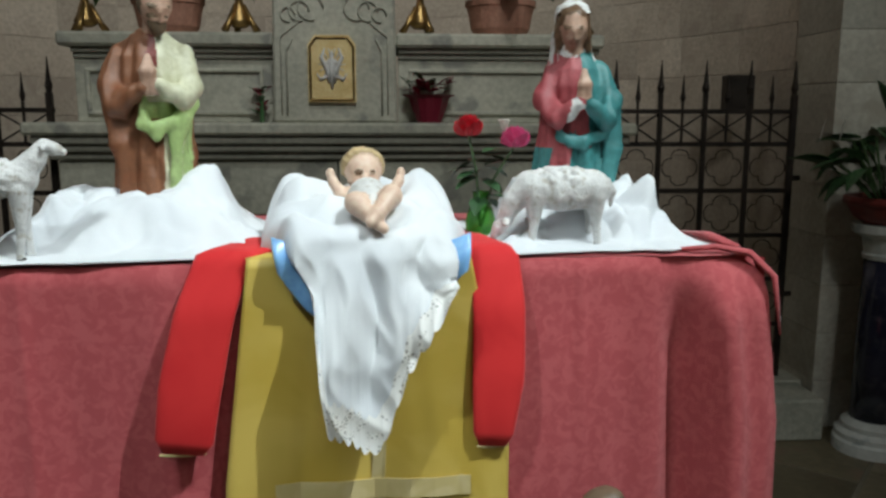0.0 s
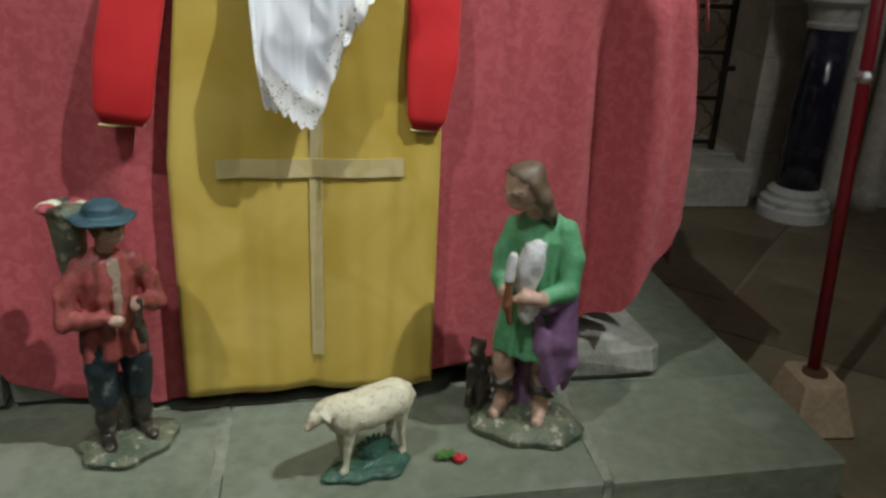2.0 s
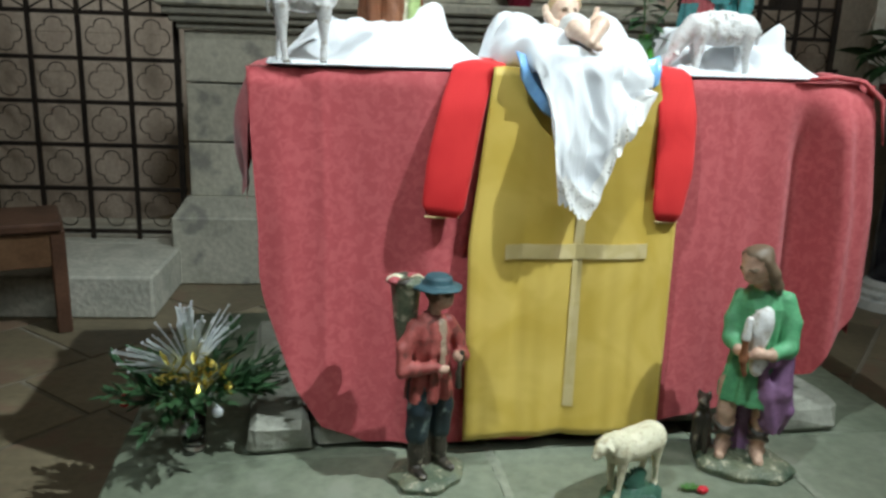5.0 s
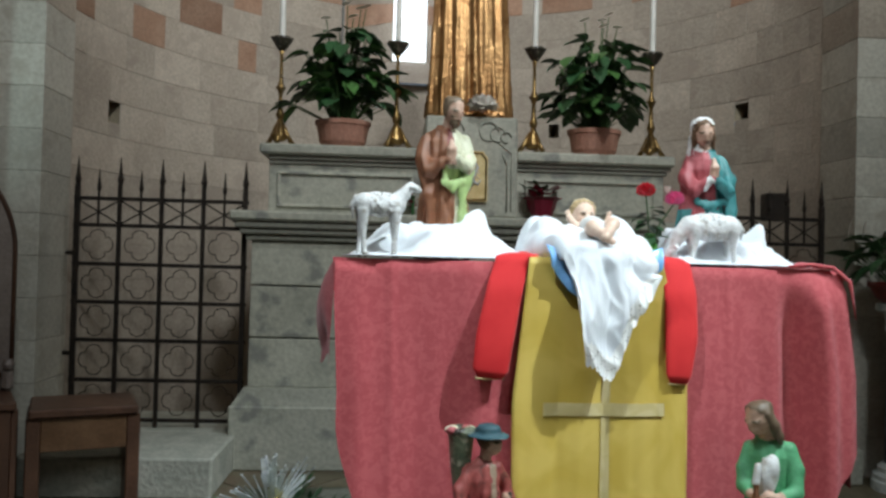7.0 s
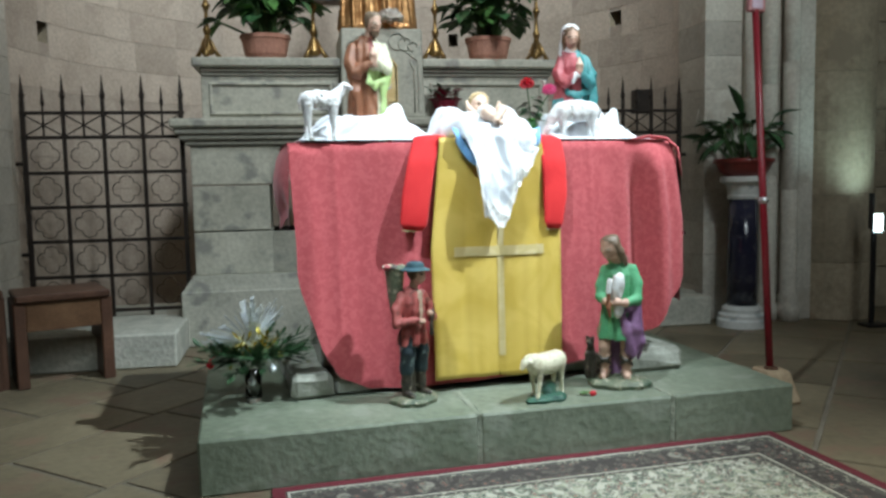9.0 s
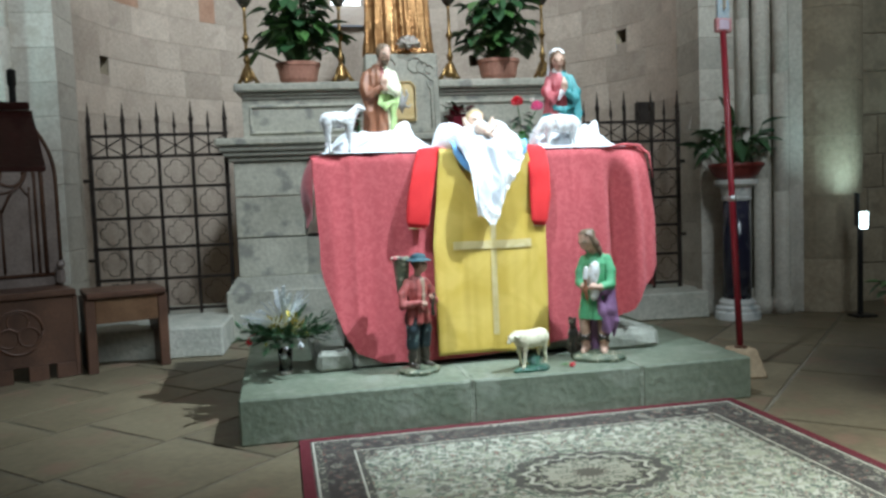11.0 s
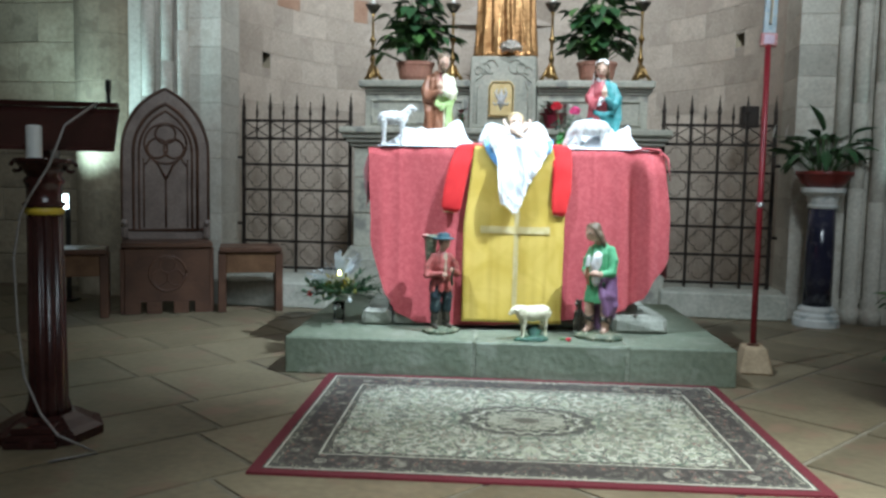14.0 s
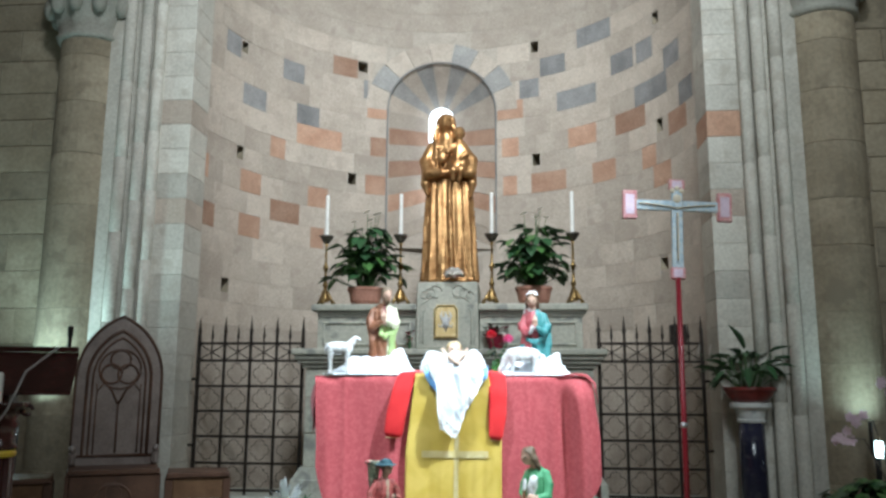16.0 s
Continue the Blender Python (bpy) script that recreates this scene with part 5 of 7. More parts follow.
def crib_sheet(s, q):
    """q from 0 to 1 goes over the cushion to its front lip, from 1 to 2 down the fall to the hem."""
    a = 2 * s - 1
    edge = math.sin(min(1.0, 5.0 * min(s, 1 - s)) * 1.57) ** 0.45
    x = lerp(0.380, 0.752, s)
    if q <= 1:
        k = q * (len(LIP) - 1)
        i = min(int(k), len(LIP) - 2)
        y, z = lerp(LIP[i][0], LIP[i + 1][0], k - i), lerp(LIP[i][1], LIP[i + 1][1], k - i)
        y -= 0.09 * a * a * max(0, 1 - q * 2)
        top = max(0, 1 - max(0, q - 0.75) * 4)
        z = 1.216 + (z - 1.216) * (edge if z > 1.216 else 1) if q < 0.9 else lerp(1.216 + (z - 1.216) * edge, z, (q - 0.9) * 10)
        z += edge * top * (0.022 * bump2(x, y, 0.70, 1.80, 0.05, 0.10) + 0.018 * bump2(x, y, 0.45, 1.80, 0.055, 0.12) - 0.012 * bump2(x, y, 0.575, 1.76, 0.06, 0.09))
        fall = 0.0
    else:
        zb = point_hem(s)
        z = lerp(1.18, min(zb, 1.175), q - 1)
        y = 1.588 - 0.052 * (q - 1)
        fall = 1.18 - z
    drop = max(0.0, 1.30 - z) if y < 1.70 else 0.0
    x += (0.55 - x) * (min(0.46, 3.2 * drop) if x < 0.55 else 0.19 * min(1, drop / 0.2))
    wx = x + 0.03 * noise.noise(Vector((x * 9, z * 6, y * 9)))
    soft = abs(noise.noise(Vector((wx * 11, y * 9 + z * 3.0, 2.2)))) * 2.2 - 0.45
    crease = 1 - 2 * abs(noise.noise(Vector((wx * 24 + z * 5, y * 14 + z * 8, 8.0))))
    w = min(1.0, max(0.0, (1.70 - y) / 0.09))
    x += (s - 0.5) * 0.050 * (1 - w)
    lift = 0.030 * soft + 0.007 * crease
    return Vector((x, y - w * lift * 1.1, z + (1 - w) * lift * edge))


b = BM()
sheet(b, 90, 60, lambda s, t: crib_sheet(s, t))
sheet(b, 90, 40, lambda s, t: crib_sheet(s, 1 + t * (1 - min(0.9, 0.064 / max(0.06, 1.18 - point_hem(s))))))
bmesh.ops.remove_doubles(b, verts=b.verts, dist=0.0005)
thick(part("cushion", b, "white_cloth", crib, smooth=True), 0.003)
lace = bpy.data.materials.new("white_lace")
lace.use_nodes = True
n, l = lace.node_tree.nodes, lace.node_tree.links
p = n["Principled BSDF"]
p.inputs["Base Color"].default_value, p.inputs["Roughness"].default_value = (0.82, 0.82, 0.80, 1), 0.9
tc = n.new("ShaderNodeTexCoord")
vo = n.new("ShaderNodeTexVoronoi")
vo.feature = "DISTANCE_TO_EDGE"
vo.inputs["Scale"].default_value = 120
ns = n.new("ShaderNodeTexNoise")
ns.inputs["Scale"].default_value = 38
l.new(tc.outputs["Object"], vo.inputs["Vector"])
l.new(tc.outputs["Object"], ns.inputs["Vector"])
r1 = n.new("ShaderNodeValToRGB")
r1.color_ramp.elements[0].position, r1.color_ramp.elements[1].position = 0.14, 0.22
r1.color_ramp.elements[0].color, r1.color_ramp.elements[1].color = (1, 1, 1, 1), (0.45, 0.45, 0.45, 1)
l.new(vo.outputs["Distance"], r1.inputs[0])
r2 = n.new("ShaderNodeValToRGB")
r2.color_ramp.elements[0].position, r2.color_ramp.elements[1].position = 0.40, 0.52
l.new(ns.outputs[0], r2.inputs[0])
mx = n.new("ShaderNodeMath")
mx.operation = "MAXIMUM"
l.new(r1.outputs[0], mx.inputs[0])
l.new(r2.outputs[0], mx.inputs[1])
l.new(mx.outputs[0], p.inputs["Alpha"])
b = BM()
sheet(b, 160, 12, lambda s, t: crib_sheet(s, 2 - (1 - t) * min(0.92, 0.070 / max(0.06, 1.18 - point_hem(s)))) + Vector((0, -0.002, 0)))
part("lace_border", b, lace, crib, "scalloped white lace border", smooth=True)

o = thing("blue_cloth", pose(0, 0, 0), "pale blue satin cloth under the crib cloth", "cloth")
b = BM()


def blue(s, t):
    z = lerp(curve_at([(0, 1.265), (0.12, 1.25), (0.3, 1.17), (0.7, 1.17), (0.88, 1.25), (1, 1.265)], s), curve_at([(0, 1.20), (0.06, 1.165), (0.16, 1.120), (0.5, 1.05), (0.85, 1.120), (0.95, 1.18), (1, 1.195)], s), t)
    x = lerp(0.381, 0.768, s) + (0.565 - lerp(0.381, 0.768, s)) * 0.06 * t
    return Vector((x, 1.632 - 0.026 * math.sin(min(1, t * 1.6) * 1.57) - 0.004 * math.sin(s * 30 + t * 3), z))


sheet(b, 40, 20, blue)
thick(part("satin", b, "satin_blue", o, smooth=True), 0.003)


# ---- painted plaster figures (each one plain mesh) ----
def figure(name, m, build, mats, label, category="statue", group="", step=0.0032, melt=0.007, fine=0.0, drape=(), depth=0.0022):
    b = Clay(step, melt)
    build(b)
    me = b.mesh(name, fine, drape, depth)
    for x in mats:
        me.materials.append(M[x])
    ob = new(name, me)
    ob.matrix_basis = m
    return tagged(ob, label, category, group)


def head(b, c, r, skin, hair, turn=0, bow=0.0, long_hair=False, beard=None):
    """A head with brow, nose, cheeks and hair; turn about z, bow forwards in radians."""
    c = Vector(c)
    rot = Matrix.Rotation(turn, 3, "Z") @ Matrix.Rotation(-bow, 3, "X").inverted()
    deg = [math.degrees(v) for v in rot.to_euler()]

    def put(x, y, z, size, mi, lump=0.0, seed=0):
        blob(b, c + rot @ Vector((x * r, y * r, z * r)), [v * r for v in size], mi, deg, lump=lump, seed=seed)
    put(0, 0, 0, (0.74, 0.90, 1.02), skin)
    put(0, -0.42, -0.50, (0.44, 0.44, 0.46), skin)
    put(0, -0.86, -0.12, (0.13, 0.22, 0.28), skin)
    put(0, -0.78, -0.46, (0.22, 0.14, 0.06), skin)
    put(0, -0.28, -0.02, (0.62, 0.58, 0.36), skin)
    put(0, 0.24, 0.30, (0.86, 0.84, 0.86), hair, 0.25, int(r * 999))
    put(0, -0.14, 0.72, (0.64, 0.44, 0.36), hair, 0.3, 2)
    for s in (-1, 1):
        put(s * 0.30, -0.76, 0.14, (0.14, 0.06, 0.035), hair)
        put(s * 0.64, 0.14, 0.12, (0.20, 0.36, 0.50), hair, 0.3, 5)
        if long_hair:
            q = [c + rot @ (Vector(v) * r) for v in ((s * 0.66, 0.05, 0.3), (s * 0.80, 0.25, -0.5), (s * 0.86, 0.35, -1.3), (s * 0.80, 0.45, -1.9))]
            tube(b, q, [r * 0.30, r * 0.36, r * 0.30, r * 0.14], 8, hair)
    if long_hair:
        put(0, 0.55, -0.7, (0.80, 0.42, 1.2), hair, 0.2)
    if beard is not None:
        put(0, -0.60, -0.78, (0.42, 0.36, 0.50), beard, 0.25, 3)
        put(0, -0.74, -0.36, (0.34, 0.14, 0.09), beard)


def robe(b, prof, zones, at=(0, 0), sy=0.75, k=9, amp=0.05, twist=0.0):
    """A robed body with deep irregular folds, painted in zones by angle (0 the front) and height."""
    h = prof[-1][1]

    def wave(a, s):
        f = (1 - s) ** 0.5
        w = abs(math.sin(0.5 * (k * a + twist * s * 9 + 1.5 * math.sin(2 * a)))) - 0.5
        return 1 + amp * 2.4 * f * (w + 0.5 * noise.noise(Vector((math.cos(a) * 3, math.sin(a) * 3, s * h * 5))))
    tab = np.array([[zones(i - 180, h * j / 150) for i in range(360)] for j in range(151)])

    def paint(x, y, z):
        ang = (np.degrees(np.arctan2(y - at[1], x - at[0])) + 90 + 180) % 360
        return tab[np.clip(z / h * 150, 0, 150).astype(int), ang.astype(int) % 360]
    b.turned(prof, (at[0], at[1], 0), 1.0, sy, wave, paint)


def elder(b):
    # 0 brown 1 maroon 2 cream 3 lime 4 skin 5 hair; the cream and green mantle lies over his left side
    def zones(a, z):
        if z > 0.27:
            return 0 if a < -14 + (z - 0.27) * 40 or a > 140 else 1 if z > 0.38 and a < 12 else 2 if z > 0.31 else 3
        if 10 + 30 * z < a < 26 + 120 * z:
            return 2
        if 26 + 120 * z <= a < 46 + 130 * z:
            return 3
        return 0
    robe(b, [(0.102, 0.0), (0.102, 0.04), (0.092, 0.14), (0.086, 0.24), (0.090, 0.32), (0.091, 0.37), (0.082, 0.41), (0.058, 0.445), (0.032, 0.47)], zones, sy=0.84, k=13, amp=0.06)
    tube(b, [(0.070, -0.01, 0.415), (0.090, -0.030, 0.350), (0.072, -0.070, 0.320), (0.022, -0.098, 0.345)], [0.026, 0.027, 0.026, 0.016], 12, 2)
    tube(b, [(0.084, -0.045, 0.31), (0.070, -0.072, 0.275), (0.050, -0.080, 0.22)], [0.022, 0.022, 0.010], 10, 3, 0.5)
    tube(b, [(-0.070, 0.0, 0.415), (-0.092, -0.030, 0.345), (-0.072, -0.070, 0.305), (-0.018, -0.098, 0.338)], [0.028, 0.030, 0.028, 0.015], 12, 0)
    tube(b, [(-0.086, -0.045, 0.315), (-0.078, -0.066, 0.22), (-0.06, -0.072, 0.08)], [0.026, 0.020, 0.012], 10, 0, 0.6)
    # the mantle's loop over the waist, and its end hanging down
    tube(b, [(-0.020, -0.080, 0.315), (-0.022, -0.086, 0.265), (0.008, -0.090, 0.248), (0.048, -0.082, 0.268), (0.075, -0.06, 0.305)], [0.008, 0.013, 0.016, 0.015, 0.012], 10, 3, 0.5)
    tube(b, [(0.045, -0.078, 0.26), (0.050, -0.080, 0.15), (0.046, -0.084, 0.03)], [0.016, 0.013, 0.017], 8, 3, 0.5)
    for s in (-1, 1):
        tube(b, [(s * 0.008, -0.098, 0.335), (s * 0.007, -0.106, 0.375), (s * 0.003, -0.098, 0.408)], [0.011, 0.011, 0.004], 8, 4)
    tube(b, [(0.0, -0.01, 0.44), (0.010, -0.035, 0.49)], 0.022, 8, 4)
    head(b, (0.018, -0.050, 0.517), 0.046, 4, 5, 0.35, 0.35, beard=5)


figure("bearded_figure", pose(0.120, 2.0, 1.212, 0, 0, 4) @ Matrix.Diagonal((0.92, 0.95, 0.99, 1)), elder, ["p_brown", "p_maroon", "p_cream", "p_lime", "skin", "hair_grey"],
       "plaster bearded kneeling figure in brown, cream and green robes", drape=(0, 1, 2, 3))


def veiled(b):
    # 0 teal 1 rose 2 white 3 skin 4 hair; the mantle covers her left side and lap
    def zones(a, z):
        if z > 0.20:
            return 1 if -140 < a < 22 - (z - 0.20) * 90 else 0
        if -70 + z * 100 < a < -28 + 60 * z:
            return 1
        return 0
    robe(b, [(0.108, 0.0), (0.108, 0.04), (0.094, 0.13), (0.085, 0.22), (0.084, 0.30), (0.083, 0.35), (0.070, 0.39), (0.046, 0.42), (0.028, 0.44)], zones, sy=0.82, k=13, amp=0.07, twist=0.4)
    tube(b, [(-0.060, -0.01, 0.385), (-0.084, -0.035, 0.32), (-0.062, -0.075, 0.275), (-0.012, -0.102, 0.310)], [0.023, 0.026, 0.024, 0.014], 12, 1)
    tube(b, [(0.062, -0.01, 0.385), (0.088, -0.035, 0.32), (0.066, -0.075, 0.275), (0.014, -0.102, 0.310)], [0.026, 0.029, 0.027, 0.014], 12, 0)
    tube(b, [(0.090, -0.04, 0.31), (0.092, -0.058, 0.20), (0.076, -0.070, 0.06)], [0.024, 0.022, 0.012], 10, 0, 0.55)
    tube(b, [(-0.05, -0.07, 0.235), (0.0, -0.083, 0.215), (0.06, -0.07, 0.24)], [0.012, 0.016, 0.014], 10, 0, 0.6)
    tube(b, [(-0.032, -0.088, 0.285), (-0.016, -0.100, 0.306)], [0.019, 0.017], 10, 2)
    for s in (-1, 1):
        tube(b, [(s * 0.009, -0.102, 0.310), (s * 0.007, -0.110, 0.352), (s * 0.003, -0.102, 0.385)], [0.010, 0.010, 0.004], 8, 3)
    tube(b, [(-0.008, -0.012, 0.41), (-0.012, -0.035, 0.455)], 0.020, 8, 3)
    head(b, (-0.016, -0.045, 0.485), 0.040, 3, 4, -0.2, 0.3, long_hair=True)
    # the veil over crown and shoulders
    lathe(b, [(0.060, 0.40), (0.050, 0.44), (0.046, 0.49), (0.046, 0.515), (0.038, 0.538), (0.015, 0.550)], 22, at=(-0.010, -0.014, 0), mi=2, sy=0.88, wave=lambda a, s: (1 + 0.04 * math.cos(9 * a)) * (0.52 if math.sin(a) < -0.30 and s < 0.76 else 1))


figure("veiled_figure", pose(1.094, 2.0, 1.212, 0, 0, -4) @ Matrix.Diagonal((0.94, 0.95, 1.0, 1)), veiled, ["p_teal", "p_rose", "p_white", "skin", "hair"],
       "plaster kneeling figure in rose dress, teal mantle and white veil", drape=(0, 1, 2))


def infant(b):
    # 0 skin 1 hair 2 white
    tube(b, [(0, 0.075, 0.012), (0, 0.03, 0.010), (0, -0.02, 0.0)], [0.028, 0.036, 0.032], 12, 0)
    tube(b, [(0, 0.02, 0.016), (0, -0.03, 0.01)], [0.040, 0.038], 12, 2)
    for s, k in ((-1, 0.0), (1, 0.012)):
        tube(b, [(s * 0.018, -0.025, 0.008), (s * 0.033, -0.065, 0.028 + k), (s * 0.004, -0.10, 0.004 + k), (-s * 0.012, -0.118, -0.008 + k)], [0.024, 0.021, 0.015, 0.010], 10, 0)
        tube(b, [(s * 0.03, 0.06, 0.016), (s * 0.052, 0.035, 0.022), (s * 0.066, 0.044, 0.042), (s * 0.07, 0.050, 0.055)], [0.014, 0.013, 0.010, 0.006], 9, 0)
        blob(b, (s * 0.071, 0.051, 0.059), (0.009, 0.006, 0.011), 0, u=8, v=6)
    c = Vector((0, 0.100, 0.048))
    blob(b, c + Vector((0, -0.004, 0.002)), (0.036, 0.036, 0.041), 0)
    blob(b, c + Vector((0, -0.041, 0.000)), (0.006, 0.008, 0.007), 0)
    blob(b, c + Vector((0, 0.016, 0.016)), (0.037, 0.028, 0.034), 1, lump=0.25)
    for s in (-1, 1):
        blob(b, c + Vector((s * 0.0135, -0.0365, 0.008)), (0.0055, 0.004, 0.0032), 3)
        blob(b, c + Vector((s * 0.016, -0.029, -0.008)), (0.012, 0.011, 0.011), 0)
    blob(b, c + Vector((0, -0.0385, -0.013)), (0.0075, 0.004, 0.003), 4)
    for k in range(11):
        a = math.pi * (k / 10) * 1.2 - 0.3
        blob(b, c + Vector((0.037 * math.cos(a), 0.002 - 0.008 * math.sin(a), 0.012 + 0.034 * math.sin(a))), (0.010, 0.010, 0.010), 1, lump=0.3, seed=k)


figure("infant_figure", pose(0.575, 1.738, 1.306, 9, 0, 3) @ Matrix.Scale(1.04, 4), infant, ["skin_pale", "hair_blond", "p_white", "hair", "p_rose"], "small plaster infant lying with raised arms on white cloth", step=0.0028, melt=0.005, fine=0.0)


def sheep(b, L, H, graze=False, mi=0, thin=0.010, curls=60, level=False, lift=0.0, fat=1.0, hoof=0):
    """Body along +x; its feet at z = lift."""
    def P(x, y, z):
        return (x, y, z + lift)
    tube(b, [P(-0.24 * L, 0, H * 0.69), P(0, 0, H * 0.67), P(0.24 * L, 0, H * 0.69)], [L * 0.165 * fat, L * 0.17 * fat, L * 0.155 * fat], mi=mi)
    rr = random.Random(int(L * 1000))
    for k in range(curls):
        a, e = rr.uniform(0, 6.28), rr.uniform(-0.6, 1.4)
        blob(b, P(L * 0.36 * math.cos(a) * math.cos(e), L * 0.165 * fat * math.sin(a) * math.cos(e), H * 0.68 + L * 0.165 * fat * math.sin(e)), (L * 0.030, L * 0.022, L * 0.040), mi, (rr.uniform(-30, 30), rr.uniform(-30, 30), 0))
    for x in (-0.27, 0.23):
        for y in (-0.075, 0.075):
            dx = 0.035 * L if (x > 0) == (y > 0) else -0.03 * L
            tube(b, [P(x * L, y * L, H * 0.60), P(x * L + dx * 0.2, y * L, H * 0.30), P(x * L + dx, y * L, 0.010)], [thin * 2.8, thin * 1.25, thin], mi=mi)
            blob(b, P(x * L + dx + 0.004, y * L, 0.006), (thin * 1.5, thin * 1.15, 0.008), hoof)
    if graze:
        pts, hd, tilt = [(0.28, 0.72), (0.40, 0.55), (0.46, 0.40)], (0.50, 0.28), 55
    elif level:
        pts, hd, tilt = [(0.26, 0.76), (0.36, 0.80), (0.42, 0.80)], (0.47, 0.78), 42
    else:
        pts, hd, tilt = [(0.26, 0.74), (0.37, 0.84), (0.43, 0.92)], (0.51, 0.93), 22
    tube(b, [P(x * L, 0, z * H) for x, z in pts], [L * 0.13 * fat, L * 0.10 * fat, L * 0.075], mi=mi)
    q = radians(tilt)
    c = Vector(P(hd[0] * L, 0, hd[1] * H))
    d = Vector((math.cos(q), 0, -math.sin(q)))
    tube(b, [c - d * L * 0.05, c + d * L * 0.03, c + d * L * 0.11], [L * 0.068, L * 0.060, L * 0.036], mi=mi)
    for s in (-1, 1):
        blob(b, c - d * L * 0.05 + Vector((0, s * L * 0.085, -0.003)), (L * 0.03, L * 0.055, L * 0.018), mi, (s * -28, 0, 0))
    tube(b, [P(-0.38 * L, 0, H * 0.78), P(-0.42 * L, 0, H * 0.66), P(-0.41 * L, 0, H * 0.50)], [L * 0.03, L * 0.035, L * 0.015], mi=mi)


figure("sheep_figure", pose(-0.128, 1.715, 1.212, 0, 0, 6), lambda b: sheep(b, 0.205, 0.236, False, 0, 0.007, 150, hoof=1), ["p_white", "p_dark"], "white painted plaster sheep standing with raised head", "statue", "sheep figures", 0.003, 0.003)
figure("sheep_figure", pose(0.985, 1.735, 1.212, 0, 0, 172), lambda b: sheep(b, 0.255, 0.185, True, 0, 0.008, 150, hoof=1), ["p_white", "p_dark"], "white painted plaster sheep grazing with lowered head", "statue", "sheep figures", 0.003, 0.003)


def lamb_on_base(b):
    lathe(b, [(0.085, 0), (0.09, 0.010), (0.07, 0.022), (0.02, 0.026)], 22, mi=1, sy=0.7, wave=lambda a, s: 1 + 0.14 * math.cos(3 * a) + 0.07 * math.cos(7 * a))
    for k in range(9):       # a low tuft of leaves under the belly
        a = -1.2 + 0.3 * k
        tube(b, [(-0.012 + 0.010 * math.sin(a), 0.012, 0.022), (-0.012 + 0.045 * math.sin(a), 0.0, 0.028 + 0.045 * math.cos(a))], [0.009, 0.004], 6, 1)
    sheep(b, 0.242, 0.185, False, 0, 0.0062, 0, True, 0.018, 1.02)


figure("lamb_figure", pose(0.655, 1.335, 0.195, 0, 0, 203), lamb_on_base, ["p_ivory", "p_mossgreen"], "ivory painted plaster lamb on a dark green base on the step", step=0.003, melt=0.006, fine=0.0008)


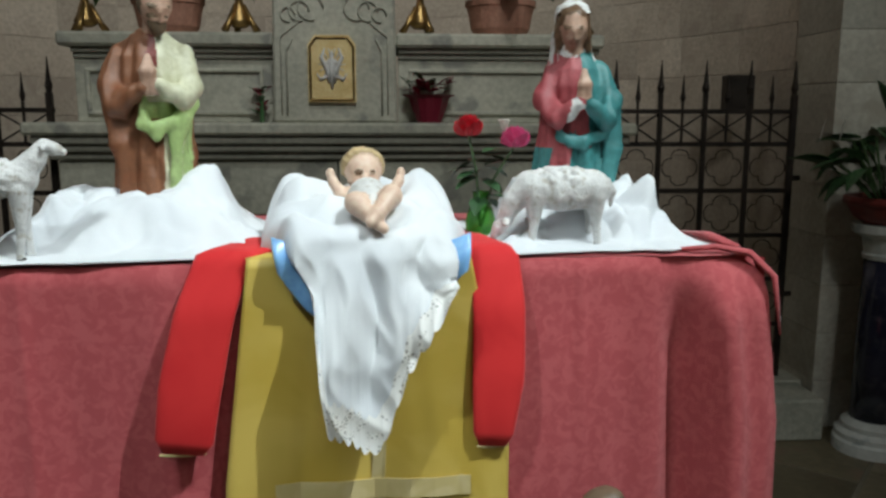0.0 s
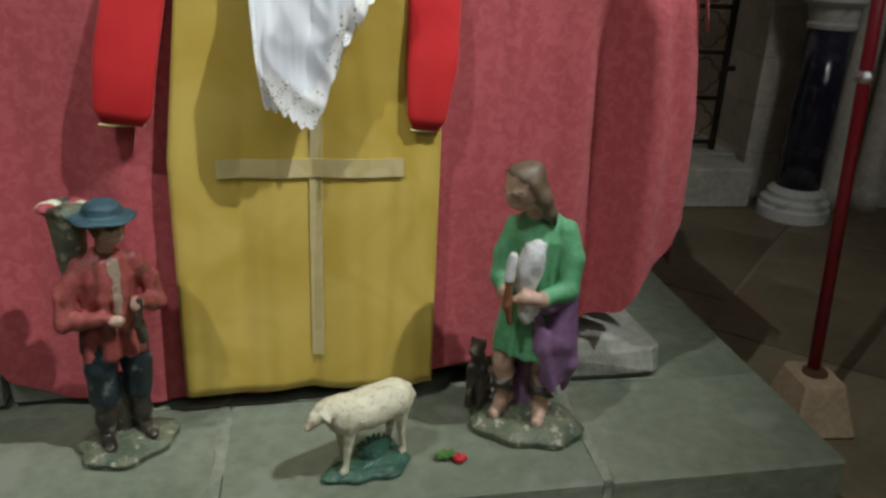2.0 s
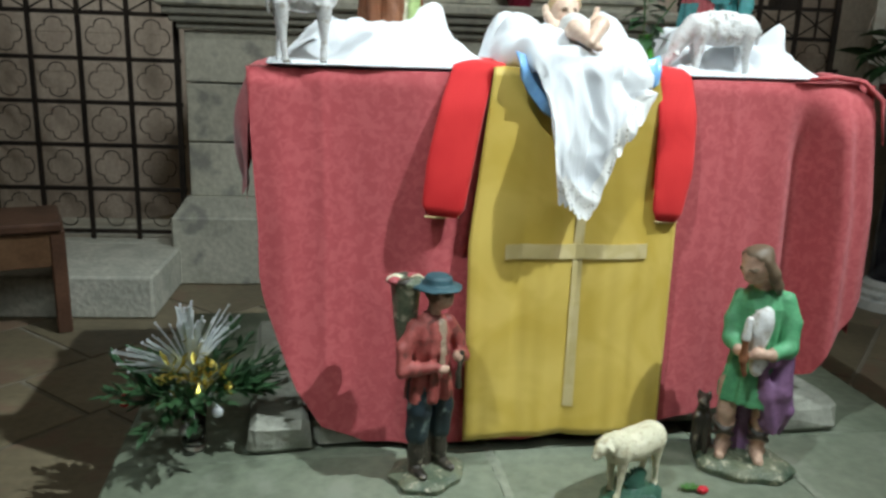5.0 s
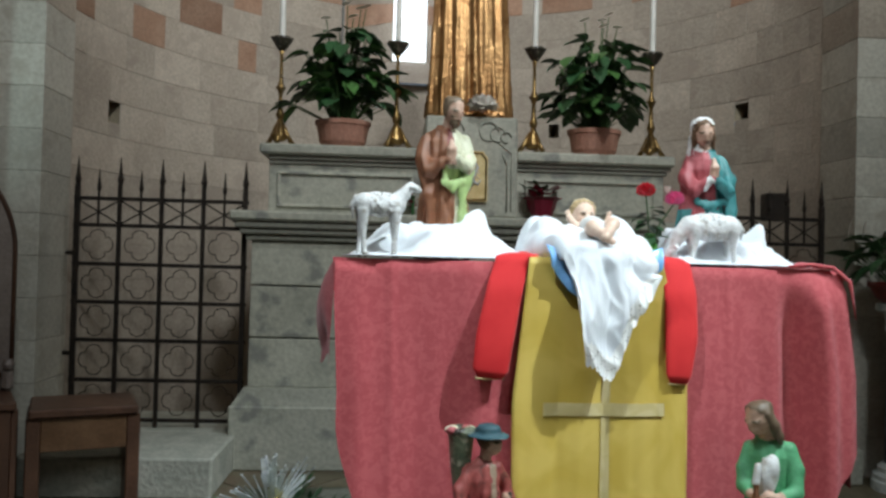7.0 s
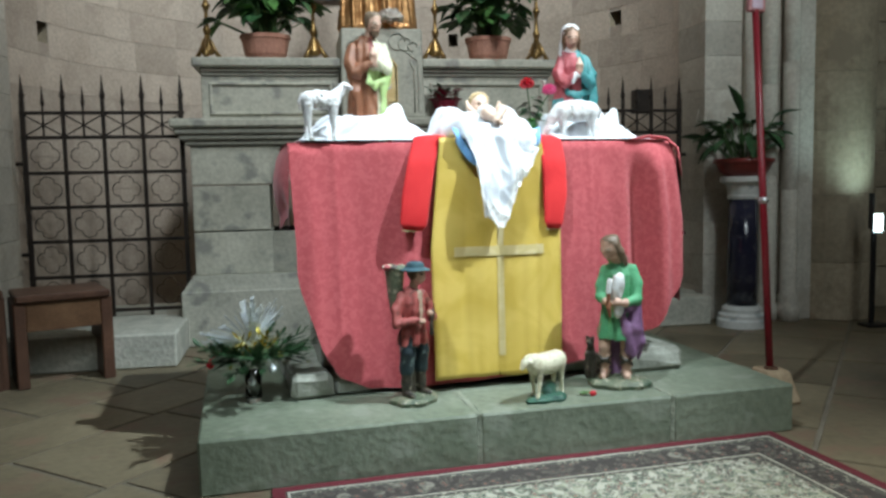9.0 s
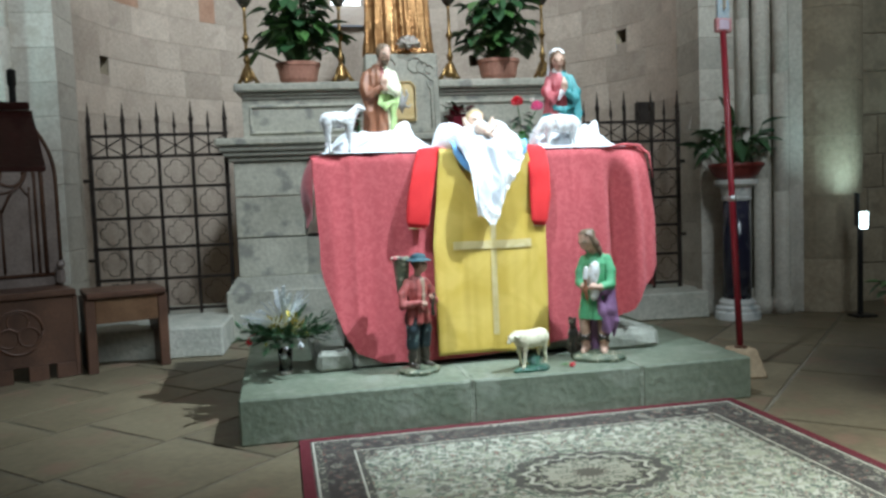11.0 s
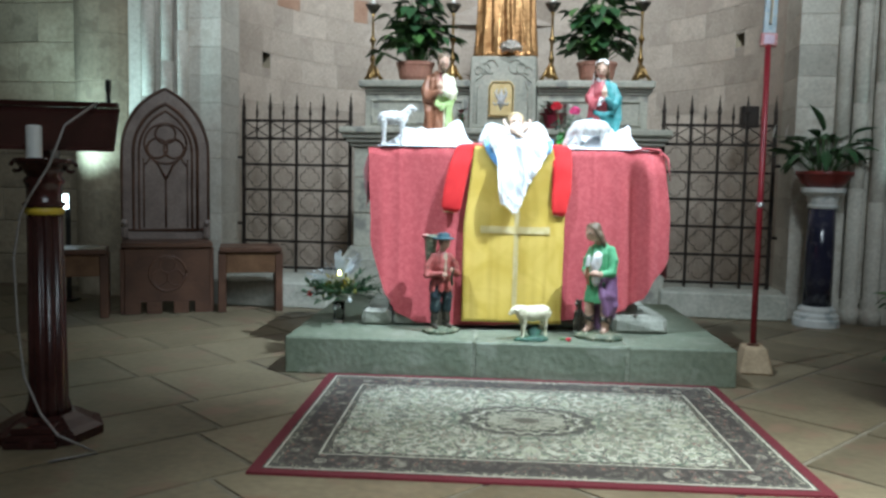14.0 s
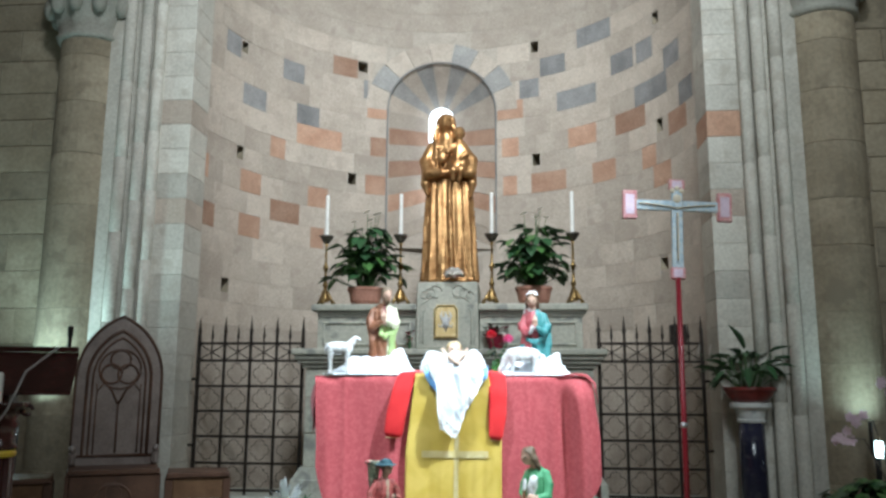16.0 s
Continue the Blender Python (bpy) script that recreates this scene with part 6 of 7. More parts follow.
def musician(b):
    # 0 jacket 1 navy 2 skin 3 hat 4 moss 5 dark 6 cream 7 hair 8 rose
    lathe(b, [(0.095, 0), (0.10, 0.016), (0.08, 0.028), (0.02, 0.032)], 24, mi=4, sy=0.85, wave=lambda a, s: 1 + 0.06 * math.cos(3 * a) + 0.05 * math.cos(7 * a))
    for s in (-1, 1):
        tube(b, [(s * 0.026, 0, 0.27), (s * 0.034, -0.006, 0.20), (s * 0.034, 0.0, 0.135)], [0.032, 0.031, 0.028], 12, 1)
        tube(b, [(s * 0.034, 0.0, 0.138), (s * 0.036, 0.002, 0.08), (s * 0.038, 0.0, 0.035)], [0.019, 0.021, 0.015], 10, 5)
        blob(b, (s * 0.042, -0.022, 0.038), (0.015, 0.034, 0.012), 5, u=10, v=6)
    tube(b, [(-0.046, 0.0, 0.418), (-0.080, 0.0, 0.370), (-0.086, -0.012, 0.318), (-0.022, -0.056, 0.330)], [0.018, 0.019, 0.018, 0.013], 10, 0)
    tube(b, [(0.046, 0.0, 0.418), (0.080, -0.002, 0.372), (0.084, -0.018, 0.325), (0.040, -0.058, 0.352)], [0.018, 0.019, 0.018, 0.013], 10, 0)
    blob(b, (-0.006, -0.066, 0.325), (0.016, 0.011, 0.011), 2)
    blob(b, (0.032, -0.073, 0.352), (0.013, 0.012, 0.012), 2)
    tube(b, [(0, 0.03, 0.03), (0.0, 0.02, 0.15)], [0.03, 0.018], 8, 5)
    lathe(b, [(0.060, 0.232), (0.058, 0.27), (0.050, 0.33), (0.056, 0.395), (0.040, 0.432), (0.02, 0.45)], 22, mi=0, sy=0.74, wave=folds(7, 0.07))
    tube(b, [(0.004, -0.034, 0.425), (0.006, -0.040, 0.36), (0.006, -0.038, 0.26)], [0.011, 0.010, 0.006], 8, 9, 0.6)
    for s in (-1, 1):        # the jacket's open fronts and collar
        tube(b, [(s * 0.012, -0.030, 0.432), (s * 0.018, -0.040, 0.36), (s * 0.020, -0.044, 0.24)], [0.010, 0.009, 0.012], 8, 0, 0.7)
    tube(b, [(0.036, -0.080, 0.365), (0.028, -0.078, 0.31), (0.036, -0.070, 0.275)], [0.006, 0.006, 0.009], 8, 5)
    tube(b, [(0, 0, 0.435), (0.004, -0.010, 0.47)], 0.017, 8, 2)
    head(b, (0.008, -0.018, 0.499), 0.035, 2, 7, 0.5, 0.1)
    lathe(b, [(0.054, 0.515), (0.056, 0.520), (0.036, 0.526), (0.032, 0.541), (0.024, 0.549), (0.01, 0.551)], 22, at=(0.004, -0.016, 0), mi=3, sy=1.10, wave=lambda a, s: 1 + 0.07 * (1 - s) * math.cos(2 * a + 0.6) + 0.04 * (1 - s) * math.cos(5 * a))
    lathe(b, [(0.022, 0.36), (0.032, 0.42), (0.040, 0.50), (0.046, 0.525)], 14, at=(-0.046, 0.048, 0), mi=4, sx=0.85)
    for k in range(12):
        blob(b, (-0.050 + 0.032 * math.cos(k * 2.4), 0.046 + 0.026 * math.sin(k * 2.4), 0.528), (0.016, 0.011, 0.009), (8, 6, 4, 5)[k % 4], lump=0.3, seed=k)


figure("musician_figure", pose(0.165, 1.485, 0.195, 0, 0, 24), musician, ["p_jacket", "p_navy", "skin", "p_hat", "p_moss", "p_dark", "p_cream", "hair", "p_rose", "p_shirt"],
       "chipped plaster figure in red jacket and blue hat with basket", drape=(0, 1), depth=0.0016)


def shepherd(b):
    # 0 green 1 purple 2 skin 3 hair 4 moss 5 white 6 dark 7 brown
    lathe(b, [(0.112, 0), (0.116, 0.016), (0.095, 0.03), (0.02, 0.036)], 26, mi=4, sy=0.8, wave=lambda a, s: 1 + 0.05 * math.cos(3 * a + 1) + 0.04 * math.cos(8 * a))
    for s in (-1, 1):
        x = s * 0.040 - 0.012
        tube(b, [(x + 0.002, 0.0, 0.21), (x, -0.010, 0.15)], [0.026, 0.022], 12, 2)
        tube(b, [(x, -0.008, 0.14), (x, 0.002, 0.10), (x, 0.0, 0.045)], [0.0215, 0.021, 0.014], 12, 2)
        tube(b, [(x, -0.002, 0.042), (x + s * 0.004, -0.042, 0.040)], [0.015, 0.012], 10, 2)
        for k in (0, 1):     # crossed laces
            tube(b, [(x + 0.022 * math.cos(a), -0.002 + 0.022 * math.sin(a), 0.045 + 0.011 * a) for a in [k * math.pi + i * 0.5 for i in range(18 - 6 * k)]], 0.0022, 5, 6)
            tube(b, [(x - 0.022 * math.cos(a), -0.002 + 0.022 * math.sin(a), 0.045 + 0.011 * a) for a in [k * math.pi + i * 0.5 for i in range(18 - 6 * k)]], 0.0022, 5, 6)
    # the tunic, its skirt in pleats
    lathe(b, [(0.066, 0.178), (0.058, 0.23), (0.050, 0.30), (0.053, 0.37), (0.055, 0.42), (0.040, 0.455), (0.02, 0.475)], 30, at=(-0.006, 0, 0), mi=0, sx=1.05, sy=0.82, wave=folds(10, 0.09))
    # the mantle: round the hips, down over one leg, and behind
    tube(b, [(-0.040, 0.035, 0.31), (0.030, 0.038, 0.305), (0.055, 0.0, 0.305), (0.030, -0.045, 0.300), (0.0, -0.050, 0.285)], [0.016, 0.020, 0.024, 0.018, 0.008], 10, 1)
    tube(b, [(0.052, -0.005, 0.30), (0.054, -0.018, 0.22), (0.046, -0.020, 0.14)], [0.030, 0.034, 0.028], 12, 1)
    tube(b, [(0.015, -0.048, 0.285), (0.026, -0.050, 0.21), (0.050, -0.044, 0.125)], [0.012, 0.016, 0.010], 10, 1, 0.7)
    tube(b, [(0.070, 0.0, 0.25), (0.078, -0.012, 0.17), (0.070, -0.006, 0.105)], [0.016, 0.016, 0.006], 10, 1)
    tube(b, [(-0.005, 0.032, 0.24), (-0.004, 0.030, 0.12), (-0.010, 0.028, 0.035)], [0.034, 0.034, 0.036], 10, 1, 0.55)
    # arms about the bag
    tube(b, [(0.044, 0.0, 0.435), (0.064, -0.006, 0.385), (0.064, -0.024, 0.330), (0.028, -0.066, 0.322)], [0.022, 0.023, 0.022, 0.014], 12, 0)
    tube(b, [(-0.050, 0.0, 0.430), (-0.066, -0.015, 0.380), (-0.066, -0.032, 0.340), (-0.048, -0.062, 0.325)], [0.020, 0.021, 0.020, 0.014], 12, 0)
    tube(b, [(0.026, -0.070, 0.322), (-0.008, -0.085, 0.326), (-0.024, -0.088, 0.320)], [0.012, 0.011, 0.007], 8, 2)
    tube(b, [(-0.048, -0.066, 0.325), (-0.040, -0.084, 0.322)], [0.012, 0.009], 8, 2)
    blob(b, (-0.006, -0.060, 0.375), (0.026, 0.022, 0.058), 5, (0, 12, 0), lump=0.15)
    blob(b, (-0.004, -0.066, 0.300), (0.018, 0.016, 0.036), 5, lump=0.15)
    tube(b, [(-0.032, -0.088, 0.405), (-0.036, -0.092, 0.365)], [0.009, 0.010], 8, 5)
    tube(b, [(-0.036, -0.092, 0.362), (-0.036, -0.094, 0.31), (-0.030, -0.090, 0.275)], [0.007, 0.008, 0.006], 8, 7)
    tube(b, [(-0.008, -0.01, 0.455), (-0.014, -0.022, 0.495)], 0.019, 8, 2)
    head(b, (-0.030, -0.040, 0.522), 0.041, 2, 3, -0.75, 0.40, long_hair=True)
    tube(b, [(-0.102, 0.012, 0.04), (-0.104, 0.0, 0.11), (-0.104, -0.006, 0.145)], [0.026, 0.022, 0.014], 8, 6)
    blob(b, (-0.106, -0.018, 0.165), (0.014, 0.024, 0.015), 6, (20, 0, 0), lump=0.2)
    for s in (-1, 1):
        tube(b, [(-0.104 + s * 0.010, -0.016, 0.12), (-0.104 + s * 0.012, -0.026, 0.035)], [0.010, 0.007], 8, 6)
        blob(b, (-0.106 + s * 0.012, -0.004, 0.172), (0.005, 0.006, 0.014), 6)


figure("shepherd_figure", pose(1.022, 1.425, 0.195, 0, 0, -30) @ Matrix.Scale(1.10, 4), shepherd, ["p_green", "p_purple", "skin", "hair_grey", "p_moss", "p_white", "p_dark", "p_brown"],
       "plaster long-haired figure in green tunic and purple mantle with bagpipes", drape=(0, 1), depth=0.0018)


# ---- roses in the green vase ----
o = thing("rose_vase", pose(0.845, 1.90, 1.212), "green glass vase with a red and a pink rose", "vase")
b = BM()
lathe(b, [(0.026, 0), (0.034, 0.01), (0.036, 0.04), (0.028, 0.07), (0.016, 0.09), (0.02, 0.11)], 18, caps=False)
part("vase", b, "green_glass", o, smooth=True)
for x, y, z, mt, col in ((-0.04, -0.05, 0.262, "petal_red", "bright red rose"), (0.067, -0.05, 0.237, "petal_pink", "bright pink rose")):
    b = BM()
    tube(b, [(0, 0, 0.03), (x * 0.4, y * 0.4, z * 0.6), (x, y, z - 0.02)], 0.003, 6)
    st = part("stem", b, "stem", o)
    b = BM()
    rr = random.Random(int(z * 999))
    for k in range(26):
        a, e = k * 2.4, 0.15 + 1.15 * k / 26
        c = Vector((x + 0.012 * math.sin(e) * math.cos(a), y + 0.012 * math.sin(e) * math.sin(a), z - 0.024))
        leaf_shape(b, c, Vector((x + math.cos(a) * math.sin(e) * 0.036, y + math.sin(a) * math.sin(e) * 0.036, z - 0.006 + 0.030 * math.cos(e))), 0.042, up=(math.cos(a), math.sin(a), 0.3))
    part("rose", b, mt, st, col)
b = BM()
rr = random.Random(12)
for k in range(16):
    a, z = rr.uniform(0, 6.28), rr.uniform(0.09, 0.2)
    c = Vector((0.01 * math.cos(a), 0.01 * math.sin(a), z))
    leaf_shape(b, c, c + Vector((math.cos(a) * 0.070, math.sin(a) * 0.05, rr.uniform(-0.03, 0.02))), 0.042, droop=0.015)
part("leaves", b, "leaf", o)
b = BM()
for k in range(9):
    a = k * 0.7
    leaf_shape(b, (0.04, -0.05, 0.25), (0.04 + 0.016 * math.cos(a), -0.05 + 0.012 * math.sin(a), 0.275), 0.018)
part("bud", b, "petal_white", o, "small white bud")

# ---- on the step: fallen flower, tinsel bouquet ----
o = thing("fallen_flower", pose(0.827, 1.325, 0.195), "small red flower with green leaves lying on the step", "flower")
b = BM()
for k in range(8):
    a = k * 0.8
    leaf_shape(b, (-0.01, 0.005, 0.006), (-0.01 + 0.03 * math.cos(a), 0.005 + 0.02 * math.sin(a), 0.014), 0.014, mi=0)
blob(b, (0.018, -0.012, 0.011), (0.014, 0.011, 0.010), 1, lump=0.3)
part("flower", b, ["leaf_light", "petal_red"], o)

o = thing("tinsel_bouquet", pose(-0.43, 1.72, 0.195), "fir twigs, silver tinsel and gold baubles in a glass vase", "bouquet")
b = BM()
lathe(b, [(0.03, 0), (0.034, 0.02), (0.03, 0.06), (0.036, 0.12), (0.034, 0.12), (0.026, 0.06), (0.026, 0.015)], 16)
part("vase", b, "glass", o, smooth=True)
rr = random.Random(31)
tw, sv, gd = BM(), BM(), BM()
for k in range(34):
    a, e, L = rr.uniform(0, 6.28), rr.uniform(-0.15, 0.5), rr.uniform(0.13, 0.24)
    d = Vector((math.cos(a) * math.cos(e), math.sin(a) * math.cos(e), math.sin(e)))
    p0 = Vector((0.02 * math.cos(a), 0.02 * math.sin(a), 0.17))
    tube(tw, [p0, p0 + d * L * 0.6, p0 + d * L - Vector((0, 0, 0.02))], [0.004, 0.003, 0.002], 4)
    for j in range(16):
        c = p0 + d * L * (0.25 + 0.75 * j / 15)
        q = Vector((rr.uniform(-1, 1), rr.uniform(-1, 1), rr.uniform(-0.5, 0.8))).normalized()
        leaf_shape(tw, c, c + (q * 0.7 + d).normalized() * 0.052, 0.019, n=2)
for k in range(88):
    cl_ = k % 4
    a0, e0 = ((2.9, 0.35), (1.9, 1.0), (0.7, 0.95), (4.9, 1.15))[cl_]
    a, e = a0 + rr.gauss(0, 0.28), e0 + rr.gauss(0, 0.18)
    d = Vector((math.cos(a) * math.cos(e), 0.5 * math.sin(a) * math.cos(e), math.sin(e)))
    p0 = Vector((0, 0, 0.22))
    L = rr.uniform(0.13, 0.23)
    tube(sv, [p0, p0 + d * L * 0.6, p0 + d * L + Vector((0, 0, -0.015))], 0.0028, 3)
    blob(sv, p0 + d * L + Vector((0, 0, -0.015)), (0.004, 0.004, 0.004), u=5, v=4)
for k in range(80):
    c = Vector((rr.gauss(0.01, 0.045), rr.gauss(-0.05, 0.03), rr.gauss(0.235, 0.03)))
    leaf_shape(gd, c, c + Vector((rr.uniform(-1, 1), rr.uniform(-1, 1), rr.uniform(-1, 1))) * 0.036, 0.017, n=2)
tagged(part("twig", tw, "leaf", o), kind="stuff")
tagged(part("silver_spray", sv, "tinsel", o, "sparkling silver tinsel sprays"), kind="stuff")
tagged(part("gold_tinsel", gd, "tinsel_gold", o), kind="stuff")
for x, y, z, mt in ((0.07, -0.08, 0.14, "tinsel"), (-0.01, -0.09, 0.10, "tinsel"), (-0.16, -0.05, 0.17, "petal_red"), (0.10, -0.05, 0.19, "tinsel_gold")):
    b = BM()
    blob(b, (x, y, z), (0.015, 0.015, 0.015))
    lathe(b, [(0.004, 0.013), (0.004, 0.02)], 8, at=(x, y, z))
    tube(b, [(x, y, z + 0.018), (x * 0.6, y * 0.6, z + 0.06)], 0.001, 4)
    part("bauble", b, mt, o, smooth=True)


# ---- processional cross ----
top, foot = Vector((2.005, 1.86, 1.84)), Vector((1.912, 1.595, 0.06))
o = thing("cross_stand", pose(1.912, 1.585, 0, 0, 0, -8), "tan wedge-shaped stone block holding the cross pole", "stand")
b = BM()
box(b, -0.085, -0.10, 0, 0.095, 0.11, 0.145, 0.010)
for v in b.verts:                       # its front and sides slope inwards
    k = v.co.z / 0.145
    v.co.x *= 1 - 0.38 * k
    v.co.y = lerp(v.co.y, v.co.y * 0.62 + 0.012, k)
part("block", b, "wedge", o)
b = BM()
lathe(b, [(0.034, 0.143), (0.034, 0.152), (0.022, 0.156)], 16, at=(0.0, 0.012, 0))
part("socket", b, "wood", o, "dark ring round the pole's foot")

cr = thing("processional_cross", pose(0, 0, 0), "painted wooden cross on a dark red pole", "cross")
b = BM()
tube(b, [foot, top], 0.017, 12)
part("pole", b, "pole_red", cr, smooth=True)
b = BM()
ax = (top - foot).normalized()
kz = foot + ax * ((0.924 - foot.z) / ax.z)
blob(b, kz, (0.025, 0.025, 0.022))
part("knob", b, "silver", cr)
CR = Matrix.Translation(top) @ pose(0, 0, 0, -4, 2.5, -4) @ Matrix.Diagonal((0.94, 1, 0.97, 1))
b = BM()
box(b, -0.038, -0.012, 0.06, 0.038, 0.012, 0.66, 0.004)
cb = part("upright", b, "cross_blue", cr, "blue-grey painted upright", m=CR)
b = BM()
box(b, -0.30, -0.013, 0.46, -0.039, 0.011, 0.53, 0.004)
box(b, 0.039, -0.013, 0.46, 0.30, 0.011, 0.53, 0.004)
part("arm", b, "cross_blue", cr, "blue-grey painted arms", m=CR)
for x, z, w, h in ((-0.325, 0.495, 0.05, 0.10), (0.325, 0.495, 0.05, 0.10), (0.0, 0.645, 0.055, 0.035), (0.0, 0.03, 0.05, 0.04)):
    b = BM()
    box(b, x - w, -0.016, z - h, x + w, 0.016, z + h, 0.006)
    pn = part("end_panel", b, "cross_red", cr, "red painted end panel", m=CR)
    b = BM()
    box(b, x - w * 0.62, -0.019, z - h * 0.7, x + w * 0.62, -0.0155, z + h * 0.7, 0.002)
    part("panel_field", b, "petal_lilac", pn)
b = BM()                                # the flat painted figure as a plain raised shape
tube(b, [(0, -0.015, 0.12), (0, -0.017, 0.30), (0, -0.017, 0.44)], [0.018, 0.022, 0.020], 8, flat=0.35)
tube(b, [(-0.26, -0.016, 0.505), (-0.1, -0.018, 0.49), (0, -0.018, 0.475), (0.1, -0.018, 0.49), (0.26, -0.016, 0.505)], 0.012, 8, flat=0.4)
for x, z, r in ((0, 0.545, 0.030), (-0.032, 0.60, 0.018), (0.032, 0.60, 0.018), (0, 0.62, 0.018)):
    blob(b, (x, -0.014, z), (r, 0.008, r), u=12, v=8)
part("painted_relief", b, "cream", cr, "pale painted relief", m=CR)


# ---- rug ----
def rug_material(hx, hy):
    m = bpy.data.materials.new("patterned_carpet")
    m.use_nodes = True
    n, l = m.node_tree.nodes, m.node_tree.links
    out = n["Principled BSDF"]
    out.inputs["Roughness"].default_value = 0.95
    out.inputs["Sheen Weight"].default_value = 0.05
    tc = n.new("ShaderNodeTexCoord")
    sep = n.new("ShaderNodeSeparateXYZ")
    l.new(tc.outputs["Object"], sep.inputs[0])

    def op(kind, a, c=None, d=None):
        k = n.new("ShaderNodeMath")
        k.operation = kind
        for i, v in enumerate((a, c, d)):
            if v is None:
                continue
            if isinstance(v, (int, float)):
                k.inputs[i].default_value = v
            else:
                l.new(v, k.inputs[i])
        return k.outputs[0]

    def between(v, lo, hi):
        return op("MULTIPLY", op("GREATER_THAN", v, lo), op("LESS_THAN", v, hi))

    def mixc(f, a, c):
        k = n.new("ShaderNodeMixRGB")
        l.new(f, k.inputs[0])
        for i, v in ((1, a), (2, c)):
            if isinstance(v, tuple):
                k.inputs[i].default_value = (*v, 1)
            else:
                l.new(v, k.inputs[i])
        return k.outputs[0]
    ax, ay = op("ABSOLUTE", sep.outputs[0]), op("ABSOLUTE", sep.outputs[1])
    edge = op("MINIMUM", op("SUBTRACT", hx, ax), op("SUBTRACT", hy, ay))      # distance from the rug's edge
    mir = n.new("ShaderNodeCombineXYZ")                                       # mirrored drawing
    l.new(ax, mir.inputs[0])
    l.new(ay, mir.inputs[1])

    def vor(scale, feature="F1"):
        v = n.new("ShaderNodeTexVoronoi")
        v.feature = feature
        v.inputs["Scale"].default_value = scale
        l.new(mir.outputs[0], v.inputs["Vector"])
        return v
    ns = n.new("ShaderNodeTexNoise")
    ns.inputs["Scale"].default_value, ns.inputs["Detail"].default_value = 19, 1.5
    ns.inputs["Distortion"].default_value = 1.6
    l.new(mir.outputs[0], ns.inputs["Vector"])
    cream, sage, dark, wine, rose = (0.50, 0.49, 0.40), (0.12, 0.155, 0.115), (0.045, 0.042, 0.038), (0.115, 0.008, 0.016), (0.26, 0.12, 0.09)
    small = vor(32)
    big = vor(14)
    ring = between(small.outputs["Distance"], 0.30, 0.48)
    core = op("LESS_THAN", small.outputs["Distance"], 0.20)
    petal = between(big.outputs["Distance"], 0.14, 0.27)
    scroll = between(ns.outputs[0], 0.465, 0.52)
    field = mixc(op("GREATER_THAN", ns.outputs[0], 0.56), cream, (0.36, 0.37, 0.27))
    field = mixc(ring, field, sage)
    field = mixc(core, field, rose)
    field = mixc(petal, field, (0.20, 0.215, 0.155))
    field = mixc(scroll, field, (0.11, 0.10, 0.08))
    # medallion with lobes
    r = op("POWER", op("ADD", op("POWER", op("DIVIDE", ax, 0.27), 2.0), op("POWER", op("DIVIDE", ay, 0.20), 2.0)), 0.5)
    ang = op("ARCTAN2", sep.outputs[1], sep.outputs[0])
    lob = op("ADD", r, op("MULTIPLY", op("COSINE", op("MULTIPLY", ang, 16.0)), 0.05))
    med = mixc(ring, (0.07, 0.065, 0.055), (0.30, 0.31, 0.22))
    med = mixc(core, med, cream)
    med = mixc(between(lob, 0.80, 0.86), med, cream)
    med = mixc(op("LESS_THAN", lob, 0.62), med, mixc(ring, (0.38, 0.37, 0.29), (0.14, 0.15, 0.11)))
    med = mixc(op("LESS_THAN", lob, 0.22), med, (0.12, 0.11, 0.085))
    field = mixc(op("LESS_THAN", lob, 1.0), field, med)
    field = mixc(between(lob, 0.94, 1.06), field, (0.10, 0.095, 0.08))
    field = mixc(between(lob, 1.16, 1.20), field, sage)
    corner = op("ADD", op("MULTIPLY", op("DIVIDE", ax, hx), 1.0), op("MULTIPLY", op("DIVIDE", ay, hy), 0.85))
    spand = mixc(ring, (0.075, 0.066, 0.055), (0.30, 0.285, 0.22))
    spand = mixc(core, spand, rose)
    field = mixc(op("GREATER_THAN", op("ADD", corner, op("MULTIPLY", ns.outputs[0], 0.25)), 1.34), field, spand)
    # borders from the inside out
    bz = mixc(between(vor(9).outputs["Distance"], 0.0, 0.29), (0.046, 0.037, 0.032), (0.24, 0.225, 0.18))
    bz = mixc(ring, bz, (0.12, 0.11, 0.085))
    bz = mixc(core, bz, rose)
    bz = mixc(scroll, bz, (0.05, 0.045, 0.04))
    col = mixc(op("LESS_THAN", edge, 0.235), field, bz)
    thin = mixc(op("GREATER_THAN", vor(60).outputs["Distance"], 0.32), (0.38, 0.36, 0.27), (0.08, 0.075, 0.06))
    col = mixc(between(edge, 0.215, 0.240), col, thin)
    col = mixc(between(edge, 0.058, 0.085), col, thin)
    col = mixc(between(edge, 0.050, 0.058), col, cream)
    col = mixc(between(edge, 0.208, 0.215), col, cream)
    col = mixc(op("LESS_THAN", edge, 0.042), col, wine)
    fz = n.new("ShaderNodeTexNoise")
    fz.inputs["Scale"].default_value = 220
    l.new(tc.outputs["Object"], fz.inputs["Vector"])
    k = n.new("ShaderNodeMixRGB")
    k.blend_type = "OVERLAY"
    k.inputs[0].default_value = 0.35
    l.new(col, k.inputs[1])
    l.new(fz.outputs[0], k.inputs[2])
    l.new(k.outputs[0], out.inputs["Base Color"])
    bp = n.new("ShaderNodeBump")
    bp.inputs["Strength"].default_value, bp.inputs["Distance"].default_value = 0.4, 0.004
    l.new(fz.outputs[0], bp.inputs["Height"])
    l.new(bp.outputs[0], out.inputs["Normal"])
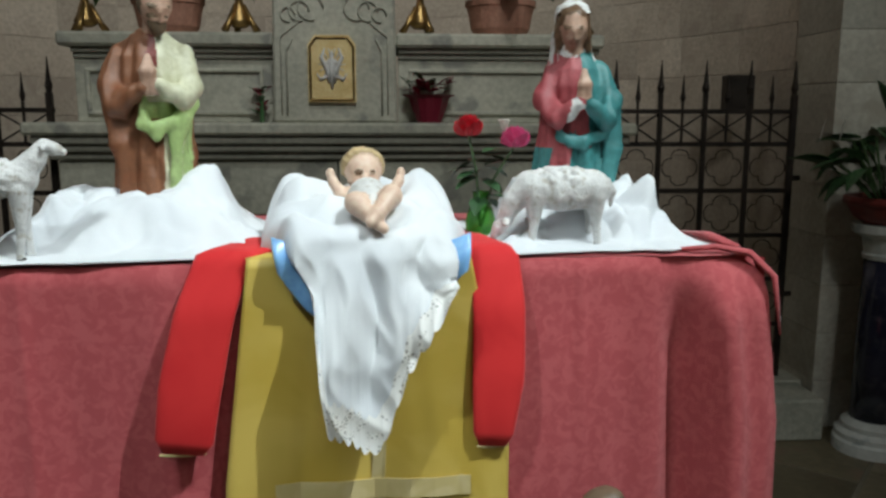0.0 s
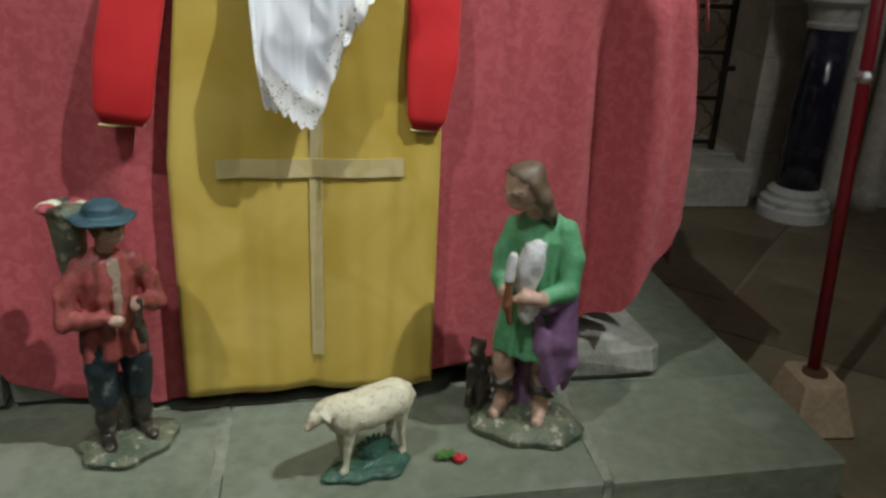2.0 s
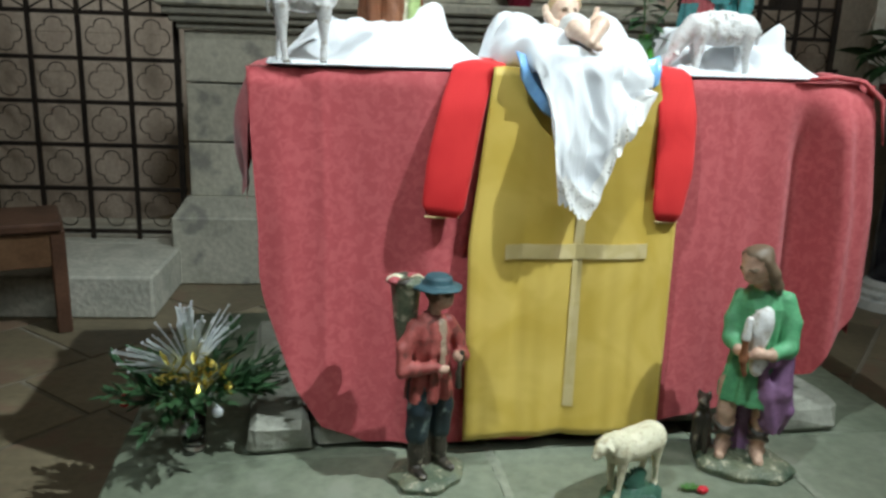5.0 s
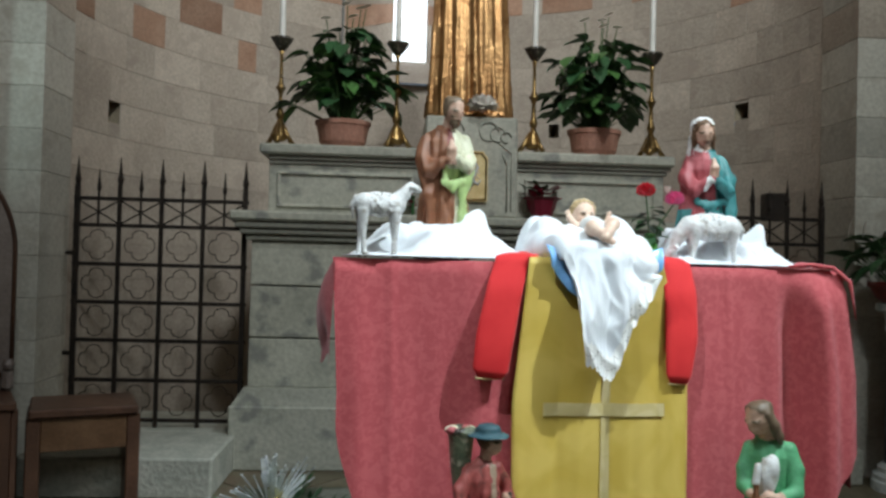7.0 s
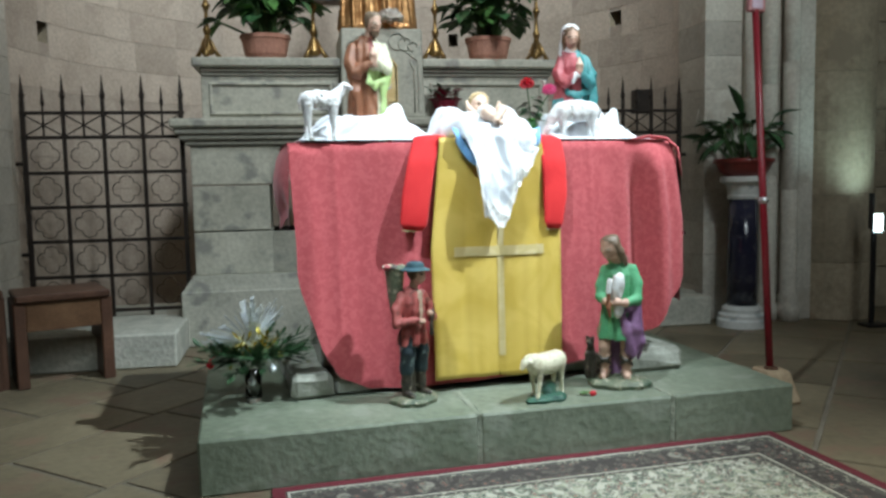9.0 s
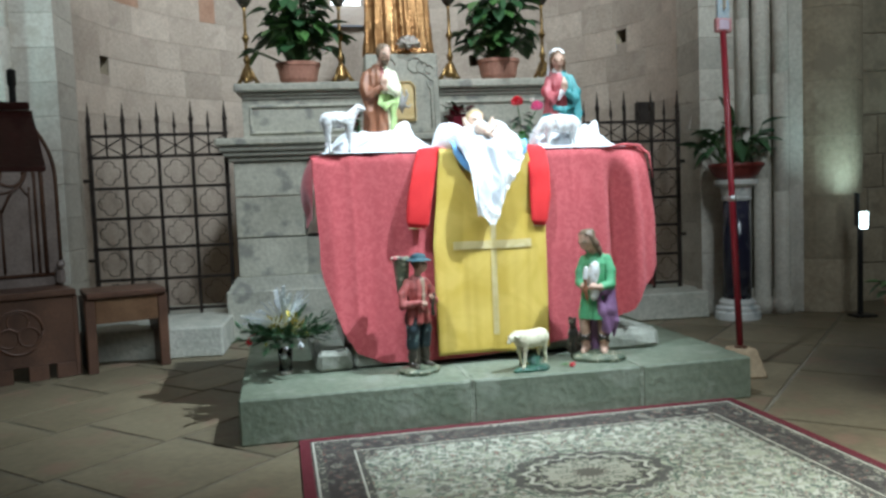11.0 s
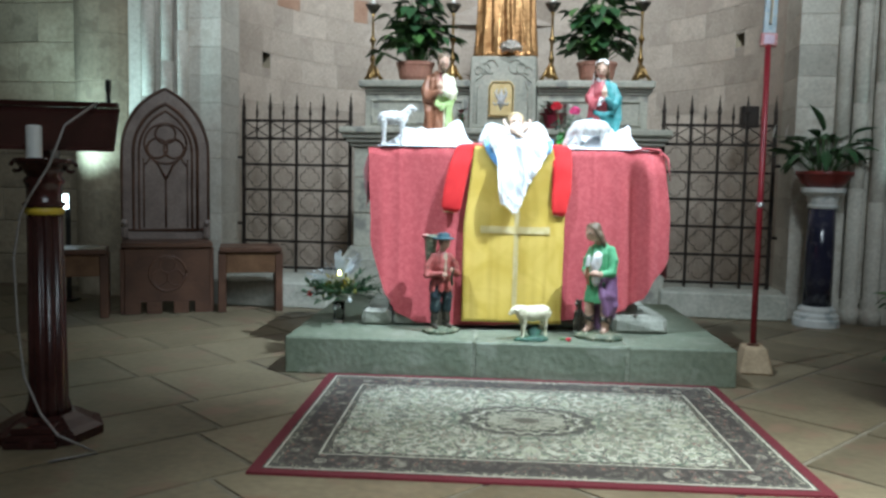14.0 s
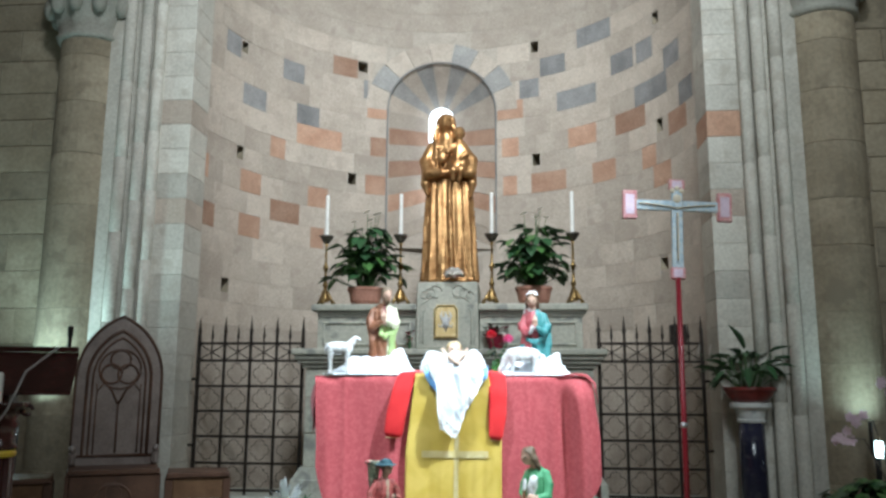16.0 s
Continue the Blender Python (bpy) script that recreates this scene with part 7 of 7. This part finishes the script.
    return m


b = BM()
sheet(b, 60, 40, lambda s, t: Vector((lerp(-0.995, 0.995, s), lerp(-0.715, 0.715, t), 0.010 + 0.0015 * fold(s * 2, t * 3))))
e = bmesh.ops.extrude_face_region(b, geom=b.faces[:])
for v in [v for v in e["geom"] if isinstance(v, bmesh.types.BMVert)]:
    v.co.z = 0.001
bmesh.ops.recalc_face_normals(b, faces=b.faces)
tagged(part("rug", b, rug_material(0.995, 0.715), None, m=pose(0.563, 0.506, 0, 0, 0, -1.9)), "oriental rug with a cream field, medallion and dark red edge", "rug")


# ---- lectern ----
o = thing("lectern", pose(-1.335, 0.20, 0, 0, 0, 8), "dark mahogany lectern on a fluted shaft with an octagonal foot", "lectern")
b = BM()
lathe(b, [(0.205, 0), (0.205, 0.035), (0.17, 0.05), (0.13, 0.075), (0.10, 0.09)], 8)
part("foot", b, "mahogany", o)
b = BM()
for z0, z1, w in ((0.035, 0.06, 0.095), (0.06, 0.085, 0.085), (0.085, 0.11, 0.075)):
    box(b, -w, -0.20 + (0.095 - w), z0 - 0.035, w, 0.05, z1 - 0.035, 0.003)
part("foot_step", b, "mahogany", o)
b = BM()
lathe(b, [(0.085, 0.09), (0.078, 0.12), (0.072, 0.14), (0.064, 0.86)], 72, wave=lambda a, s: 1 - 0.16 * max(0, math.cos(9 * a)) ** 2)
part("shaft", b, "mahogany", o, smooth=True)
b = BM()
lathe(b, [(0.066, 0.862), (0.071, 0.875), (0.066, 0.888)], 24)
part("tape_band", b, "yellow_tape", o, "yellow band round the shaft")
b = BM()
lathe(b, [(0.06, 0.885), (0.08, 0.90), (0.062, 0.915), (0.064, 0.97), (0.075, 0.99), (0.06, 1.01), (0.09, 1.05), (0.105, 1.06), (0.105, 1.075)], 20)
for s in (-1, 1):
    tube(b, [(s * 0.10 + 0.02 * math.cos(a) * s, 0, 1.045 + 0.02 * math.sin(a)) for a in [i * 0.6 for i in range(10)]], 0.008, 6)
part("capital", b, "mahogany", o, smooth=True)
b = BM()
for y0, z0, y1, z1, xa, xb in ((-0.04, 1.105, 0.20, 1.275, 0.30, 0.275),):
    vs = [(-xa - 0.03, y0, z0), (xa - 0.03, y0, z0), (xb - 0.05, y1, z1), (-xb - 0.05, y1, z1)]
    lo = [b.verts.new((x, y, z)) for x, y, z in vs]
    hi = [b.verts.new((x, y + 0.012, z + 0.014)) for x, y, z in vs]
    b.faces.new(lo[::-1])
    b.faces.new(hi)
    for k in range(4):
        b.faces.new((lo[k], lo[(k + 1) % 4], hi[(k + 1) % 4], hi[k]))
part("desk", b, "mahogany", o)
b = BM()
box(b, -0.32, 0.20, 1.290, 0.22, 0.222, 1.312, 0.004)
part("ledge", b, "mahogany", o)
b = BM()
box(b, -0.03, -0.02, 1.055, 0.03, 0.10, 1.12, 0.01)
part("bracket", b, "mahogany", o)
b = BM()
lathe(b, [(0.028, 1.075), (0.028, 1.19), (0.020, 1.195)], 16, at=(0.0, -0.09, 0))
part("white_lamp", b, "white_paint", o, "white cylinder lamp on the lectern's front")
b = BM()
box(b, -0.05, -0.13, 1.06, 0.05, -0.05, 1.074, 0.004)
part("lamp_shelf", b, "mahogany", o)
b = BM()
lathe(b, [(0.009, 1.31), (0.009, 1.355), (0.012, 1.36), (0.012, 1.40), (0.004, 1.405)], 10, at=(0.18, 0.21, 0))
part("microphone", b, "black", o, "black microphone stub")
b = BM()
tube(b, [(0.14, 0.20, 1.31), (0.10, -0.06, 1.20), (0.06, -0.11, 1.05), (-0.02, -0.09, 0.93), (-0.06, -0.075, 0.86), (-0.085, -0.08, 0.7), (-0.075, -0.085, 0.45), (-0.05, -0.10, 0.25), (0.02, -0.14, 0.12), (0.10, -0.19, 0.05), (0.20, -0.20, 0.006), (0.26, -0.26, 0.005), (0.12, -0.34, 0.005)], 0.0045, 6)
part("cable", b, "cable", o, "thin grey cable", smooth=True)

# ---- seats by the pier ----
CH = pose(-1.89, 2.955, 0, 0, 0, 22)
o = thing("choir_chair", CH, "brown wooden choir chair with a pointed tracery back", "chair")
b = BM()
box(b, -0.32, 0.0, 0.49, 0.32, 0.46, 0.53, 0.008)
part("seat", b, "wood", o)
b = BM()
box(b, -0.30, 0.02, 0.09, 0.30, 0.05, 0.49, 0.004)
fp = part("front_panel", b, "wood", o)
for x0, x1 in ((-0.30, -0.19), (-0.15, -0.04), (0.04, 0.15), (0.19, 0.30)):
    b = BM()
    box(b, x0, 0.02, 0.0, x1, 0.05, 0.09, 0.004)
    part("foot", b, "wood", fp)
b = BM()


def ringpts(cx, cz, r, n=24, a0=0.0, a1=6.2832, y=0.0):
    return [(cx + r * math.cos(a0 + (a1 - a0) * i / n), y, cz + r * math.sin(a0 + (a1 - a0) * i / n)) for i in range(n + 1)]


tube(b, ringpts(0, 0.30, 0.13, y=0.018), 0.008, 6)
for k in range(3):
    a = math.pi / 2 + k * 2.094
    tube(b, ringpts(0.062 * math.cos(a), 0.30 + 0.062 * math.sin(a), 0.056, y=0.018), 0.006, 6)
part("carved_tracery", b, "wood", fp, smooth=True)
for s in (-1, 1):
    b = BM()
    x0, x1 = sorted((s * 0.30, s * 0.33))
    box(b, x0, 0.03, 0.0, x1, 0.46, 0.49, 0.004)
    part("side_panel", b, "wood", o)
    b = BM()
    x0, x1 = sorted((s * 0.275, s * 0.325))
    box(b, x0, 0.30, 0.53, x1, 0.46, 0.64, 0.02)
    lathe(b, [(0.02, 0.0), (0.028, 0.02), (0.02, 0.045)], 10, at=((x0 + x1) / 2, 0.31, 0.64))
    part("arm_scroll", b, "chairwood", o)


def pointed(w, z0, spring, peak, n=12):
    """Outline of a pointed arch, from the right foot over the point to the left foot."""
    h = peak - spring
    r = (w * w + h * h) / (2 * w)
    out_ = [(w, z0)]
    a1 = math.asin(h / r)
    out_ += [(w - r + r * math.cos(a1 * i / n), spring + r * math.sin(a1 * i / n)) for i in range(n + 1)]
    out_ += [(-x, z) for x, z in out_[::-1][1:]]
    return out_


def arch_slab(bm, outline, y0, y1):
    f = bm.faces.new([bm.verts.new((x, y0, z)) for x, z in outline])
    r = bmesh.ops.extrude_face_region(bm, geom=[f])
    for v in [v for v in r["geom"] if isinstance(v, bmesh.types.BMVert)]:
        v.co.y = y1
    bmesh.ops.recalc_face_normals(bm, faces=bm.faces)


b = BM()
arch_slab(b, pointed(0.325, 0.53, 1.22, 1.70), 0.40, 0.46)
bk = part("backrest", b, "chairwood", o)
# Mouldings in darker wood put the shade of recessed carving into the colour.
for w, p_, r in ((0.318, 1.69, 0.012), (0.235, 1.575, 0.014), (0.195, 1.52, 0.010)):
    b = BM()
    tube(b, [(x, 0.398, z) for x, z in pointed(w, 0.60, 1.20, p_)] + [(w, 0.398, 0.60)], r, 6)
    part("arch_moulding", b, "wood", bk, smooth=True)
# Tracery likewise: dark wood lines for the shade in its recesses.
b = BM()
for k in range(3):
    a = math.pi / 2 + k * 2.094
    tube(b, ringpts(0.07 * math.cos(a), 1.27 + 0.075 * math.sin(a), 0.074, y=0.396), 0.009, 6)
tube(b, ringpts(0, 1.27, 0.155, y=0.396), 0.009, 6)
for s in (-1, 1):
    tube(b, [(s * x, 0.396, z) for x, z in [(0.165, 1.15), (0.155, 1.10), (0.11, 1.16), (0.05, 1.10), (0.004, 1.0)]], 0.009, 6)
    tube(b, [(s * 0.16, 0.396, 0.62), (s * 0.16, 0.396, 1.12)], 0.007, 6)
tube(b, [(0, 0.396, 0.62), (0, 0.396, 1.02)], 0.009, 6)
part("tracery", b, "wood", bk, smooth=True)


def stool(m, w, label):
    o = thing("side_stool", m, label, "stool", "stools beside the choir chair")
    b = BM()
    box(b, -w / 2 - 0.02, -0.20, 0.455, w / 2 + 0.02, 0.20, 0.495, 0.008)
    part("seat", b, "wood", o)
    for x in (-1, 1):
        b = BM()
        box(b, x * w / 2 - 0.03, -0.18, 0.0, x * w / 2 + 0.03, 0.18, 0.455, 0.006)
        part("leg_board", b, "wood", o)
    b = BM()
    box(b, -w / 2 + 0.03, -0.175, 0.30, w / 2 - 0.03, -0.15, 0.455, 0.004)
    part("apron", b, "bench", o)


stool(pose(-1.37, 3.30, 0, 0, 0, 16), 0.42, "dark wooden side stool with a brown apron board")
stool(pose(-2.52, 2.80, 0, 0, 0, 22), 0.42, "dark wooden side stool at the chair's other side")

# ---- pedestal with plant ----
o = thing("pedestal_column", pose(2.96, 3.17, 0), "polished blue-black column with white marble base and capital", "pedestal")
b = BM()
lathe(b, [(0.165, 0), (0.165, 0.05), (0.155, 0.06), (0.158, 0.085), (0.13, 0.10), (0.135, 0.125), (0.108, 0.15)], 32)
part("base", b, "marble_white", o, "white marble base", smooth=False)
b = BM()
lathe(b, [(0.102, 0.15), (0.100, 0.5), (0.095, 0.90)], 32)
part("shaft", b, "marble_blue", o, smooth=True)
b = BM()
lathe(b, [(0.102, 0.88), (0.108, 0.90), (0.10, 0.91), (0.112, 0.975), (0.155, 1.0), (0.155, 1.035)], 32)
part("capital", b, "marble_white", o, "white marble capital")


def arching_plant(m, seed):
    o = thing("bowl_plant", m, "broad-leaved green plant in a red-brown bowl on the pedestal", "plant")
    b = BM()
    lathe(b, [(0.115, 0), (0.155, 0.03), (0.182, 0.075), (0.185, 0.085), (0.20, 0.09), (0.20, 0.12), (0.175, 0.12), (0.15, 0.085)], 28)
    part("bowl", b, "bowl", o, "red-brown glazed bowl", smooth=True)
    b = BM()
    lathe(b, [(0.165, 0.10), (0.06, 0.11), (0.01, 0.11)], 14)
    part("earth", b, "earth", o)
    rr = random.Random(seed)
    st = BM()
    for k in range(40):
        a = rr.uniform(0, 6.28)
        e = rr.uniform(0.55, 1.45)
        L = rr.uniform(0.16, 0.34)
        d = Vector((math.cos(a) * math.cos(e), math.sin(a) * math.cos(e), math.sin(e)))
        p0 = Vector((0.06 * math.cos(a), 0.06 * math.sin(a), 0.08))
        c = p0 + d * L
        tube(st, [p0, p0 + d * L * 0.6 + Vector((0, 0, 0.02)), c], 0.004, 5)
        o2 = Vector((math.cos(a), math.sin(a), rr.uniform(-0.8, 0.5))).normalized()
        leaf_object(o, c, c + o2 * rr.uniform(0.13, 0.21), rr.uniform(0.06, 0.09), "leaf", 0.2)
    leaf_object(o, (-0.03, 0, 0.42), (-0.15, -0.03, 0.62), 0.08, "leaf", 0.05)
    tube(st, [(0, 0, 0.08), (-0.02, 0, 0.25), (-0.03, 0, 0.38)], 0.005, 5)
    tagged(part("stem", st, "stem", o), kind="stuff")
    for x, z in ((-0.41, 0.40), (-0.32, 0.40)):
        b = BM()
        tube(b, [(0, 0, 0.1), (x * 0.6, -0.03, z * 0.9), (x, -0.05, z - 0.03)], 0.003, 5, 1)
        leaf_shape(b, (x, -0.05, z - 0.04), (x + 0.015, -0.06, z + 0.06), 0.05)
        part("white_flower", b, ["petal_white", "stem"], o, "pale flower spathe")


arching_plant(pose(2.96, 3.17, 1.035), 5)

# ---- big pot with ivy and orchids ----
POT = pose(2.72, 0.98, 0)
o = thing("ivy_pot", POT, "large terracotta pot overgrown with trailing green ivy", "plant")
b = BM()
lathe(b, [(0.17, 0), (0.20, 0.02), (0.27, 0.09), (0.325, 0.18), (0.345, 0.27), (0.335, 0.35), (0.335, 0.37), (0.35, 0.38), (0.35, 0.41), (0.30, 0.41), (0.28, 0.36)], 36)
part("pot", b, "pot", o, smooth=False)
b = BM()
lathe(b, [(0.29, 0.37), (0.1, 0.40), (0.01, 0.40)], 18)
part("earth", b, "earth", o)
rr = random.Random(77)
lf, lt, st = BM(), BM(), BM()
for k in range(420):
    a = rr.uniform(0, 6.28)
    if rr.random() < 0.76:
        r, z = rr.uniform(0.02, 0.37), 0
        z = 0.42 + 0.26 * math.sqrt(max(0, 1 - (r / 0.38) ** 2)) * rr.uniform(0.5, 1.05)
    else:
        a = rr.gauss(4.3, 0.45)
        z = rr.uniform(0.14, 0.46)
        r = 0.36 + 0.04 * rr.random() - 0.25 * max(0, 0.25 - z)
    c = Vector((r * math.cos(a), r * math.sin(a), z))
    d = Vector((math.cos(a), math.sin(a), rr.uniform(-0.9, 0.2))).normalized()
    q = rr.random() < 0.45
    tip, wd = c + d * rr.uniform(0.055, 0.095), rr.uniform(0.055, 0.085)
    if k < 290:
        leaf_object(o, c, tip, wd, "leaf_light" if q else "leaf")
    else:
        leaf_shape(lt if q else lf, c, tip, wd, droop=0.01, n=3)
    if k % 5 == 0:
        tube(st, [Vector((c.x * 0.7, c.y * 0.7, 0.40)), Vector((c.x * 0.95, c.y * 0.95, max(c.z, 0.44))), c], 0.003, 4)
tagged(part("stem", st, "stem", o), kind="stuff")
tagged(part("leaves", lf, "leaf", o), kind="stuff")
tagged(part("young_leaves", lt, "leaf_light", o, "lighter green ivy leaves"), kind="stuff")
orch = thing("orchid", POT @ pose(0.05, -0.02, 0.40), "pale lilac orchid on thin dark stems rising from the ivy pot", "flower")
for k, (x, y, z) in enumerate(((0.0, 0.0, 0.76), (-0.17, 0.0, 0.60), (0.20, 0.02, 0.52), (-0.22, 0.05, 0.50))):
    b = BM()
    tube(b, [(0, 0, 0), (x * 0.15, 0, z * 0.55), (x * 0.5, y, z * 0.98), (x, y, z)], 0.0035, 5)
    sp = part("stem", b, "p_dark", orch)
    b = BM()
    for j in range(5):
        c = Vector((x + rr.gauss(0, 0.035), y + rr.gauss(0, 0.02), z + rr.gauss(0, 0.018)))
        for i in range(5):
            a = i * 1.257 + j
            leaf_shape(b, c, c + Vector((0.03 * math.cos(a), -0.008, 0.03 * math.sin(a))), 0.026, up=(0, 1, 0), n=3)
    part("blossoms", b, "petal_lilac", sp, "pale lilac orchid blossoms")

# ---- floor uplights beside the half columns ----
glow = bpy.data.materials.new("lit_lamp_face")
glow.use_nodes = True
glow.node_tree.nodes["Principled BSDF"].inputs["Emission Color"].default_value = (0.85, 1.0, 0.97, 1)
glow.node_tree.nodes["Principled BSDF"].inputs["Emission Strength"].default_value = 6.0
for u, v, z in ((-3.37, -0.743, 0.74), (3.315, -0.636, 0.645)):
    o = thing("wall_uplight", APSE @ pose(u, v, z), "small white uplight with a black bracket beside the half column", "lamp", "uplights")
    b = BM()
    box(b, -0.026, -0.02, 0.0, 0.026, 0.02, 0.12, 0.008)
    part("lamp_body", b, glow, o, "lit white lamp face")
    b = BM()
    box(b, -0.055, -0.01, 0.02, -0.037, 0.03, 0.26, 0.004)
    box(b, -0.02, 0.032, -z, 0.02, 0.05, 0.10, 0.004)
    box(b, -0.08, -0.05, -z, 0.08, 0.08, -z + 0.02, 0.004)
    part("bracket", b, "black", o, "black bracket and stand")
    p0 = (APSE @ pose(u, v, z)) @ Vector((0, 0.0, 0.17))
    p1 = (APSE @ pose(u, v, z)) @ Vector((0.0, 0.45, 2.2))
    lamp("uplight", "SPOT", p0, p1, 100 if u < 0 else 15, (0.74, 1.0, 0.94), 0.10, 120, 1.0)

# ---- kneeler bench nearest the nave ----
o = thing("bench", pose(0.94, -1.62, 0), "low varnished wooden bench facing the altar", "bench")
b = BM()
box(b, -1.05, -0.18, 0.415, 1.05, 0.18, 0.45, 0.006)
part("seat", b, "bench", o)
for x in (-0.95, 0.0, 0.95):
    b = BM()
    box(b, x - 0.025, -0.15, 0.0, x + 0.025, 0.15, 0.415, 0.004)
    part("leg_board", b, "bench", o)
b = BM()
box(b, -0.92, -0.012, 0.12, 0.92, 0.012, 0.20, 0.004)
part("stretcher", b, "bench", o)
o = thing("leaflet", pose(-0.02, -1.575, 0.4515, 0, 0, 3), "white-edged leaflet with a dark red picture lying on the bench", "leaflet")
b = BM()
box(b, -0.055, -0.09, 0.0, 0.065, 0.085, 0.001)
part("sheet", b, "paper", o)
b = BM()
box(b, -0.045, -0.075, 0.0011, 0.055, 0.073, 0.0016)
part("picture", b, "paper_red", o, "dark red printed picture")
